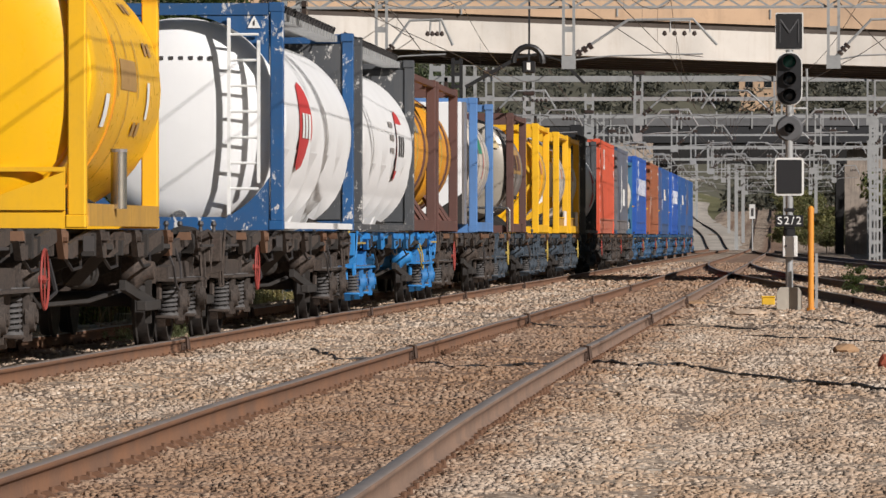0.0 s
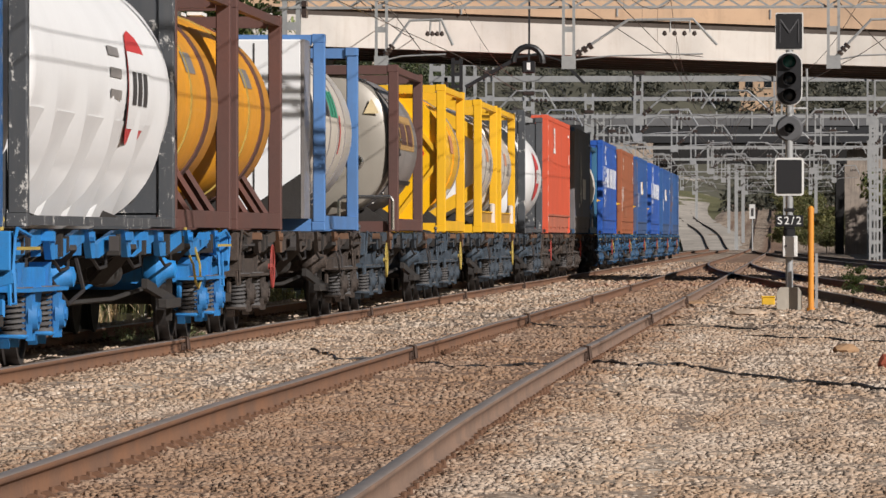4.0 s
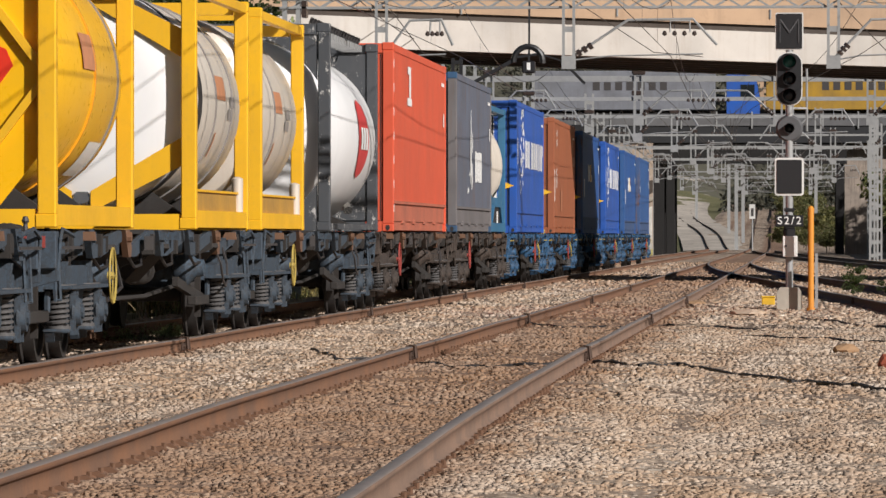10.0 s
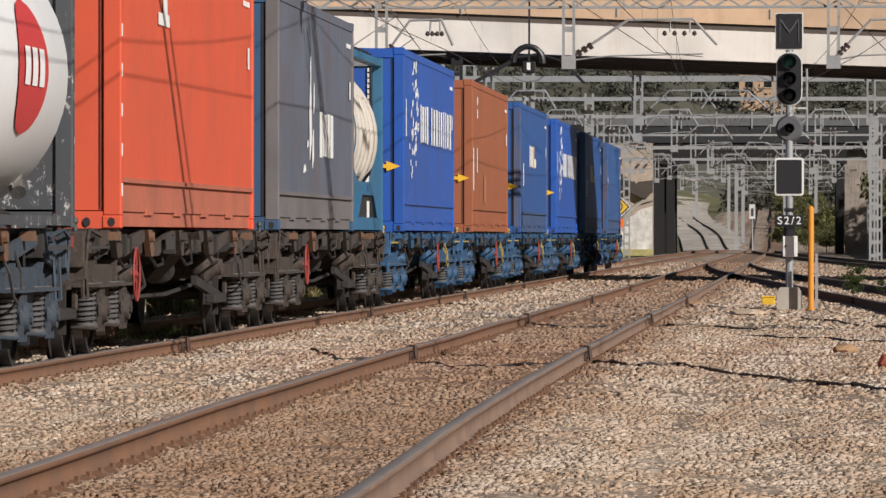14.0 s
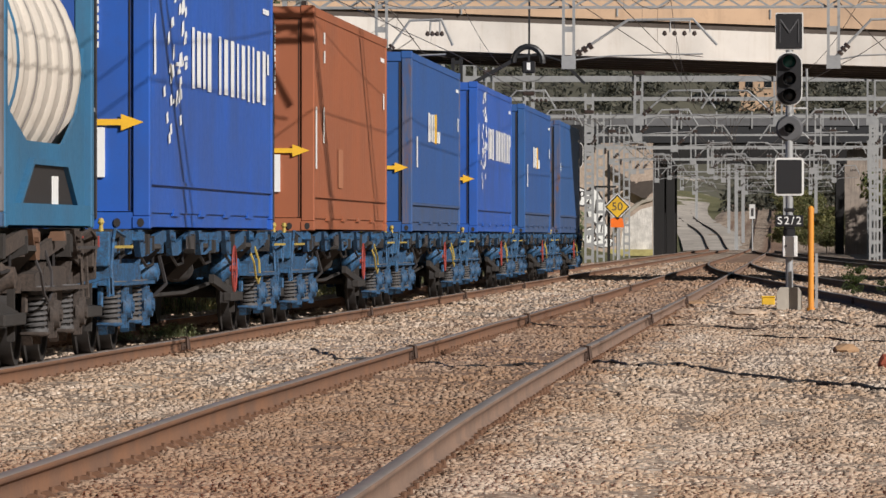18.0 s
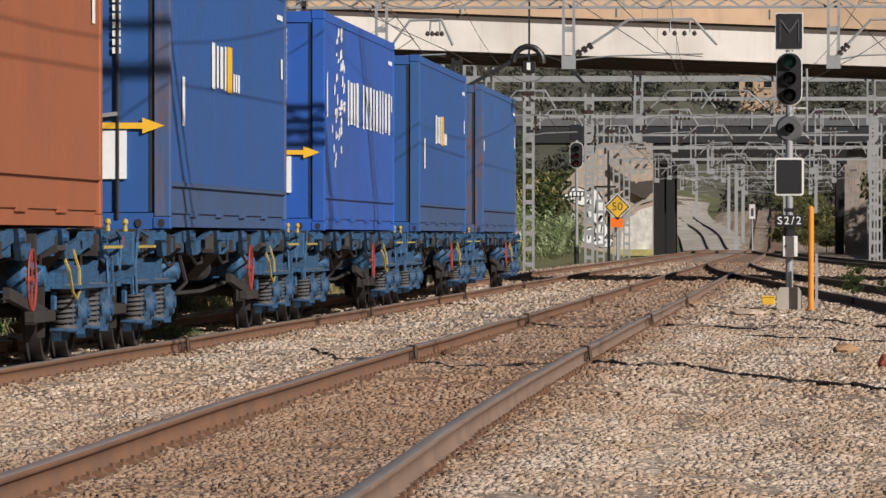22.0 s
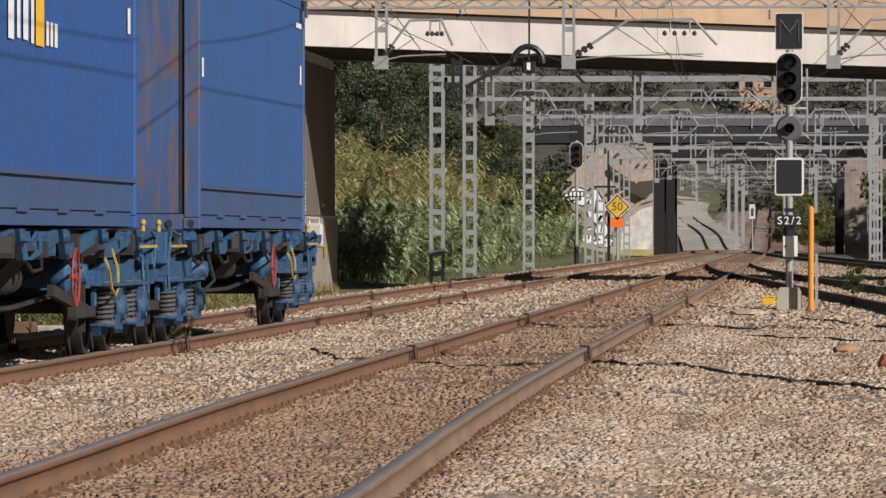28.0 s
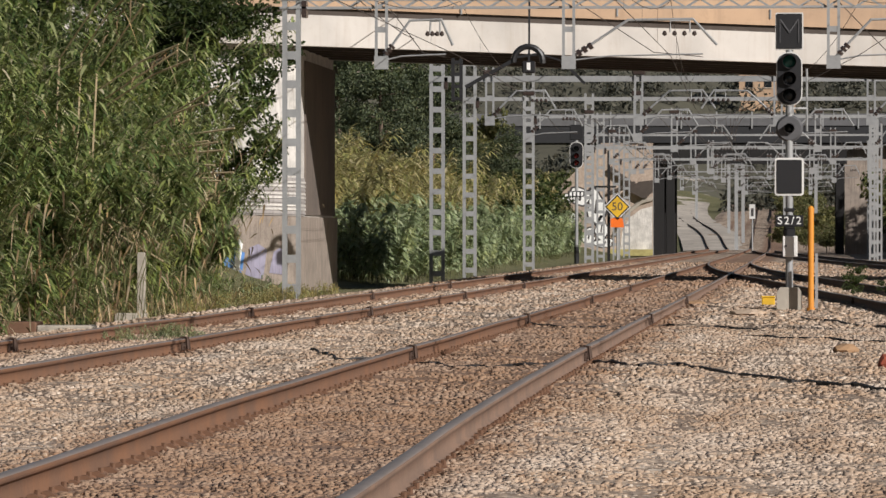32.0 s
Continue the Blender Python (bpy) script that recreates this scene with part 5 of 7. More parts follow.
for row, (x0, n) in enumerate(((-12.3, 24), (-14.2, 20), (-16.4, 16))):
    for i in range(n):
        y = 72 + row * 5 + i * (76.0 - row * 6) / n + rr.uniform(-0.8, 0.8)
        x = x0 + rr.uniform(-0.5, 0.5) - 0.004 * (y - 72)
        if y > (110, 128, 142)[row]:
            continue
        reed_clump(R1[rr.randrange(3)], x, y, rr.uniform(0, 360), LAB1, "reeds along the near bank", rr.uniform(0.72, 0.92) if row == 0 else rr.uniform(0.95, 1.15))
for x, y, s, ln in ((-15.4, 141, 0.95, 26), (-16.2, 145, 1.15, 14), (-16.8, 147, 1.2, 10), (-14.9, 136, 0.9, 22), (-15.6, 149, 0.8, 16), (-14.2, 131, 0.85, 14), (-13.4, 120, 0.62, 8)):
    reed_clump(R1[rr.randrange(3)], x, y, rr.uniform(0, 360), LAB1, "reeds along the near bank", s, ln)
# long dry canes bent out over the bank
for x, y, z, dx, dz, n in ((-11.3, 100, 3.4, 1.3, 0.9, 3), (-11.7, 106, 2.5, 1.9, 0.3, 4), (-11.1, 96, 3.9, 0.7, 1.0, 3), (-12.0, 113, 2.3, 1.5, 0.05, 4), (-11.2, 99, 1.4, 0.8, -0.5, 2), (-12.2, 114, 3.0, 1.2, 0.7, 2)):
    c = thing("dry_cane", "dead straw-coloured canes bent out of the reeds", "cane", "dry canes in the reeds", at=pose(x, y, 0))
    for k in range(n):
        a, b = rr.uniform(-0.5, 0.2), rr.uniform(-0.25, 0.25)
        part("cane", Geo().tube([(a - dx * 0.6, 0.5, ground_z(x + a - dx * 0.6, y + 0.5) - 0.2), (a - 0.2 * dx, 0, z + b), (a + dx * 0.5, -0.6, z + b + dz * 0.6), (a + dx, -1.0, z + b + dz * rr.uniform(0.85, 1.1))], 0.018, 4), M_STEM_STRAW, c)
    v, f = blades(np.random.default_rng(n), np.array([(dx * q, -0.6 - 0.3 * q, z + dz * q) for q in np.linspace(0.3, 1.0, 22)]), np.random.default_rng(n + 5).normal(0, 0.16, (22, 3)), 0.03, np.full(22, 0.2))
    part("dead_leaves", quick_mesh("dead_leaves", v, f, [M_STRAW]), None, c)
# leafy undergrowth with hanging dead leaves below the reeds
RS = [reed_meshes(s, 90, 1.5, 1.2, 0.34, M_REED, 0.055, 26, 5, 0.8, 0.4, 3) for s in (15, 16)]
for i in range(20):
    y = 82 + i * 2.4 + rr.uniform(-0.6, 0.6)
    reed_clump(RS[i % 2], -11.9 - 0.012 * (y - 82) + rr.uniform(-0.4, 0.15), y, rr.uniform(0, 360), "low reed shoots hung with withered leaves", "undergrowth below the reeds", rr.uniform(0.65, 1.0) if y < 112 else rr.uniform(0.4, 0.6))
# low weeds at the foot of the bank
RW = [reed_meshes(s, 60, 0.55, 0.9, 0.26, m, 0.03, 12, 0, 0.9) for s, m in ((11, M_REED_DRY), (12, M_REED_BLUE))]
for i in range(24):
    y = 99 + i * 1.9 + rr.uniform(-0.6, 0.6)
    c = reed_clump(RW[0 if y > 100 and i % 3 else i % 2], -11.45 + rr.uniform(-0.5, 0.15), y, rr.uniform(0, 360), "dry and green weeds at the foot of the bank", "weeds by the track", rr.uniform(0.6, 1.1))
# reed bed beyond the near bridge
for i in range(60):
    y = 184 + (i / 60) * 205 + rr.uniform(-2, 2)
    x = -13.6 - 0.012 * (y - 184) + rr.uniform(-0.7, 0.4)
    reed_clump(R3[i % 2], x, y, rr.uniform(0, 360), "bushy blue-green reed at the edge of the reed bed", "reed bed beyond the bridge", rr.uniform(0.85, 1.2))
for i in range(66):
    y = 186 + (i / 66) * 205 + rr.uniform(-2, 2)
    x = -16.4 - 0.012 * (y - 186) + rr.uniform(-1.2, 1.0)
    reed_clump(R2[i % 2], x, y, rr.uniform(0, 360), "tall straw-tipped reed in the reed bed", "reed bed beyond the bridge", rr.uniform(0.95, 1.25))
for i in range(26):
    y = 195 + (i / 26) * 170 + rr.uniform(-2, 2)
    reed_clump(R2[i % 2], -20.5 - 0.02 * (y - 195) + rr.uniform(-1.5, 1), y, rr.uniform(0, 360), "tall straw-tipped reed in the reed bed", "reed bed beyond the bridge", rr.uniform(1.2, 1.5))
# leafy tree and creepers in front of the abutment
B1 = tree_meshes(21, 7.4, 2.4, 15000, 0.07, M_BROAD)
tree(B1, -14.6, 149, 20, "dark leafy tree leaning over the abutment", "tree", "trees by the abutment", 1.0, "broadleaf_tree", -1.2)
tree(B1, -17.6, 147, 140, "dark leafy tree leaning over the abutment", "tree", "trees by the abutment", 1.05, "broadleaf_tree", -2.0)
tree(B1, -16.6, 152, 250, "dark leafy tree leaning over the abutment", "tree", "trees by the abutment", 0.95, "broadleaf_tree", -1.2)
# pines and scrub behind the reeds
P1 = [tree_meshes(s, 11, 3.4, 15000, 0.105, M_PINE, True, 24) for s in (31, 32)]
for x, y, s in ((-24, 280, 0.85), (-27.5, 296, 0.95), (-21.0, 305, 0.8), (-30, 310, 1.0), (-25, 330, 0.95), (-33, 345, 1.05), (-21.5, 352, 0.8), (-29, 372, 0.9), (-23, 384, 0.7), (-19.5, 392, 0.62), (-26, 402, 0.8)):
    tree(P1[rr.randrange(2)], x, y, rr.uniform(0, 360), "dark green pine on the slope behind the reeds", "pine tree", "pines behind the reed bed", s, "pine_tree")
S1 = [tree_meshes(s, 2.6, 1.5, 1500, 0.13, M_BUSH, False, 10) for s in (41, 42)]
S2M = [tree_meshes(s, 3.0, 1.7, 1500, 0.13, M_BROAD, False, 10) for s in (43, 44)]
for i in range(26):
    y = 300 + i * 5.0
    tree((S1 + S2M)[rr.randrange(4)], -15.5 - 0.02 * (y - 300) + rr.uniform(-3.0, 1.0), y, rr.uniform(0, 360), "scrubby bush on the slope below the road", "bush", "scrub on the slope", rr.uniform(0.7, 1.25), "bush")
for i in range(46):
    x = rr.choice((-1, 1)) * rr.uniform(0, 1)
    x = -19.5 + 26 * x if x < 0 else 7.5 + 16 * x
    y = rr.uniform(404, 431)
    tree((S1 + S2M)[rr.randrange(4)], x, y, rr.uniform(0, 360), "scrubby bush on the road embankment", "bush", "scrub on the road embankment", rr.uniform(0.8, 1.5), "bush")
for i in range(30):
    y = 330 + i * 7
    tree((S1 + S2M)[rr.randrange(4)], 6.0 + rr.uniform(-0.5, 4.0), y, rr.uniform(0, 360), "dark bush on the far embankment", "bush", "scrub on the slope", rr.uniform(0.9, 1.7), "bush")
for i in range(34):
    y = 575 + i * 9
    tree(S1[rr.randrange(2)], rr.choice((-1.5, 1.5, 4.0, -1.0, 3.0, -24.0, -27.0, -30)) + rr.uniform(-1.2, 1.2) - 0.012 * (y - 575), y, rr.uniform(0, 360), "olive scrub beside the climbing line", "bush", "scrub along the far line", rr.uniform(0.7, 1.3), "bush")
for i in range(46):
    y = 470 + i * 7
    tree(S1[rr.randrange(2)], -1.2 + rr.uniform(-0.6, 5.0) - 0.006 * (y - 470), y, rr.uniform(0, 360), "olive scrub beside the climbing line", "bush", "scrub along the far line", rr.uniform(0.35, 0.85), "bush")
for x, y in ((-8.35, 73.5), (-8.2, 75.0), (-8.0, 76.2), (-7.85, 77.5), (-8.1, 78.5)):
    reed_clump(RW[1], x, y, rr.uniform(0, 360), "low green weeds between the rails", "weeds in the ballast", rr.uniform(0.22, 0.34))
for x, y, s in ((0.9, 122, 0.14), (1.6, 130, 0.10), (2.1, 141, 0.12), (1.15, 150, 0.16)):
    tree(S2M[0], x, y, rr.uniform(0, 360), "small dark weed growing in the ballast", "weed", "weeds in the ballast", s, "weed")


def hill_scrub():
    """Far woods on the hillside, uncountable."""
    rng = np.random.default_rng(9)
    vs = []
    for i in range(2800):
        y = rng.uniform(780, 1500)
        x = rng.uniform(-0.115, 0.03) * y
        if abs(x + 16) < 6 and y < 950:
            continue
        r = rng.uniform(1.2, 3.4)
        vs.append(leaf_cloud(rng, np.array([x, y, ground_z(x, y) + r * 0.6]), r, 52, 0.45, 0.85))
    v = np.concatenate(vs)
    return single("hillside_woods", quick_mesh("hillside_woods", v, np.arange(len(v)).reshape(-1, 4), [M_WOODS]), None, "dark scrubby woods covering the far hillside", "woods", kind="stuff")


hill_scrub()


def house(x, y, w, h, mat, lab):
    t = thing("house", lab, "house", "houses on the hill", at=pose(x, y, ground_z(x, y)))
    part("wall", Geo().box(-w / 2, w / 2, 0, 8, -2, h), mat, t)
    part("roof", Geo().prism([(-w / 2 - 0.4, h), (w / 2 + 0.4, h), (0, h + 1.6)], "y", -0.4, 8.4), M_BRICK, t)
    for i in range(int(w // 3)):
        wn = part("window", Geo().box(-w / 2 + 1 + i * 3, -w / 2 + 2.2 + i * 3, -0.06, 0.02, h * 0.45, h * 0.45 + 1.4), M_LENS_K, t)
        part("sill", Geo().box(-w / 2 + 0.9 + i * 3, -w / 2 + 2.3 + i * 3, -0.2, 0.0, h * 0.45 - 0.12, h * 0.45), M_WALL, wn)


house(-6.5, 985, 9, 7.5, M_PARAPET, "ochre house with a tiled roof on the far hillside")
house(-72, 1000, 8, 6, M_WALL, "pale house with a tiled roof on the far hillside")


# ---- the goods train ----
DECK = 1.17
WHEEL_R = 0.46


M_SPRING = paint("greasy_spring_steel", (0.11, 0.105, 0.105), (0.03, 0.026, 0.024), 0.5, 0.6, 0.1, 0.3, 3.0)


def spring_mesh():
    g = Geo()
    n, turns = 10, 7
    g.tube([(0.086 * math.cos(2 * math.pi * i / n), 0.086 * math.sin(2 * math.pi * i / n), -0.17 + 0.31 * i / (n * turns)) for i in range(n * turns + 1)], 0.0165, 5)
    g.cyl((0, 0, -0.20), (0, 0, -0.17), 0.11, n=10)
    g.cyl((0, 0, 0.14), (0, 0, 0.19), 0.11, n=10)
    # black core paints the shade between the coils
    g.slot = 1
    g.cyl((0, 0, -0.17), (0, 0, 0.14), 0.068, n=8)
    return g.mesh("spring", [M_SPRING, M_CABLE], True)


def wheelset_mesh():
    g = Geo()
    g.cyl((-1.05, 0, 0), (1.05, 0, 0), 0.08, n=10)
    for s in (-1, 1):
        g.lathe([(0.12, s * 0.70), (0.37, s * 0.77), (0.41, s * 0.755), (0.485, s * 0.755), (0.488, s * 0.785), (0.462, s * 0.80), (0.455, s * 0.905), (0.40, s * 0.905), (0.38, s * 0.87), (0.15, s * 0.84), (0.11, s * 0.93), (0.085, s * 0.93)], "x", n=28)
    return g.mesh("wheelset", M_WHEEL, True)


SPRING, WHEELSET = spring_mesh(), wheelset_mesh()


def axlebox_mesh(mat):
    g = Geo()
    g.box(0.93, 1.22, -0.10, 0.10, -0.15, 0.18, 0.03)
    g.prism([(0.98, 0.16), (1.20, 0.16), (1.14, 0.26), (1.16, 0.42), (0.98, 0.42)], "y", -0.06, 0.06)
    g.cyl((1.21, 0, -0.02), (1.28, 0, -0.02), 0.135, 0.115, n=14)
    g.cyl((1.28, 0, -0.02), (1.30, 0, -0.02), 0.06, n=8)
    for q in (-0.10, 0.10):
        g.box(1.19, 1.24, q - 0.015, q + 0.015, -0.22, 0.16)
    g.box(0.98, 1.21, -0.36, 0.36, -0.20, -0.165, 0.012)
    g.prism([(-0.36, -0.20), (-0.22, -0.20), (-0.29, -0.28)], "x", 1.0, 1.08)
    g.prism([(0.22, -0.20), (0.36, -0.20), (0.29, -0.28)], "x", 1.0, 1.08)
    return g.mesh("axlebox", mat, True)


def bogie_frame_mesh(mat):
    g = Geo()
    for s in (-1, 1):
        x0, x1 = (0.96, 1.12) if s > 0 else (-1.12, -0.96)
        g.prism([(-1.32, 0.66), (-1.32, 0.78), (-0.6, 0.84), (0.6, 0.84), (1.32, 0.78), (1.32, 0.66), (0.62, 0.66), (0.42, 0.42), (-0.42, 0.42), (-0.62, 0.66)], "x", x0, x1)
        g.prism([(-1.34, 0.64), (1.34, 0.64), (1.34, 0.67), (-1.34, 0.67)], "x", x0 - 0.05 - (0.09 if s < 0 else 0), x1 + 0.05 + (0.09 if s > 0 else 0))
        for a in (-1, 1):
            g.prism([(a * 0.70, 0.30), (a * 0.62, 0.66), (a * 0.80, 0.66), (a * 0.78, 0.30)], "x", x0 + 0.02, x1 + 0.05)
            g.prism([(a * 1.02, 0.36), (a * 1.00, 0.66), (a * 1.16, 0.66), (a * 1.12, 0.36)], "x", x0 + 0.02, x1 + 0.03)
            g.cyl((s * 1.02, a * 1.24, 0.62), (s * 1.02, a * 1.24, 0.44), 0.03, n=6)
    g.box(-0.98, 0.98, -0.28, 0.28, 0.48, 0.80, 0.03)
    for a in (-1.36, 1.24):
        g.box(-1.0, 1.0, a, a + 0.12, 0.62, 0.76)
    return g.mesh("bogie", mat, True)


def bogie(wagon, y, mat, meshes):
    b = part("bogie", meshes[0], None, wagon, "grimy two-axle bogie", at=Matrix.Translation((0, y, 0)))
    for a in (-0.9, 0.9):
        part("wheelset", WHEELSET, None, b, at=Matrix.Translation((0, a, WHEEL_R)))
        for s in (0, 180):
            part("axlebox", meshes[1], None, b, at=Matrix.Translation((0, a, WHEEL_R)) @ Matrix.Rotation(radians(s), 4, "Z"))
            for q in (-0.22, 0.22):
                part("spring", SPRING, None, b, at=Matrix.Translation((math.cos(radians(s)) * 1.10, a + q, WHEEL_R + 0.03)))
    for s in (-1, 1):
        part("brake_hanger", Geo().box(s * 0.95 - 0.03, s * 0.95 + 0.03, -1.62, -1.54, 0.22, 0.78), M_GRIME, b)
        part("brake_bar", Geo().box(s * 1.02 - 0.05, s * 1.02 + 0.05, -2.9, -1.5, 0.36, 0.46, 0.01), M_GRIME, b)
        part("brake_hanger", Geo().box(s * 0.95 - 0.03, s * 0.95 + 0.03, 1.5, 1.58, 0.22, 0.78), M_GRIME, b)


M_DULL_RED = plain("dull_red_paint", (0.30, 0.045, 0.035), 0.7, 0, 0.3)


def make_wagon(mat, lab, rail_col, cleat, wheel_col=None, wy=-5.5):
    HL = 9.25
    w = thing("container_wagon", lab, "goods wagon", "wagons of the goods train")
    frame_m = (bogie_frame_mesh(mat), axlebox_mesh(mat))
    part("centre_sill", Geo().prism([(-HL, 0.86), (-5.2, 0.86), (-4.4, 0.62), (4.4, 0.62), (5.2, 0.86), (HL, 0.86), (HL, 1.08), (-HL, 1.08)], "x", -0.34, 0.34), M_GRIME, w)
    for s in (-1, 1):
        x = s * 1.2
        g = Geo()
        x = s * 0.98
        g.prism([(-HL, 0.99), (-HL + 1.6, 1.02), (-4.9, 1.0), (-3.6, 0.90), (3.6, 0.90), (4.9, 1.0), (HL - 1.6, 1.02), (HL, 0.99), (HL, DECK - 0.02), (-HL, DECK - 0.02)], "x", min(x, x - s * 0.015), max(x, x - s * 0.015))
        g.box(min(x + s * 0.06, x - s * 0.11), max(x + s * 0.06, x - s * 0.11), -HL, HL, DECK - 0.05, DECK - 0.005)
        part("side_sill", g, M_GRIME, w, "long side sill set in under the load")
        for i in range(6):
            y = -8.9 + i * 2.92
            part("sill_arm", Geo().prism([(y, 0.91), (y, 1.0), (y + 1.9, 1.155), (y + 2.3, 1.155), (y + 2.3, 1.05), (y + 0.5, 0.90)], "x", min(s * 1.10, s * 1.15), max(s * 1.10, s * 1.15)), mat, w, "raking plate under the load, scraped and grimed")
            part("arm_web", Geo().prism([(s * 0.5, 0.88), (s * 1.12, 0.93), (s * 1.12, 1.14), (s * 0.5, 1.14)], "y", y + 2.3, y + 2.33), mat, w)
            g = Geo().prism([(y + 2.24, 1.16), (y + 2.62, 1.16), (y + 2.78, 0.98), (y + 2.74, 0.90), (y + 2.52, 0.90)], "x", min(s * 1.13, s * 1.19), max(s * 1.13, s * 1.19))
            g.cyl((s * 1.18, y + 2.42, 1.09), (s * 1.23, y + 2.42, 1.09), 0.05, n=8)
            part("folding_stop", g, cleat if i % 3 == 1 and cleat is M_BRASSRUST else mat, w)
            part("hose", Geo().tube([(s * 1.06, y + 0.6, 0.92), (s * 1.10, y + 0.9, 0.80), (s * 1.10, y + 1.5, 0.82), (s * 1.06, y + 1.8, 0.95)], 0.016, 5), M_CABLE, w)
        # grime colour here also darkens the outriggers for the load's shade
        for i, y in enumerate((-8.1, -5.0, -3.1, -0.2, 2.6, 4.9, 8.0)):
            part("outrigger", Geo().prism([(s * 0.30, 0.64), (s * 0.38, 0.64), (s * 1.17, 0.96), (s * 1.17, 1.10), (s * 0.30, 1.10)], "y", y - 0.03, y + 0.03), M_GRIME, w)
            if i % 2:
                part("strut", Geo().beam((s * 1.14, y + 0.2, 1.0), (s * 0.75, y + 0.9, 0.66), 0.16, 0.05), M_GRIME, w)
        for e in (-1, 1):
            part("buffer", Geo().cyl((s * 0.875, e * HL, 0.98), (s * 0.875, e * (HL + 0.42), 0.98), 0.11, n=12), M_GRIME, w, smooth=True)
            part("buffer_head", Geo().lathe([(0.05, e * (HL + 0.40)), (0.23, e * (HL + 0.42)), (0.23, e * (HL + 0.46)), (0.05, e * (HL + 0.50))], "y", (s * 0.875, 0, 0.98), 16), M_GRIME, w, smooth=True)
            part("handrail", Geo().tube([(s * 1.22, e * (HL - 0.05), 0.80), (s * 1.24, e * (HL - 0.05), 1.08), (s * 1.22, e * (HL - 0.35), 1.16), (s * 1.22, e * (HL - 1.2), 1.10)], 0.018, 5), mat, w)
            part("yellow_rail", Geo().beam((s * 1.255, e * (HL - 0.12), 1.0), (s * 1.255, e * (HL - 1.5), 1.0), 0.02, 0.026), rail_col, w, "yellow marked grab bar")
            part("step_iron", Geo().tube([(s * 1.16, e * (HL - 0.2), 0.95), (s * 1.18, e * (HL - 0.2), 0.55), (s * 1.18, e * (HL - 0.55), 0.55), (s * 1.16, e * (HL - 0.55), 0.95)], 0.018, 5), mat, w)
            part("end_gusset", Geo().prism([(e * HL, 0.80), (e * HL, 1.08), (e * (HL - 2.2), 1.08), (e * (HL - 1.4), 0.96)], "x", s * 1.12 - 0.012, s * 1.12 + 0.012), mat, w)
        for y in (-6.75, -0.65, 0.65, 6.75):
            part("container_cleat", Geo().prism([(s * 1.10, 1.06), (s * 1.26, 1.06), (s * 1.25, DECK - 0.03), (s * 1.14, DECK - 0.03)], "y", y - 0.05, y + 0.05), cleat if abs(y) > 5 else mat, w)
        part("air_reservoir", Geo().lathe([(0.02, -0.5), (0.12, -0.45), (0.14, -0.38), (0.14, 0.38), (0.12, 0.45), (0.02, 0.5)], "y", (s * 0.72, 1.6 * s, 0.74), 14), M_GRIME, w, smooth=True)
        part("brake_valve", Geo().lathe([(0.02, 0.0), (0.17, 0.03), (0.20, 0.09), (0.20, 0.16), (0.10, 0.26), (0.09, 0.34), (0.02, 0.36)], "x", (s * 0.80 if s > 0 else -1.16, -4.4 * 1.0, 0.74), 14), mat, w, smooth=True)
        part("brake_valve", Geo().lathe([(0.02, 0.0), (0.17, 0.03), (0.20, 0.09), (0.20, 0.16), (0.10, 0.26), (0.09, 0.34), (0.02, 0.36)], "x", (s * 0.80 if s > 0 else -1.16, 4.3, 0.76), 14), mat, w, smooth=True)
        part("brake_rod", Geo().tube([(s * 0.7, -5.2, 0.55), (s * 0.75, -2.0, 0.48), (s * 0.75, 2.0, 0.48), (s * 0.7, 5.2, 0.55)], 0.025, 5), M_GRIME, w)
        part("air_hose", Geo().tube([(s * 1.1, -3.9, 0.9), (s * 1.18, -4.0, 0.62), (s * 1.1, -4.5, 0.5), (s * 1.0, -4.9, 0.72)], 0.02, 5), M_CABLE, w)
        part("air_hose", Geo().tube([(s * 1.15, 5.3, 0.98), (s * 1.22, 5.35, 0.8), (s * 1.23, 5.5, 0.62), (s * 1.23, 5.8, 0.55), (s * 1.22, 6.1, 0.62), (s * 1.2, 6.25, 0.8), (s * 1.15, 6.2, 0.98)], 0.014, 5), rail_col, w)
        part("tie_beam", Geo().beam((s * 1.0, -5.4, 0.42), (s * 0.9, -3.6, 0.62), 0.06, 0.10), M_GRIME, w)
        part("tie_beam", Geo().beam((s * 1.0, 5.4, 0.42), (s * 0.9, 3.6, 0.62), 0.06, 0.10), M_GRIME, w)
        part("data_plate", Geo().box(s * 1.203 - 0.003, s * 1.203 + 0.003, -2.2, -1.4, 0.965, 1.10), M_TEXT_DARK, w)
        wheel = Geo().tube([(s * 1.27, wy + 0.26 * math.cos(a), 0.74 + 0.25 * math.sin(a)) for a in (k * math.pi / 10 for k in range(21))], 0.012, 5)
        wheel.cyl((s * 1.22, wy, 0.74), (s * 1.28, wy, 0.74), 0.035, n=8)
        for k in range(4):
            wheel.beam((s * 1.27, wy, 0.74), (s * 1.27, wy + 0.25 * math.cos(k * 1.571), 0.74 + 0.25 * math.sin(k * 1.571)), 0.012, 0.012, (1, 0, 0))
        if wheel_col:
            part("brake_handwheel", wheel, wheel_col, w, "painted brake handwheel")
    for i in range(8):
        y = -7.8 + i * 2.23
        part("cross_member", Geo().box(-1.18, 1.18, y - 0.08, y + 0.08, 0.92, 1.12), M_GRIME, w)
    for e in (-1, 1):
        part("end_beam", Geo().box(-1.22, 1.22, e * HL - 0.09, e * HL + 0.09, 0.82, 1.14, 0.01), mat, w)
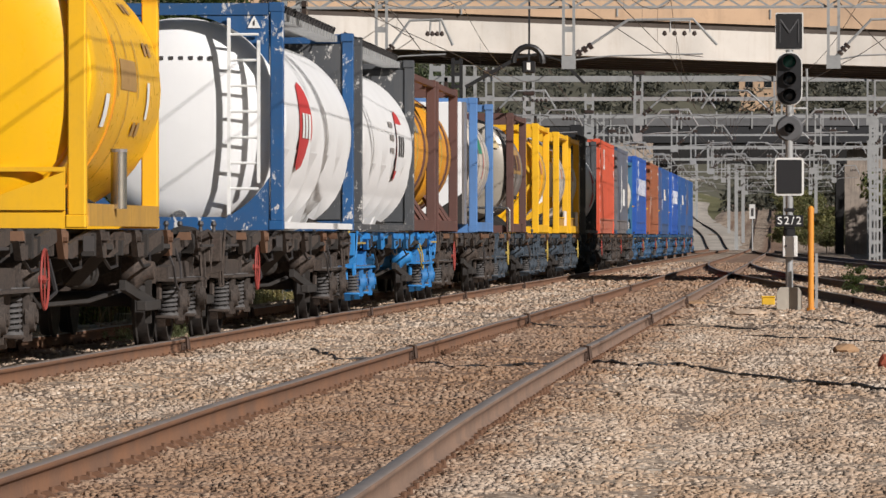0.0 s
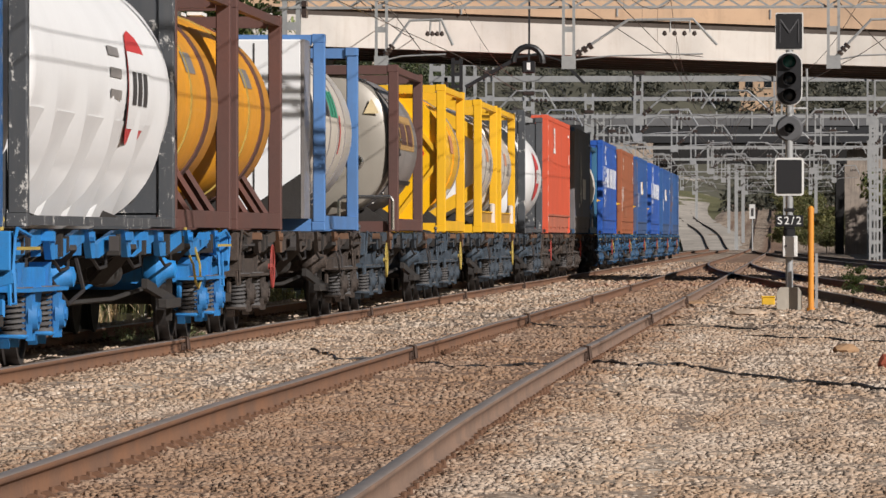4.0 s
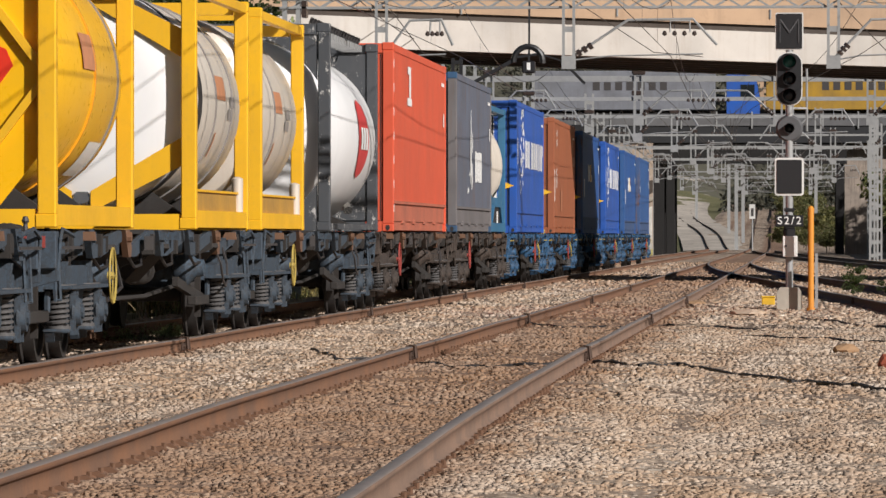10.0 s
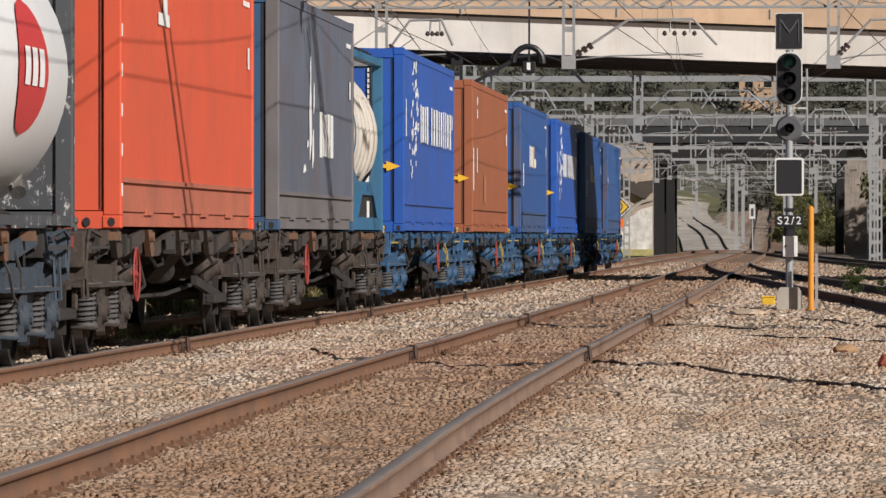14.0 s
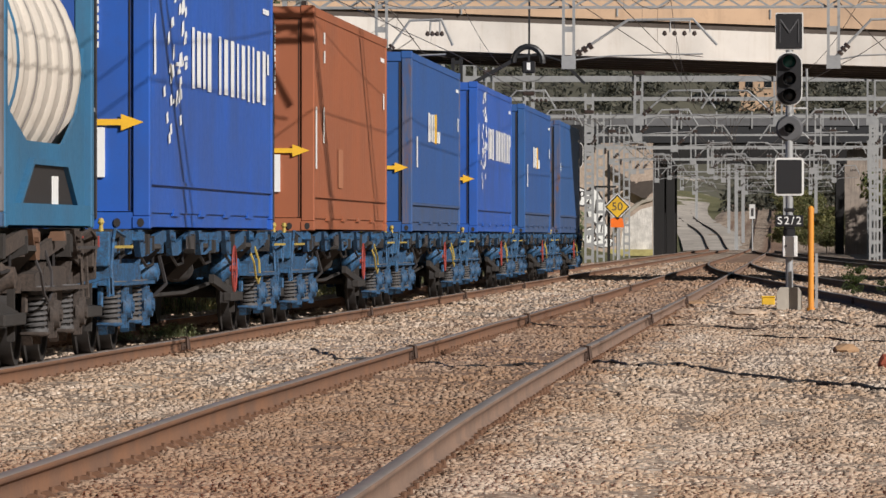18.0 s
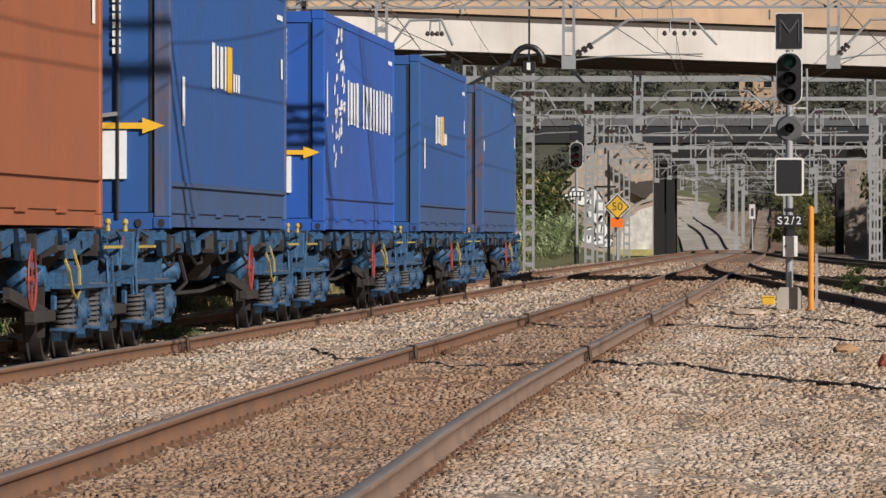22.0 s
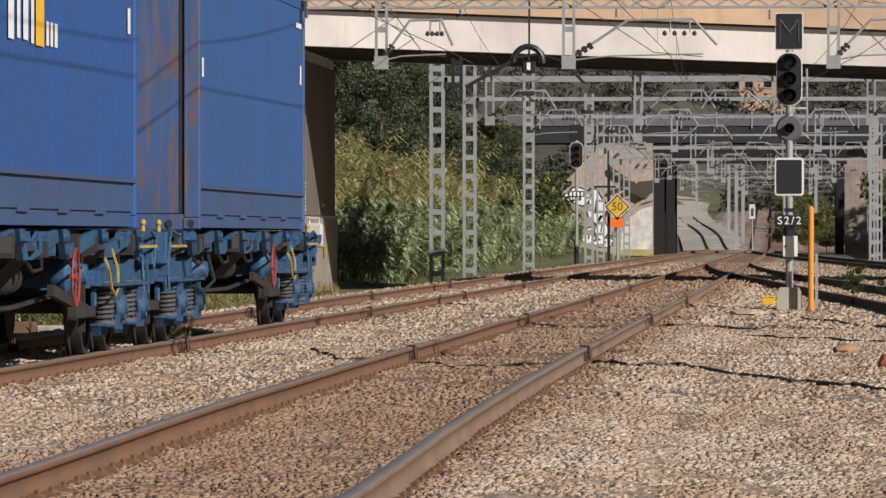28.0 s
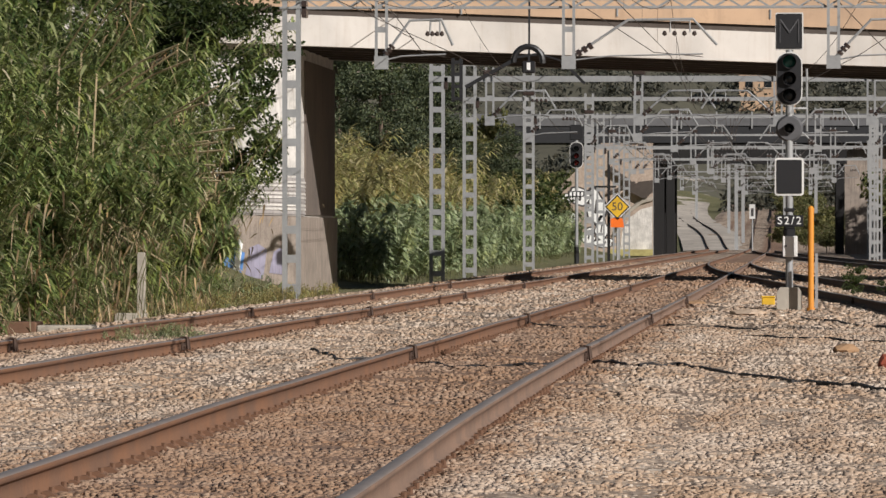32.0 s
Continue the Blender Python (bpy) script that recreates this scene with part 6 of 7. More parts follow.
        for q in (0.75, 1.12):
            part("locking_pin", Geo().lathe([(0.02, 1.13), (0.024, 1.15), (0.018, 1.20), (0.032, 1.225), (0.022, 1.26), (0.006, 1.265)], "z", (q, e * (HL - 0.1), 0), 8), rail_col, w)
        part("coupling_hook", Geo().tube([(0, e * HL, 0.98), (0, e * (HL + 0.35), 0.98), (0, e * (HL + 0.45), 1.06)], 0.05, 6), M_GRIME, w)
        part("head_plate", Geo().prism([(-1.22, 0.72), (-1.0, 0.66), (1.0, 0.66), (1.22, 0.72), (1.22, 1.14), (-1.22, 1.14)], "y", e * HL - 0.02, e * HL + 0.11), mat, w, "plate across the wagon end")
        part("marker_block", Geo().box(0.95, 1.13, e * HL - 0.14, e * HL - 0.09, 1.0, 1.10), M_DULL_RED, w, "small red marker block")
        part("walk_board", Geo().box(-1.15, 1.15, e * (HL - 0.28) - 0.2, e * (HL - 0.28) + 0.2, 1.12, 1.145), M_GRIME, w)
        bogie(w, e * 7.1, mat, frame_m)
    return w


M_PALE_YEL = plain("dirty_yellow_paint", (0.42, 0.31, 0.07), 0.7, 0, 0.4)
WAG = {
    "blue": make_wagon(M_WAG_BLUE, "grimy blue container wagon on two coil-sprung bogies", M_PALE_YEL, M_WAG_BLUE, M_DULL_RED, 2.4),
    "bright": make_wagon(M_WAG_BRIGHT, "bright blue container wagon on two coil-sprung bogies", M_PALE_YEL, M_WAG_BRIGHT),
    "brown": make_wagon(M_WAG_BROWN, "brown-grimed container wagon on two coil-sprung bogies", M_TEXT_DARK, M_BRASSRUST, M_DULL_RED),
    "slate": make_wagon(M_WAG_SLATE, "slate-blue container wagon on two coil-sprung bogies", M_TEXT_DARK, M_BRASSRUST, M_PALE_YEL),
}
ORDER = ["blue", "blue", "blue", "blue", "blue", "blue", "brown", "brown", "slate", "slate", "slate", "brown", "bright", "brown", "brown"]
PITCH = 19.75
MOVERS = []
used = set()
for k, kind in enumerate(ORDER):
    if kind in used:
        w = copy_thing(WAG[kind], pose(TRAIN_X, 0, 0))
    else:
        w = WAG[kind]
        used.add(kind)
    MOVERS.append((w, 7.2 + PITCH * k, 0.0))


def unit(name, lab, cat, u0, u1, grp):
    t = thing(name, lab, cat, grp)
    MOVERS.append((t, (u0 + u1) / 2, DECK))
    return t, u1 - u0


def bars(parent, x, y, z, widths, h, mat, gap=0.06, name="lettering_bar", ragged=0.0, seed=1):
    """Plain upright bars on the near side, standing for lettering that is not spelled out."""
    rg = random.Random(seed)
    for w in widths:
        a = h * rg.uniform(0, ragged)
        part(name, Geo().box(x, x + 0.006, y, y + w, z + a * 0.5, z + h - a * 0.5), mat, parent)
        y += w + gap


def corrugated(x, y0, y1, z0, z1, s, pitch=0.42, depth=0.0022):
    """A side sheet with shallow upright corrugations; s is the way out."""
    g = Geo()
    n = max(2, int((y1 - y0) / pitch))
    pts = []
    for i in range(n):
        a = y0 + (y1 - y0) * i / n
        d = (y1 - y0) / n
        pts += [(x, a), (x, a + d * 0.38), (x - s * depth, a + d * 0.5), (x - s * depth, a + d * 0.88)]
    pts.append((x, y1))
    vs = [(p, q, z) for p, q in pts for z in (z0, z1)]
    g.add(vs, [(2 * i, 2 * i + 1, 2 * i + 3, 2 * i + 2) for i in range(len(pts) - 1)])
    return g


def box_unit(lab, u0, u1, mat, H=2.9, grp="containers on the train", arrow=True, W=1.25, low=True, end_mat=None, low_mat=None, seal=0.014, post_mat=None):
    c, L = unit("freight_container", lab, "freight container", u0, u1, grp)
    h = L / 2
    em = end_mat or mat
    lm = low_mat or mat
    for s in (-1, 1):
        part("side_wall", corrugated(s * (W - 0.012), -h + 0.16, h - 0.16, 0.46 if low else 0.16, H - 0.12, s), mat, c)
        g = Geo().box(s * (W - 0.10) - 0.05, s * (W - 0.10) + 0.05, -h + 0.16, h - 0.16, 0.02, 0.16)
        part("bottom_rail", g, lm, c)
        if low:
            part("lower_panel", Geo().box(s * (W - 0.035) - 0.006, s * (W - 0.035) + 0.006, -h + 0.16, h - 0.16, 0.16, 0.44), lm, c, "recessed lower panel")
            part("rubbing_rail", Geo().box(s * (W - 0.02) - 0.025, s * (W - 0.02) + 0.025, -h + 0.16, h - 0.16, 0.43, 0.475), lm, c)
            for q in (-0.30, -0.1, 0.1, 0.30):
                part("grapple_pocket", Geo().prism([(q * L - 0.35, 0.13), (q * L + 0.35, 0.13), (q * L + 0.28, 0.20), (q * L - 0.28, 0.20)], "x", s * (W - 0.045) if s > 0 else -W + 0.022, W - 0.022 if s > 0 else -W + 0.045), lm, c)
        part("top_rail", Geo().box(s * (W - 0.04) - 0.04, s * (W - 0.04) + 0.04, -h + 0.16, h - 0.16, H - 0.13, H - 0.02), mat, c)
    part("roof", Geo().box(-W + 0.04, W - 0.04, -h + 0.05, h - 0.05, H - 0.05, H - 0.012), mat, c)
    part("floor", Geo().box(-W + 0.06, W - 0.06, -h + 0.05, h - 0.05, 0.12, 0.2), M_GRIME, c)
    for e in (-1, 1):
        for s in (-1, 1):
            part("corner_post", Geo().box(s * (W - 0.085) - 0.085, s * (W - 0.085) + 0.085, e * (h - 0.085) - 0.085, e * (h - 0.085) + 0.085, 0.12, H - 0.12, 0.012), post_mat or em, c)
            for z in (0.0, H - 0.12):
                part("corner_casting", Geo().box(s * (W - 0.09) - 0.09, s * (W - 0.09) + 0.092, e * (h - 0.09) - 0.092, e * (h - 0.09) + 0.092, z, z + 0.12, 0.012), em, c)
        part("end_sill", Geo().box(-W + 0.17, W - 0.17, e * (h - 0.06) - 0.05, e * (h - 0.06) + 0.05, 0.0, 0.16), em, c)
        part("end_header", Geo().box(-W + 0.17, W - 0.17, e * (h - 0.06) - 0.05, e * (h - 0.06) + 0.05, H - 0.16, H - 0.02), em, c)
    for s in (-1, 1):
        d = part("door", Geo().box(min(s * 0.01, s * (W - 0.18)), max(s * 0.01, s * (W - 0.18)), -h + 0.03, -h + 0.09, 0.17, H - 0.17), em, c)
        part("seal_gap", Geo().box(s * (W - 0.20) - seal, s * (W - 0.20) + seal, -h + 0.022, -h + 0.032, 0.18, H - 0.18), M_CABLE, d)
        for x in (0.36, 0.72) if arrow else ():
            part("lock_rod", Geo().cyl((s * x, -h + 0.0, 0.10), (s * x, -h + 0.0, H - 0.1), 0.02, n=6), M_GALV_DARK if x < 0.5 else M_CABLE, d)
            part("handle", Geo().beam((s * x, -h - 0.02, 1.15), (s * (x - 0.25), -h - 0.02, 1.12), 0.03, 0.04), M_GALV_DARK, d)
    for q in (W - 0.32, W - 0.09):
        part("casting_hole", Geo().prism([(q + 0.035 * math.cos(a), 0.06 + 0.045 * math.sin(a)) for a in (k * 0.785 for k in range(8))], "y", -h - 0.006, -h + 0.01), M_CABLE, c)
    part("end_wall", Geo().box(-W + 0.17, W - 0.17, h - 0.09, h - 0.04, 0.16, H - 0.16), em, c)
    if arrow:
        g = Geo().box(W - 1.1, W - 0.28, -h - 0.008, -h + 0.026, 1.00, 1.06)
        g.prism([(W - 0.28, 0.95), (W - 0.28, 1.11), (W - 0.06, 1.03)], "y", -h - 0.008, -h - 0.002)
        part("arrow", g, M_TEXT_YEL, c, "painted yellow arrow")
        part("notice", Geo().box(W - 0.74, W - 0.44, -h - 0.006, -h + 0.028, 0.5, 0.98), M_TEXT_WHITE, c, "white notice plate")
        for i in range(11):
            part("number_bar", Geo().box(W - 0.58, W - 0.50, -h - 0.006, -h + 0.028, 1.75 + i * 0.085, 1.81 + i * 0.085), M_TEXT_WHITE, c)
    for i in range(4):
        part("number_bar", Geo().box(W, W + 0.005, h - 1.35 + i * 0.2, h - 1.22 + i * 0.2, H - 0.38, H - 0.32), M_TEXT_WHITE, c)
    part("data_panel", Geo().box(W, W + 0.005, h - 0.8, h - 0.62, H - 1.08, H - 0.84), M_TEXT_WHITE, c)
    return c, h


def shipping_marks(c, h, W=1.25):
    """A dotted white emblem and a row of tall white shapes across the side."""
    rg = random.Random(5)
    for i in range(30):
        a, r = rg.uniform(0, 6.283), math.sqrt(rg.uniform(0.12, 1))
        y, z = -h + 2.5 + 0.95 * r * math.cos(a), 1.92 + 0.72 * r * math.sin(a)
        w, q = rg.uniform(0.14, 0.42), rg.uniform(0.04, 0.15)
        part("emblem_blot", Geo().prism([(y, z), (y + w, z + q * 0.4), (y + w * 0.8, z + q * 1.2), (y + w * 0.2, z + q)], "x", W, W + 0.005), M_TEXT_WHITE, c)
    for i in range(7):
        y, z = -h + 1.0 + rg.uniform(0, 1.9), rg.uniform(0.75, 1.4)
        part("scuff", Geo().prism([(y, z), (y + 0.14, z + 0.02), (y + 0.1, z + 0.12), (y - 0.04, z + 0.09)], "x", W, W + 0.004), M_TEXT_WHITE, c)
    bars(c, W, -h + 4.1, 1.45, (0.2, 0.34, 0.2, 0.34), 0.64, M_TEXT_WHITE, 0.3, ragged=0.1)
    bars(c, W, -h + 7.0, 1.45, (0.2, 0.36, 0.34, 0.16, 0.34, 0.2, 0.16, 0.34, 0.32), 0.64, M_TEXT_WHITE, 0.4, ragged=0.1, seed=3)
    part("scuff", Geo().prism([(-h + 0.4, 1.5), (-h + 0.55, 1.52), (-h + 0.5, 2.1), (-h + 0.38, 1.95)], "x", W, W + 0.005), M_TEXT_WHITE, c)


def carrier_marks(c, h, W=1.25):
    bars(c, W, -h + 4.3, 1.50, (0.3, 0.16, 0.26, 0.14), 0.50, M_TEXT_WHITE, 0.24, ragged=0.12)
    bars(c, W, -h + 6.05, 1.50, (0.5,), 0.50, M_TEXT_YEL, 0.1)
    bars(c, W, -h + 6.75, 1.52, (0.13, 0.13, 0.15), 0.2, M_TEXT_WHITE, 0.15)
    bars(c, W, -h + 1.2, 1.05, (0.2,), 0.5, M_TEXT_WHITE)


c, h = box_unit("weathered blue container with rust-streaked corner posts on the last wagon", 0.0, 13.5, M_BLUE3, arrow=False, end_mat=M_RUSTY_BLUE, low_mat=M_BLUE_LOW)
bars(c, 1.25, -h + 0.25, 1.6, (0.14,), 0.2, M_TEXT_WHITE)
c, h = box_unit("blue container with small white and yellow marks and a grimy foot", 19.5, 33.2, M_BLUE, arrow=False, low_mat=M_BLUE_LOW, post_mat=M_BLUE3)
carrier_marks(c, h)
c, h = box_unit("bright blue container with tall white lettering bars and a yellow arrow", 39.4, 53.1, M_BLUE2, seal=0.008)
shipping_marks(c, h)
c, h = box_unit("blue container with white and yellow marks and a rusty foot", 59.0, 72.7, M_BLUE, low_mat=M_BLUE_LOW, post_mat=M_RUSTY_BLUE)
carrier_marks(c, h)
c, h = box_unit("red-brown container with scuffed edges and a yellow arrow", 78.6, 92.3, M_BROWN, seal=0.005)
for y, z0, z1 in ((1.5, 1.15, 1.62), (1.62, 2.2, 2.36), (1.6, 2.45, 2.6)):
    part("scuff", Geo().box(1.25, 1.254, -h + y, -h + y + 0.18, z0, z1), M_TEXT_WHITE, c)
part("patch", Geo().box(1.25, 1.253, -h + 4.1, -h + 4.9, 0.58, 1.1), M_RED_PALE, c, "lighter repainted patch")
part("scuff", Geo().box(1.25, 1.254, -h + 0.25, -h + 0.45, 0.8, 1.6), M_TEXT_WHITE, c)
c, h = box_unit("bright blue container with tall white lettering bars and a yellow arrow", 98.4, 112.1, M_BLUE2, seal=0.008)
shipping_marks(c, h)
c, h = box_unit("blue-grey container with rust streaks and white lettering bars", 122.9, 135.1, M_GREY, arrow=False, end_mat=M_BLUE_END, low_mat=M_GREY_LOW, post_mat=M_GREY_LOW)
bars(c, 1.25, -h + 6.2, 0.95, (0.42, 0.14, 0.3, 0.3, 0.42), 0.60, M_TEXT_WHITE, 0.16, ragged=0.1)
part("emblem_blot", Geo().prism([(-h + 4.6, 0.9), (-h + 4.9, 1.15), (-h + 4.75, 2.3), (-h + 4.55, 1.5)], "x", 1.25, 1.255), M_TEXT_WHITE, c)
for y, z, w, q in ((3.6, 0.72, 0.4, 0.12), (5.0, 0.8, 0.25, 0.5), (5.2, 1.5, 0.14, 0.4), (4.2, 1.05, 0.2, 0.1)):
    part("emblem_blot", Geo().prism([(-h + y, z), (-h + y + w, z + q * 0.3), (-h + y + w * 0.7, z + q), (-h + y + w * 0.2, z + q * 0.8)], "x", 1.25, 1.255), M_TEXT_WHITE, c)
c, h = box_unit("orange-red container with one white bar mark", 138.4, 152.1, M_RED, arrow=False, low_mat=M_RED_LOW, seal=0.006)
part("mark", Geo().prism([(-h + 3.3, 2.0), (-h + 4.3, 2.0), (-h + 4.3, 2.12), (-h + 4.1, 2.12), (-h + 4.1, 2.62), (-h + 3.4, 2.62), (-h + 3.4, 2.5), (-h + 3.75, 2.5), (-h + 3.75, 2.12), (-h + 3.3, 2.12)], "x", 1.25, 1.255), M_TEXT_WHITE, c)
for i in range(7):
    part("scuff", Geo().box(1.25, 1.254, -h + 0.05, -h + 0.12, 0.3 + i * 0.37, 0.42 + i * 0.37), M_TEXT_WHITE, c)


def pleated(R, tl, dome, zc, n):
    """A barrel whose jacket is drawn into folds round its lower half."""
    ys = [-tl, -tl + dome * 0.1, -tl + dome * 0.32, -tl + dome * 0.66, -tl + dome * 1.15]
    rs = [0.02, R * 0.45, R * 0.75, R * 0.93, R]
    a, m = ys[-1], n * 6
    mid = [a + (-2 * a) * i / m for i in range(1, m)]
    rows = list(zip(rs, ys, [0] * 5)) + [(R, y, 1) for y in mid] + [(r, -y, 0) for r, y in zip(rs[::-1], ys[::-1])]
    g, seg = Geo(), 56
    vs = []
    for j, (r, y, k) in enumerate(rows):
        t = ((y - a) / (-2 * a) * n) % 1.0
        ridge = (1 - abs(t - 0.72) / 0.28) if t > 0.44 else t * 0.05
        for i in range(seg):
            th = 2 * math.pi * i / seg
            amp = k * 0.34 * step(0.05, -0.80, math.sin(th))
            q = r - 0.20 * amp + amp * ridge * ridge
            vs.append((q * math.cos(th), y, zc + q * math.sin(th)))
    fs = [(j * seg + i, j * seg + (i + 1) % seg, (j + 1) * seg + (i + 1) % seg, (j + 1) * seg + i) for j in range(len(rows) - 1) for i in range(seg)]
    fs += [tuple(range(seg)), tuple(range((len(rows) - 1) * seg, len(rows) * seg))]
    return g.add(vs, fs)


def tank_unit(lab, u0, u1, frame_mat, tank_mat, R=1.16, H=2.6, grp="tank containers on the train", end_mat=None, style="open", bands=(), top_rail=True, walkway=False, ladder=False, dome=0.32, panel=None, low=0.22, name="tank_container", W=1.22, pleats=0, inset=0.10, side_rail=None):
    """A horizontal tank in a steel frame."""
    c, L = unit(name, lab, "tank container", u0, u1, grp)
    h = L / 2
    zc = low + R
    tl = h - inset
    prof = [(0.02, -tl), (R * 0.45, -tl + dome * 0.10), (R * 0.75, -tl + dome * 0.32), (R * 0.93, -tl + dome * 0.66), (R, -tl + dome * 1.15), (R, tl - dome * 1.15), (R * 0.93, tl - dome * 0.66), (R * 0.75, tl - dome * 0.32), (R * 0.45, tl - dome * 0.10), (0.02, tl)]
    part("barrel", Geo().lathe(prof, "y", (0, 0, zc), 48) if not pleats else pleated(R, tl, dome, zc, pleats), tank_mat, c, smooth=True)
    if end_mat:
        part("end_cap", Geo().lathe([(0.02, -tl - 0.03), (R * 0.6, -tl - 0.02), (R * 0.86, -tl + 0.03), (R * 0.97, -tl + 0.10), (R + 0.012, -tl + 0.22), (R + 0.012, -tl + 0.55), (R - 0.01, -tl + 0.56)], "y", (0, 0, zc), 48), end_mat, c, smooth=True)
    for b in bands:
        y, wd, m = b
        part("band", Geo().lathe([(R - 0.01, y * h - wd / 2), (R + 0.018, y * h - wd / 2), (R + 0.018, y * h + wd / 2), (R - 0.01, y * h + wd / 2)], "y", (0, 0, zc), 48), m, c, smooth=True)
    p = 0.08
    for e in (-1, 1):
        for s in (-1, 1):
            part("corner_post", Geo().box(s * (W - p) - p, s * (W - p) + p, e * (h - 0.08) - 0.08, e * (h - 0.08) + 0.08, 0.11, H - 0.11, 0.012), frame_mat, c)
            for z in (0.0, H - 0.12):
                part("corner_casting", Geo().box(s * (W - 0.09) - 0.09, s * (W - 0.09) + 0.092, e * (h - 0.09) - 0.092, e * (h - 0.09) + 0.092, z, z + 0.12, 0.012), frame_mat, c)
        part("end_rail", Geo().box(-W + 0.18, W - 0.18, e * (h - 0.07) - 0.06, e * (h - 0.07) + 0.06, 0.0, 0.16), frame_mat, c)
        part("end_rail", Geo().box(-W + 0.18, W - 0.18, e * (h - 0.07) - 0.06, e * (h - 0.07) + 0.06, H - 0.15, H - 0.01), frame_mat, c)
        for s in (-1, 1):
            if style == "gusset" and e < 0:
                for v, z0 in ((-1, 0.14), (1, H - 0.14)):
                    a0, a1 = math.acos((W - 0.17) / (R + 0.03)), math.asin(min(0.985, abs(z0 - zc) / (R + 0.03)))
                    arc = [(s * (R + 0.03) * math.cos(a0 + (a1 - a0) * q / 6), zc + v * (R + 0.03) * math.sin(a0 + (a1 - a0) * q / 6)) for q in range(7)]
                    part("gusset", Geo().prism([(s * (W - 0.165), z0)] + arc + [(arc[-1][0], z0)], "y", e * (h - 0.05) - 0.02, e * (h - 0.05) + 0.02), frame_mat, c)
            elif style == "brace":
                part("brace", Geo().beam((s * (W - 0.12), e * (h - 0.1), 1.25), (s * 0.25, e * (h - 0.1), 0.14), 0.07, 0.07), frame_mat, c)
                part("brace", Geo().beam((s * (W - 0.12), e * (h - 0.1), 1.35), (s * 0.25, e * (h - 0.1), H - 0.14), 0.07, 0.07), frame_mat, c)
    for s in (-1, 1):
        part("bottom_rail", Geo().box(s * (W - 0.06) - 0.05, s * (W - 0.06) + 0.05, -h + 0.16, h - 0.16, 0.02, 0.20 if side_rail is None else 0.10), side_rail or frame_mat, c)
        if top_rail:
            part("top_rail", Geo().box(s * (W - 0.06) - 0.045, s * (W - 0.06) + 0.045, -h + 0.16, h - 0.16, H - 0.13, H - 0.03), frame_mat, c)
        for q in (-0.55, 0.55):
            part("saddle", Geo().prism([(s * (W - 0.10), 0.04), (s * 0.1, 0.04), (s * 0.1, zc - R * 0.93), (s * R * 0.52, zc - R * 0.84)], "y", q * h - 0.05, q * h + 0.05), M_GRIME, c)
        if panel:
            part("end_panel", Geo().box(s * 0.62 - 0.6, s * 0.62 + 0.6, h - 0.13, h - 0.09, 0.14, H - 0.14), panel, c)
    part("manway", Geo().lathe([(0.01, 0.14), (0.27, 0.13), (0.29, 0.08), (0.29, -0.1)], "z", (0, 0, zc + R), 16), M_CHROME, c)
    part("valve", Geo().cyl((0, -h + 0.35, zc - R - 0.02), (0, -h + 0.15, zc - R + 0.12), 0.09, n=10), M_CHROME, c)
    if walkway:
        part("walkway", Geo().box(0.15, 0.75, -h + 0.3, h - 0.3, H - 0.06, H - 0.01), M_GALV, c, "perforated aluminium walkway")
        for i in range(int(L / 0.5)):
            y = -h + 0.4 + i * 0.5
            part("walkway_slat", Geo().box(0.75, 1.05, y, y + 0.18, H - 0.12, H - 0.03), M_GALV, c)
            part("hoop", Geo().tube([(0.95, y, H - 0.05), (1.0, y, H + 0.08), (1.0, y + 0.3, H + 0.08), (0.95, y + 0.3, H - 0.05)], 0.014, 4), M_CABLE, c)
    if ladder:
        for x, z0, z1 in ((0.62, 0.19, 2.56), (0.98, 0.57, 2.29)):
            part("ladder_rail", Geo().box(x - 0.02, x + 0.02, -h - 0.05, -h - 0.01, z0, z1), M_TEXT_WHITE, c)
        for i in range(7):
            part("rung", Geo().cyl((0.62, -h - 0.03, 0.50 + i * 0.31), (0.98, -h - 0.03, 0.50 + i * 0.31), 0.017, n=6), M_TEXT_WHITE, c)
    return c, h, zc, tl


def on_tank(R, zc, y0, y1, a0, a1, n=5, lift=0.006):
    """A curved plate on the near side of a barrel between two heights given as angles."""
    g = Geo()
    vs = []
    for i in range(n + 1):
        a = radians(a0 + (a1 - a0) * i / n)
        for y in (y0, y1):
            vs.append(((R + lift) * math.cos(a), y, zc + (R + lift) * math.sin(a)))
    g.add(vs, [(2 * i, 2 * i + 1, 2 * i + 3, 2 * i + 2) for i in range(n)])
    return g


def on_ellipse(R, zc, y, half, ang, lo, hi, n=10, lift=0.006):
    """A slice, between lo and hi of its height, of an oval laid on the near side of a barrel."""
    g, vs = Geo(), []
    for i in range(n + 1):
        t = lo + (hi - lo) * i / n
        a, w = radians(ang * t), half * math.sqrt(max(0.0, 1 - t * t)) + 0.002
        vs += [((R + lift) * math.cos(a), y + q * w, zc + (R + lift) * math.sin(a)) for q in (-1, 1)]
    return g.add(vs, [(2 * i, 2 * i + 1, 2 * i + 3, 2 * i + 2) for i in range(n)])


def on_end(parent, zc, y, pts, mat, name, lab=""):
    part(name, Geo().prism([(p, zc + q) for p, q in pts], "y", y - 0.012, y), mat, parent, lab)


# teal-framed ribbed tank behind the blue-grey container
c, h, zc, tl = tank_unit("cream ribbed tank in a teal frame", 116.5, 122.6, M_FRAME_TEAL, M_TANK_CREAM, style="open", bands=((-0.6, 0.05, M_FRAME_TEAL), (-0.2, 0.05, M_TANK_GREY), (0.2, 0.05, M_FRAME_TEAL), (0.6, 0.05, M_TANK_GREY)), walkway=True)
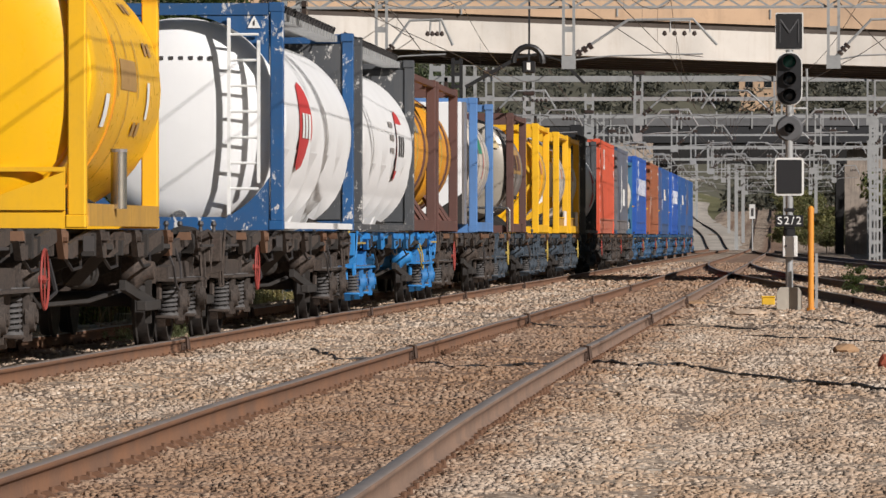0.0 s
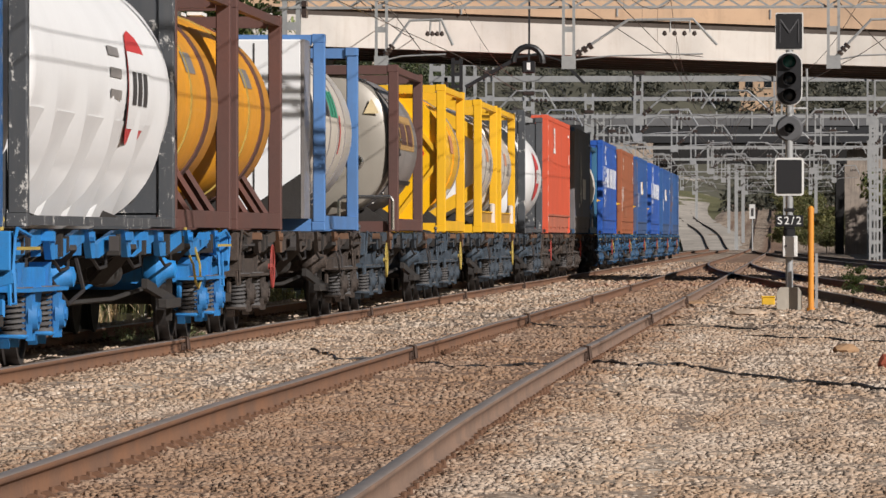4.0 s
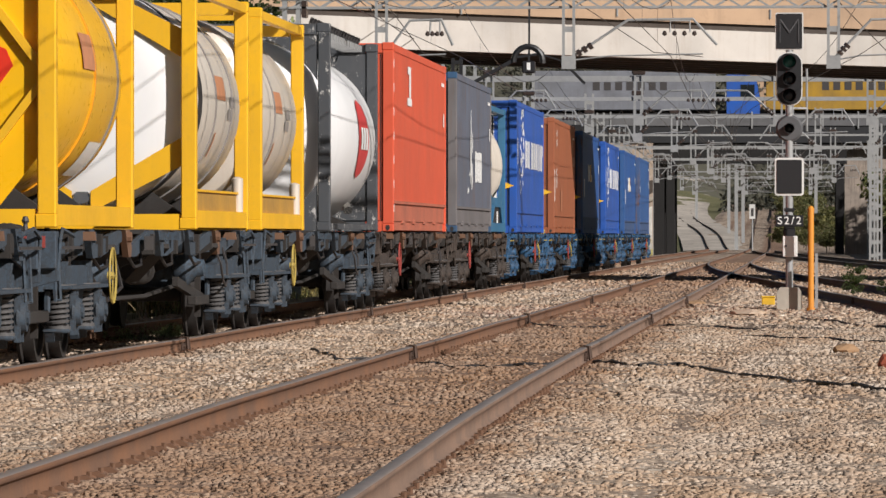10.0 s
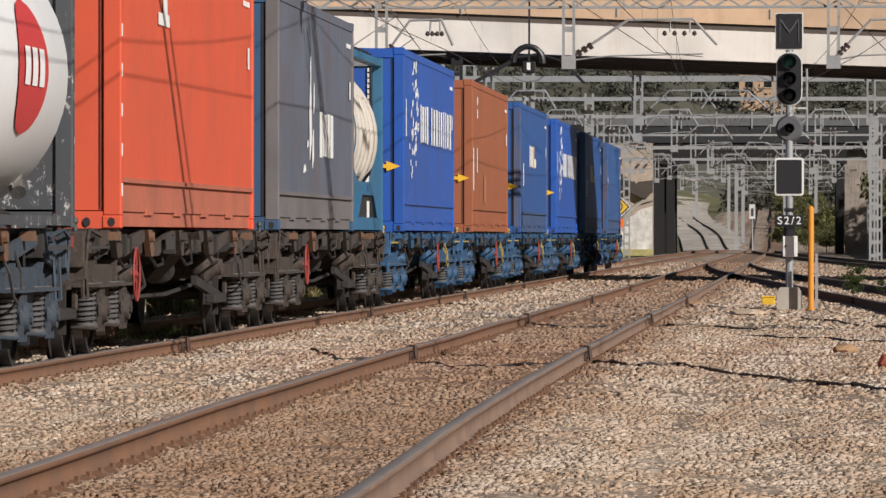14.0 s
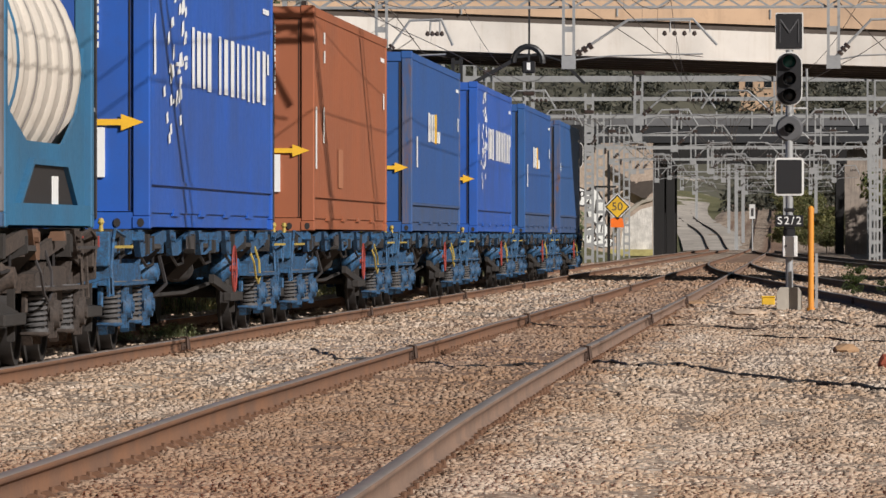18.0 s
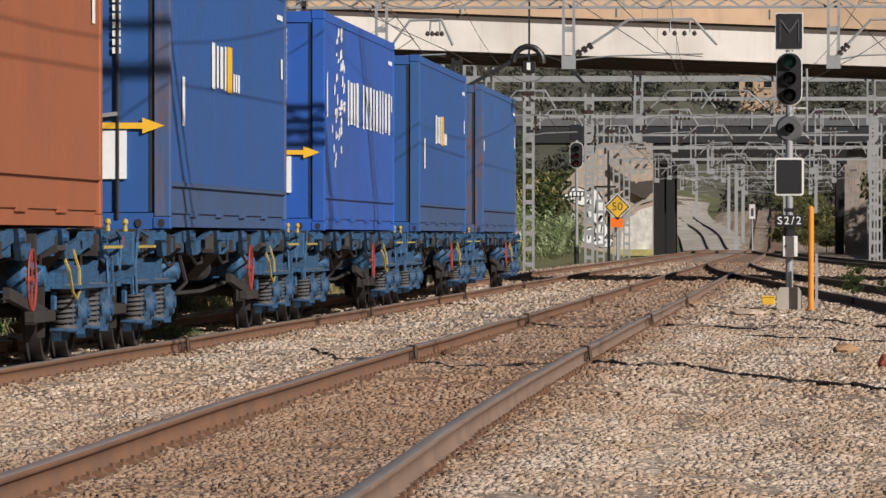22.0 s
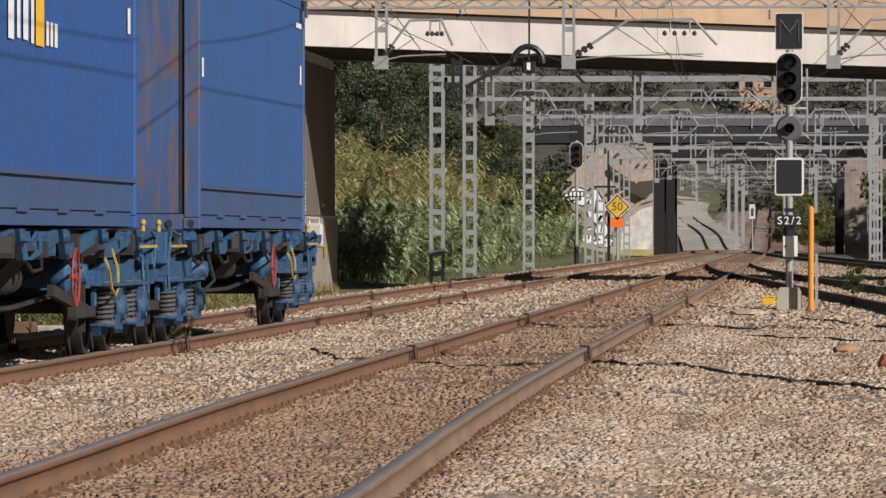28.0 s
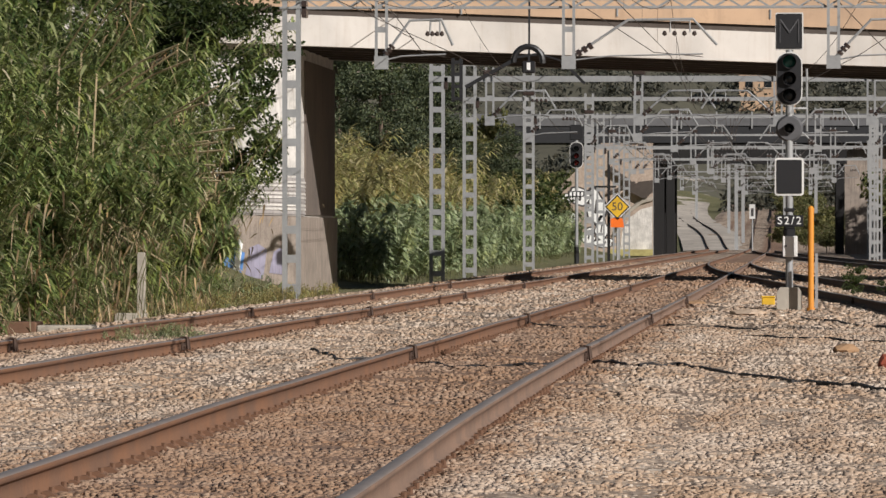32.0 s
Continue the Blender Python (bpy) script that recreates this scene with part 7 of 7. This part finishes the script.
for q in (-0.8, -0.55, -0.3, -0.05, 0.2, 0.45, 0.7):
    part("rib", Geo().lathe([(1.15, q * h - 0.12), (1.20, q * h - 0.05), (1.20, q * h + 0.05), (1.15, q * h + 0.12)], "y", (0, 0, zc), 40), M_TANK_CREAM, c, smooth=True)
part("side_gusset", Geo().prism([(-2.95, 0.05), (-2.85, 1.25), (-2.3, 0.95), (-1.2, 0.72), (1.3, 0.72), (2.3, 1.0), (2.85, 1.6), (2.95, 0.05)], "x", 1.125, 1.155), M_FRAME_TEAL, c, "broad teal saddle plate")
# no hole is cut: a black plate paints the opening's shade
part("side_opening", Geo().prism([(-2.1, 0.07), (-1.0, 0.52), (1.2, 0.52), (2.2, 0.07)], "x", 1.156, 1.166), M_CABLE, c, "black plate painting the dark inside of a saddle opening")
for p, q in (((-2.2, 0.07), (-1.05, 0.55)), ((-1.05, 0.55), (1.25, 0.55)), ((1.25, 0.55), (2.3, 0.07))):
    part("opening_rim", Geo().beam((1.17, *p), (1.17, *q), 0.07, 0.05), M_FRAME_TEAL, c)
# white plate paints the sunlit spot seen through the opening
part("drip_tray", Geo().box(1.166, 1.174, 0.4, 0.8, 0.18, 0.44), M_TEXT_WHITE, c)


def silo(lab, u0, u1, frame_mat, dark_mat, emblem=M_TEXT_RED, H=2.75, R=1.265, ladder=False, ym=0.0, pleats=5, pale=False):
    """A white bulk tank with hopper outlets, framed at its ends."""
    c, h, zc, tl = tank_unit(lab, u0, u1, frame_mat, M_TANK_WHITE, R=R, H=H, style="gusset", top_rail=False, walkway=True, ladder=ladder, dome=0.30, panel=dark_mat, low=0.05, name="silo_container", W=1.275, pleats=pleats, inset=0.06, side_rail=M_TANK_WHITE if ladder else M_FRAME_DARK)
    part("emblem", on_ellipse(R, zc, ym, 0.95, 26, -1.0, 1.0, 20, 0.012), emblem, c, "red oval emblem")
    if pale:
        part("emblem_field", on_ellipse(R, zc, ym, 0.93, 26, -0.66, 0.60, 14, 0.018), M_TANK_WHITE, c, "white field across the oval")
        part("emblem_rim", on_ellipse(R, zc, ym, 0.98, 26, -0.66, 0.60, 14, 0.008), M_TEXT_DARK, c)
    for i in range(3):
        part("emblem_bar", on_tank(R, zc, ym - 0.62 + i * 0.46, ym - 0.30 + i * 0.46, -7, 7, lift=0.024), M_TEXT_DARK if pale else M_TEXT_WHITE, c)
    n = pleats
    for i in range(n):
        y0, y1 = -h + 0.5 + (2 * h - 1.9) * i / n, -h + 0.5 + (2 * h - 1.9) * (i + 0.78) / n
        part("hopper_panel", Geo().prism([(1.222, 1.0), (0.80, 0.06), (0.3, 0.06), (0.5, 0.6)], "y", y0, y1), M_TANK_WHITE, c)
    part("valve_pipe", Geo().cyl((0.9, h - 0.9, 0.3), (0.75, h - 0.4, 0.62), 0.07, n=8), M_CHROME, c)
    return c, h, zc, tl


c, h, zc, tl = silo("white silo tank with a red emblem in a scuffed dark frame", 155.9, 165.0, M_FRAME_DARK, M_FRAME_DARK, ym=1.75, pleats=0)
M_STRIPE = plain("red_white_warning_strip", (0.65, 0.08, 0.05), 0.6, 0, 0.1)
for i in range(8):
    part("warning_stripe", Geo().box(-0.6 + i * 0.2, -0.5 + i * 0.2, h - 0.05, h + 0.03, 2.68, 2.78), M_STRIPE if i % 2 else M_TEXT_WHITE, c)
c, h, zc, tl = silo("white silo tank with a faint emblem in a dark grey frame", 241.2, 252.9, M_FRAME_DARK, M_FRAME_DARK, ym=2.55, pale=True)
for i in range(3):
    part("emblem_bar", on_tank(1.265, zc, 0.2, 1.1, 12 - i * 9, 16 - i * 9, lift=0.010), M_TANK_GREY, c)
c, h, zc, tl = silo("white silo tank with a red emblem in a chipped blue frame", 254.4, 266.0, M_FRAME_BLUE, M_FRAME_DARK, ladder=True, ym=-2.4)
part("warning_triangle", Geo().prism([(0.84, 2.44), (1.00, 2.44), (0.92, 2.59)], "y", -h + 0.012, -h + 0.028), M_TEXT_WHITE, c)
part("warning_bolt", Geo().prism([(0.91, 2.47), (0.93, 2.47), (0.93, 2.54), (0.91, 2.52)], "y", -h + 0.004, -h + 0.012), M_TEXT_DARK, c)
for i in range(7):
    part("number_bar", Geo().box(-0.36 + i * 0.12, -0.31 + i * 0.12, -tl + 0.052, -tl + 0.075, 2.06, 2.105), M_TEXT_DARK, c)

# yellow-framed tanks
def yellow_side(c, h, zc, y):
    """The deep side plate, small print and stained seams of a yellow-framed tank."""
    part("side_plate", Geo().box(1.10, 1.135, -h + 0.16, h - 0.16, 0.12, 0.40), M_FRAME_OCHRE, c, "dirty ochre side plate")
    part("plate_lip", Geo().box(1.10, 1.16, -h + 0.16, h - 0.16, 0.40, 0.425), M_FRAME_YELLOW, c)
    for k, (a, b, m) in enumerate(((-1, 1.5, M_TANK_GREY), (-8, 1.3, M_TANK_GREY), (-30, 0.2, M_LABEL_RED))):
        part("small_print", on_tank(1.16, zc, y + b, y + b + (0.55 if k < 2 else 0.12), a, a + (6 if k < 2 else 14), lift=0.008), m, c)
    for q in (-1.2, 0.9, 1.9):
        part("jacket_seam", on_tank(1.16, zc, q, q + 0.03, -60, 70, 14, 0.008), M_TANK_GREY, c)


c, h, zc, tl = tank_unit("pale cream tank in a bright yellow frame", 168.5, 174.6, M_FRAME_YELLOW, M_TANK_CREAM, style="open", bands=((-0.2, 0.04, M_TANK_GREY),), end_mat=M_TANK_CREAM)
yellow_side(c, h, zc, -0.5)
part("label", on_tank(1.16, zc, -0.5, 0.5, 2, 15), M_LABEL_RED, c)
part("canister", Geo().lathe([(0.02, 0.2), (0.065, 0.2), (0.065, 0.58), (0.02, 0.60)], "z", (1.14, h - 0.5, 0), 12), M_TANK_CREAM, c, smooth=True)
c, h, zc, tl = tank_unit("pale cream tank with white end in a bright yellow frame", 176.2, 182.3, M_FRAME_YELLOW, M_TANK_CREAM, style="open", bands=((-0.1, 0.04, M_TANK_GREY), (0.5, 0.04, M_TANK_GREY)), end_mat=M_TANK_WHITE, inset=0.16)
yellow_side(c, h, zc, -0.2)
part("label", on_tank(1.16, zc, -0.2, 0.8, 2, 15), M_LABEL_RED, c)
part("canister", Geo().lathe([(0.02, 0.2), (0.065, 0.2), (0.065, 0.58), (0.02, 0.60)], "z", (1.14, h - 0.6, 0), 12), M_TANK_CREAM, c, smooth=True)
for s in (-1, 1):
    for v in (-1, 1):
        on_end(c, zc, -tl - 0.02, [(s * 1.05, v * 0.42), (s * 1.05, v * 0.72), (s * 0.1, v * 1.20), (s * 0.1, v * 0.98)], M_FRAME_YELLOW, "end_stripe", "yellow corner plate")
part("insulation_gap", Geo().lathe([(1.15, -tl + 0.56), (1.18, -tl + 0.56), (1.18, -tl + 0.95), (1.15, -tl + 0.95)], "y", (0, 0, zc), 48), M_CABLE, c, smooth=True)
c, h, zc, tl = tank_unit("yellow tank with a red end lozenge in a yellow frame", 188.2, 194.3, M_FRAME_YELLOW, M_TANK_YELLOW, style="brace", bands=((0.1, 0.04, M_TANK_ORANGE), (0.7, 0.04, M_TANK_GREY)), inset=0.19)
part("label", on_tank(1.16, zc, -0.6, 0.4, 2, 18, lift=0.012), M_LABEL_RED, c)
on_end(c, zc, -h + 0.128, [(-0.6, 0.38), (-0.6, -0.36), (0.40, -0.31), (0.72, -0.16), (0.84, 0.0), (0.78, 0.14), (0.40, 0.30)], M_LOZENGE, "lozenge", "red lozenge on the tank end")
part("end_plate", Geo().prism([(-1.05, 0.16), (0.70, 0.16), (1.05, 0.60), (1.05, 2.0), (0.70, 2.44), (-1.05, 2.44)], "y", -h + 0.13, -h + 0.16), M_TANK_YELLOW, c, "flat yellow end plate")
part("label", on_tank(1.16, zc, 1.2, 2.2, -50, -30), M_TEXT_WHITE, c)

# steel tank in a brown frame
c, h, zc, tl = tank_unit("dull steel tank with grey jacket in a brown frame", 200.7, 206.8, M_FRAME_BROWN, M_TANK_GREY, style="open", bands=((-0.62, 0.06, M_CABLE),), end_mat=M_TANK_STEEL, top_rail=True, dome=0.42, inset=0.02)
part("label", on_tank(1.16, zc, -2.0, 1.7, -4, 24), M_LABEL_OCHRE, c)
for k in range(12):
    part("jacket_stud", Geo().cyl((1.17 * math.cos(radians(-52 + k * 11)), -0.62 * h, zc + 1.17 * math.sin(radians(-52 + k * 11))), (1.20 * math.cos(radians(-52 + k * 11)), -0.62 * h, zc + 1.20 * math.sin(radians(-52 + k * 11))), 0.025, n=6), M_CHROME, c)
part("label_field", on_tank(1.16, zc, -1.5, -0.3, 0, 17, lift=0.012), M_FRAME_BROWN, c)
part("label_field", on_tank(1.16, zc, 0.1, 1.2, 0, 17, lift=0.012), M_FRAME_BROWN, c)
on_end(c, zc, -tl - 0.02, [(0.68, 0.46), (0.92, 0.46), (0.80, 0.70)], M_CREAM_MARK, "warning_triangle")
on_end(c, zc, -tl - 0.02, [(0.05, -0.36), (0.22, -0.54), (0.40, -0.32), (0.23, -0.15)], M_TEXT_WHITE, "warning_triangle")
part("inspection_ring", Geo().tube([(0.56 + 0.10 * math.cos(a), -tl - 0.05, zc - 0.30 + 0.10 * math.sin(a)) for a in (k * 0.4488 for k in range(15))], 0.025, 6), M_CHROME, c)
part("guard_rail", Geo().tube([(0.30, -h - 0.10, 0.03), (0.30, -h - 0.10, 0.48), (0.36, -h - 0.10, 0.54), (1.10, -h - 0.10, 0.54), (1.14, -h - 0.10, 0.48), (1.14, -h - 0.10, 0.03)], 0.03, 6), M_CHROME, c)
part("jacket_seam", on_tank(1.17, zc, -h + 0.7, h - 0.4, -32, -28, lift=0.012), M_CABLE, c)

# white-ended tank in a light blue frame
c, h, zc, tl = tank_unit("cream tank with flat white end in a light blue frame", 215.3, 221.4, M_FRAME_SKY, M_TANK_CREAM, style="open", bands=((-0.45, 0.03, M_TANK_GREY), (0.0, 0.03, M_TANK_GREY), (0.4, 0.03, M_TANK_GREY)), top_rail=False)
part("end_box", Geo().box(-1.15, 0.98, -h - 0.9, -h + 0.12, 0.16, 2.5, 0.02), M_TANK_WHITE, c, "flat white insulated end box")
part("end_box_side", Geo().box(0.98, 1.02, -h - 0.9, -h + 0.12, 0.16, 2.5), M_TANK_GREY, c)
part("end_skirt", Geo().prism([(0.98, 0.16), (0.98, 0.75), (0.1, 0.16)], "y", -h - 0.93, -h - 0.905), M_GRIME, c)
for i in range(2):
    part("emblem_bar", Geo().box(-0.75 + i * 0.32, -0.5 + i * 0.32, -h - 0.915, -h - 0.9, 1.85, 2.1), M_TEXT_GREEN, c)
part("seam", Geo().box(0.35, 0.37, -h - 0.908, -h - 0.9, 0.3, 2.45), M_CABLE, c)
bars_y = -2.2
for i, m in enumerate((M_TEXT_DARK, M_TEXT_DARK, M_TEXT_GREEN, M_TEXT_GREEN, M_TEXT_GREEN)):
    part("emblem_bar", on_tank(1.16, zc, bars_y + i * 0.48, bars_y + i * 0.48 + 0.36, 8, 27, lift=0.01), m, c)
part("label", on_tank(1.16, zc, 0.3, 0.45, -16, 10), M_TEXT_RED, c)

# orange tanks in brown frames
for u0, u1, lab in ((228.0, 233.9, "orange tank in a dark brown open frame"), (234.6, 240.6, "orange tank with a dark ring in a dark brown open frame")):
    c, h, zc, tl = tank_unit(lab, u0, u1, M_FRAME_BROWN, M_TANK_ORANGE, R=1.13, H=2.6, style="open", bands=((0.42, 0.35, M_FRAME_BROWN), (-0.2, 0.025, M_PALE_YEL)), dome=0.45, low=0.24)
    part("label", on_tank(1.13, zc, -0.8, 0.2, 14, 26), M_TANK_GREY, c)
    for q in (-0.3, 0.2, 0.6):
        part("rail_brace", Geo().beam((1.17, q * h - 0.5, 0.16), (0.75, q * h, 0.75), 0.07, 0.07), M_FRAME_BROWN, c)
    for x in (-0.1, 0.15):
        part("deck_plate", Geo().box(x, x + 0.18, h - 0.9, h - 0.3, 2.58, 2.62), M_TEXT_WHITE, c)

# the yellow tank at the head of what is seen
c, h, zc, tl = tank_unit("glossy yellow tank with side plates in a yellow frame", 279.7, 285.9, M_FRAME_YELLOW, M_TANK_YELLOW, R=1.255, style="open", top_rail=False, low=0.10, dome=0.14, bands=((-0.35, 0.03, M_TANK_ORANGE),), end_mat=M_TANK_YELLOW, inset=0.02)
part("document_tube", Geo().cyl((1.27, -0.9, 0.18), (1.27, -0.9, 0.70), 0.075, n=12), M_CHROME, c, smooth=True)
part("tube_cap", Geo().cyl((1.27, -0.9, 0.70), (1.27, -0.9, 0.73), 0.08, n=12), M_TANK_GREY, c)
part("label", on_tank(1.255, zc, -0.6, 0.7, -3, 10), M_LABEL_OCHRE, c)
for y in (-0.85, 0.8):
    part("label_frame", on_tank(1.255, zc, y, y + 0.05, -6, 20, lift=0.012), M_LABEL_OCHRE, c)
for a, y in ((34, 1.5), (14, 1.7), (-22, 0.8)):
    part("number_bar", on_tank(1.255, zc, y, y + 0.22, a, a + 6, lift=0.012), M_LABEL_OCHRE, c)
    part("number_bar", on_tank(1.255, zc, y + 0.35, y + 0.57, a, a + 6, lift=0.012), M_LABEL_OCHRE, c)
part("reflective_strip", on_tank(1.255, zc, -1.8, -1.5, -20, -6, lift=0.012), M_TEXT_WHITE, c)
part("reflective_strip", on_tank(1.255, zc, 1.6, 1.8, -14, 2, lift=0.012), M_TEXT_WHITE, c)
part("jacket_seam", on_tank(1.255, zc, 0.0, 0.04, -50, 70, 14, 0.010), M_LABEL_OCHRE, c)
part("side_plate", Geo().box(1.215, 1.235, -h + 0.17, h - 0.16, 0.02, 0.22), M_FRAME_OCHRE, c)
part("end_plate", Geo().prism([(-1.1, 0.16), (1.04, 0.16), (1.04, 0.50), (0.2, 0.20), (-1.1, 0.18)], "y", -h - 0.02, -h + 0.02), M_FRAME_YELLOW, c)
part("end_bar", Geo().box(-1.1, 1.04, -h - 0.02, -h + 0.03, 0.50, 0.54), M_FRAME_YELLOW, c)

# tail lamp frame on the last wagon
tl_w = MOVERS[0][0]
part("tail_platform", Geo().prism([(9.3, 1.12), (9.3, 0.9), (10.2, 0.98), (10.62, 1.06), (10.62, 1.12)], "x", -1.2, 1.2), M_WAG_BLUE, tl_w)
part("step_iron", Geo().tube([(1.22, 9.5, 0.98), (1.24, 10.4, 0.96), (1.24, 10.5, 0.80)], 0.02, 5), M_PALE_YEL, tl_w)
lampf = part("tail_lamp", Geo().box(0.98, 1.21, 10.50, 10.66, 0.96, 1.27, 0.03), M_TANK_CREAM, tl_w, "cream tail lamp box")
part("lamp_handle", Geo().tube([(1.03, 10.58, 1.26), (1.03, 10.58, 1.33), (1.16, 10.58, 1.33), (1.16, 10.58, 1.26)], 0.015, 5), M_TANK_CREAM, lampf)
part("lamp_lens", Geo().cyl((1.095, 10.66, 1.12), (1.095, 10.68, 1.12), 0.07, n=12), M_LENS_R, lampf)


# ---- lorries on the far road ----
def lorry(lab, cab_mat, box_mat, trailer):
    t = thing("lorry", lab, "lorry", "lorries on the far bridge")
    part("trailer_box", Geo().box(-trailer - 3.0, -3.0, -1.25, 1.25, 1.2, 4.0, 0.04), box_mat, t)
    part("chassis", Geo().box(-trailer - 2.6, 2.0, -0.5, 0.5, 0.8, 1.2), M_GRIME, t)
    cb = part("cab", Geo().prism([(-2.2, 0.6), (0.15, 0.6), (0.2, 1.9), (-0.1, 3.4), (-0.8, 3.8), (-2.2, 3.8)], "y", -1.22, 1.22), cab_mat, t)
    part("windscreen", Geo().prism([(0.19, 2.0), (-0.05, 3.2), (-0.03, 3.25), (0.22, 2.0)], "y", -1.1, 1.1), M_LENS_K, cb)
    part("side_window", Geo().box(-1.2, -0.2, -1.235, -1.215, 2.1, 3.0), M_LENS_K, cb)
    for x in (-0.6, -3.9, -trailer - 1.0, -trailer + 0.3):
        for s in (-1, 1):
            part("wheel", Geo().cyl((x, s * 0.95, 0.5), (x, s * 1.22, 0.5), 0.5, n=16), M_CABLE, t)
    for i in range(7):
        part("lettering_bar", Geo().box(-trailer * 0.75 - 2 + i * 0.8, -trailer * 0.75 - 1.5 + i * 0.8, -1.262, -1.25, 2.6, 3.2), M_TEXT_DARK, t)
    return t


M_LORRY_Y = paint("ochre_trailer_paint", (0.42, 0.24, 0.02), (0.15, 0.1, 0.04), 0.3, 0.6)
M_LORRY_G = paint("grey_trailer_paint", (0.20, 0.21, 0.24), (0.1, 0.09, 0.08), 0.3, 0.6)
LORRY_A = lorry("lorry with a white cab and a long ochre trailer", M_WHITE, M_LORRY_Y, 12.0)
LORRY_B = lorry("lorry with a blue cab and a long grey trailer", M_BLUE2, M_LORRY_G, 13.0)


# ---- what moves ----
def motions():
    speed, start = 9.374, 340.0
    for ob, u, z in MOVERS:
        walk(ob, [(t, pose(TRAIN_X, start - speed * t - u, z)) for t in (0, 8, 16, 24, 32)])
    for ob, x9 in ((LORRY_A, -5.6), (LORRY_B, -21.2)):
        walk(ob, [(t, pose(x9 + 17.6 * (t - 9.0), FY + 5.0, 8.9)) for t in (0, 8, 16, 24, 32)])
    # wheels roll: the first wagon's wheelsets are keyed, the others roll by the same keys
    first = {}
    for w, _, _ in MOVERS[:len(ORDER)]:
        for b in w.children:
            if not b.name.startswith("bogie"):
                continue
            for ws in b.children:
                if not ws.name.startswith("wheelset"):
                    continue
                y = round(ws.location.y, 2)
                if y not in first:
                    walk(ws, [(i * 0.0666667, pose(0, y, WHEEL_R) @ Matrix.Rotation(speed * i * 0.0666667 / WHEEL_R, 4, "X")) for i in range(481)])
                    first[y] = ws.animation_data
                else:
                    ws.rotation_mode = "QUATERNION"
                    ws.animation_data_create()
                    ws.animation_data.action = first[y].action
                    ws.animation_data.action_slot = first[y].action_slot


motions()
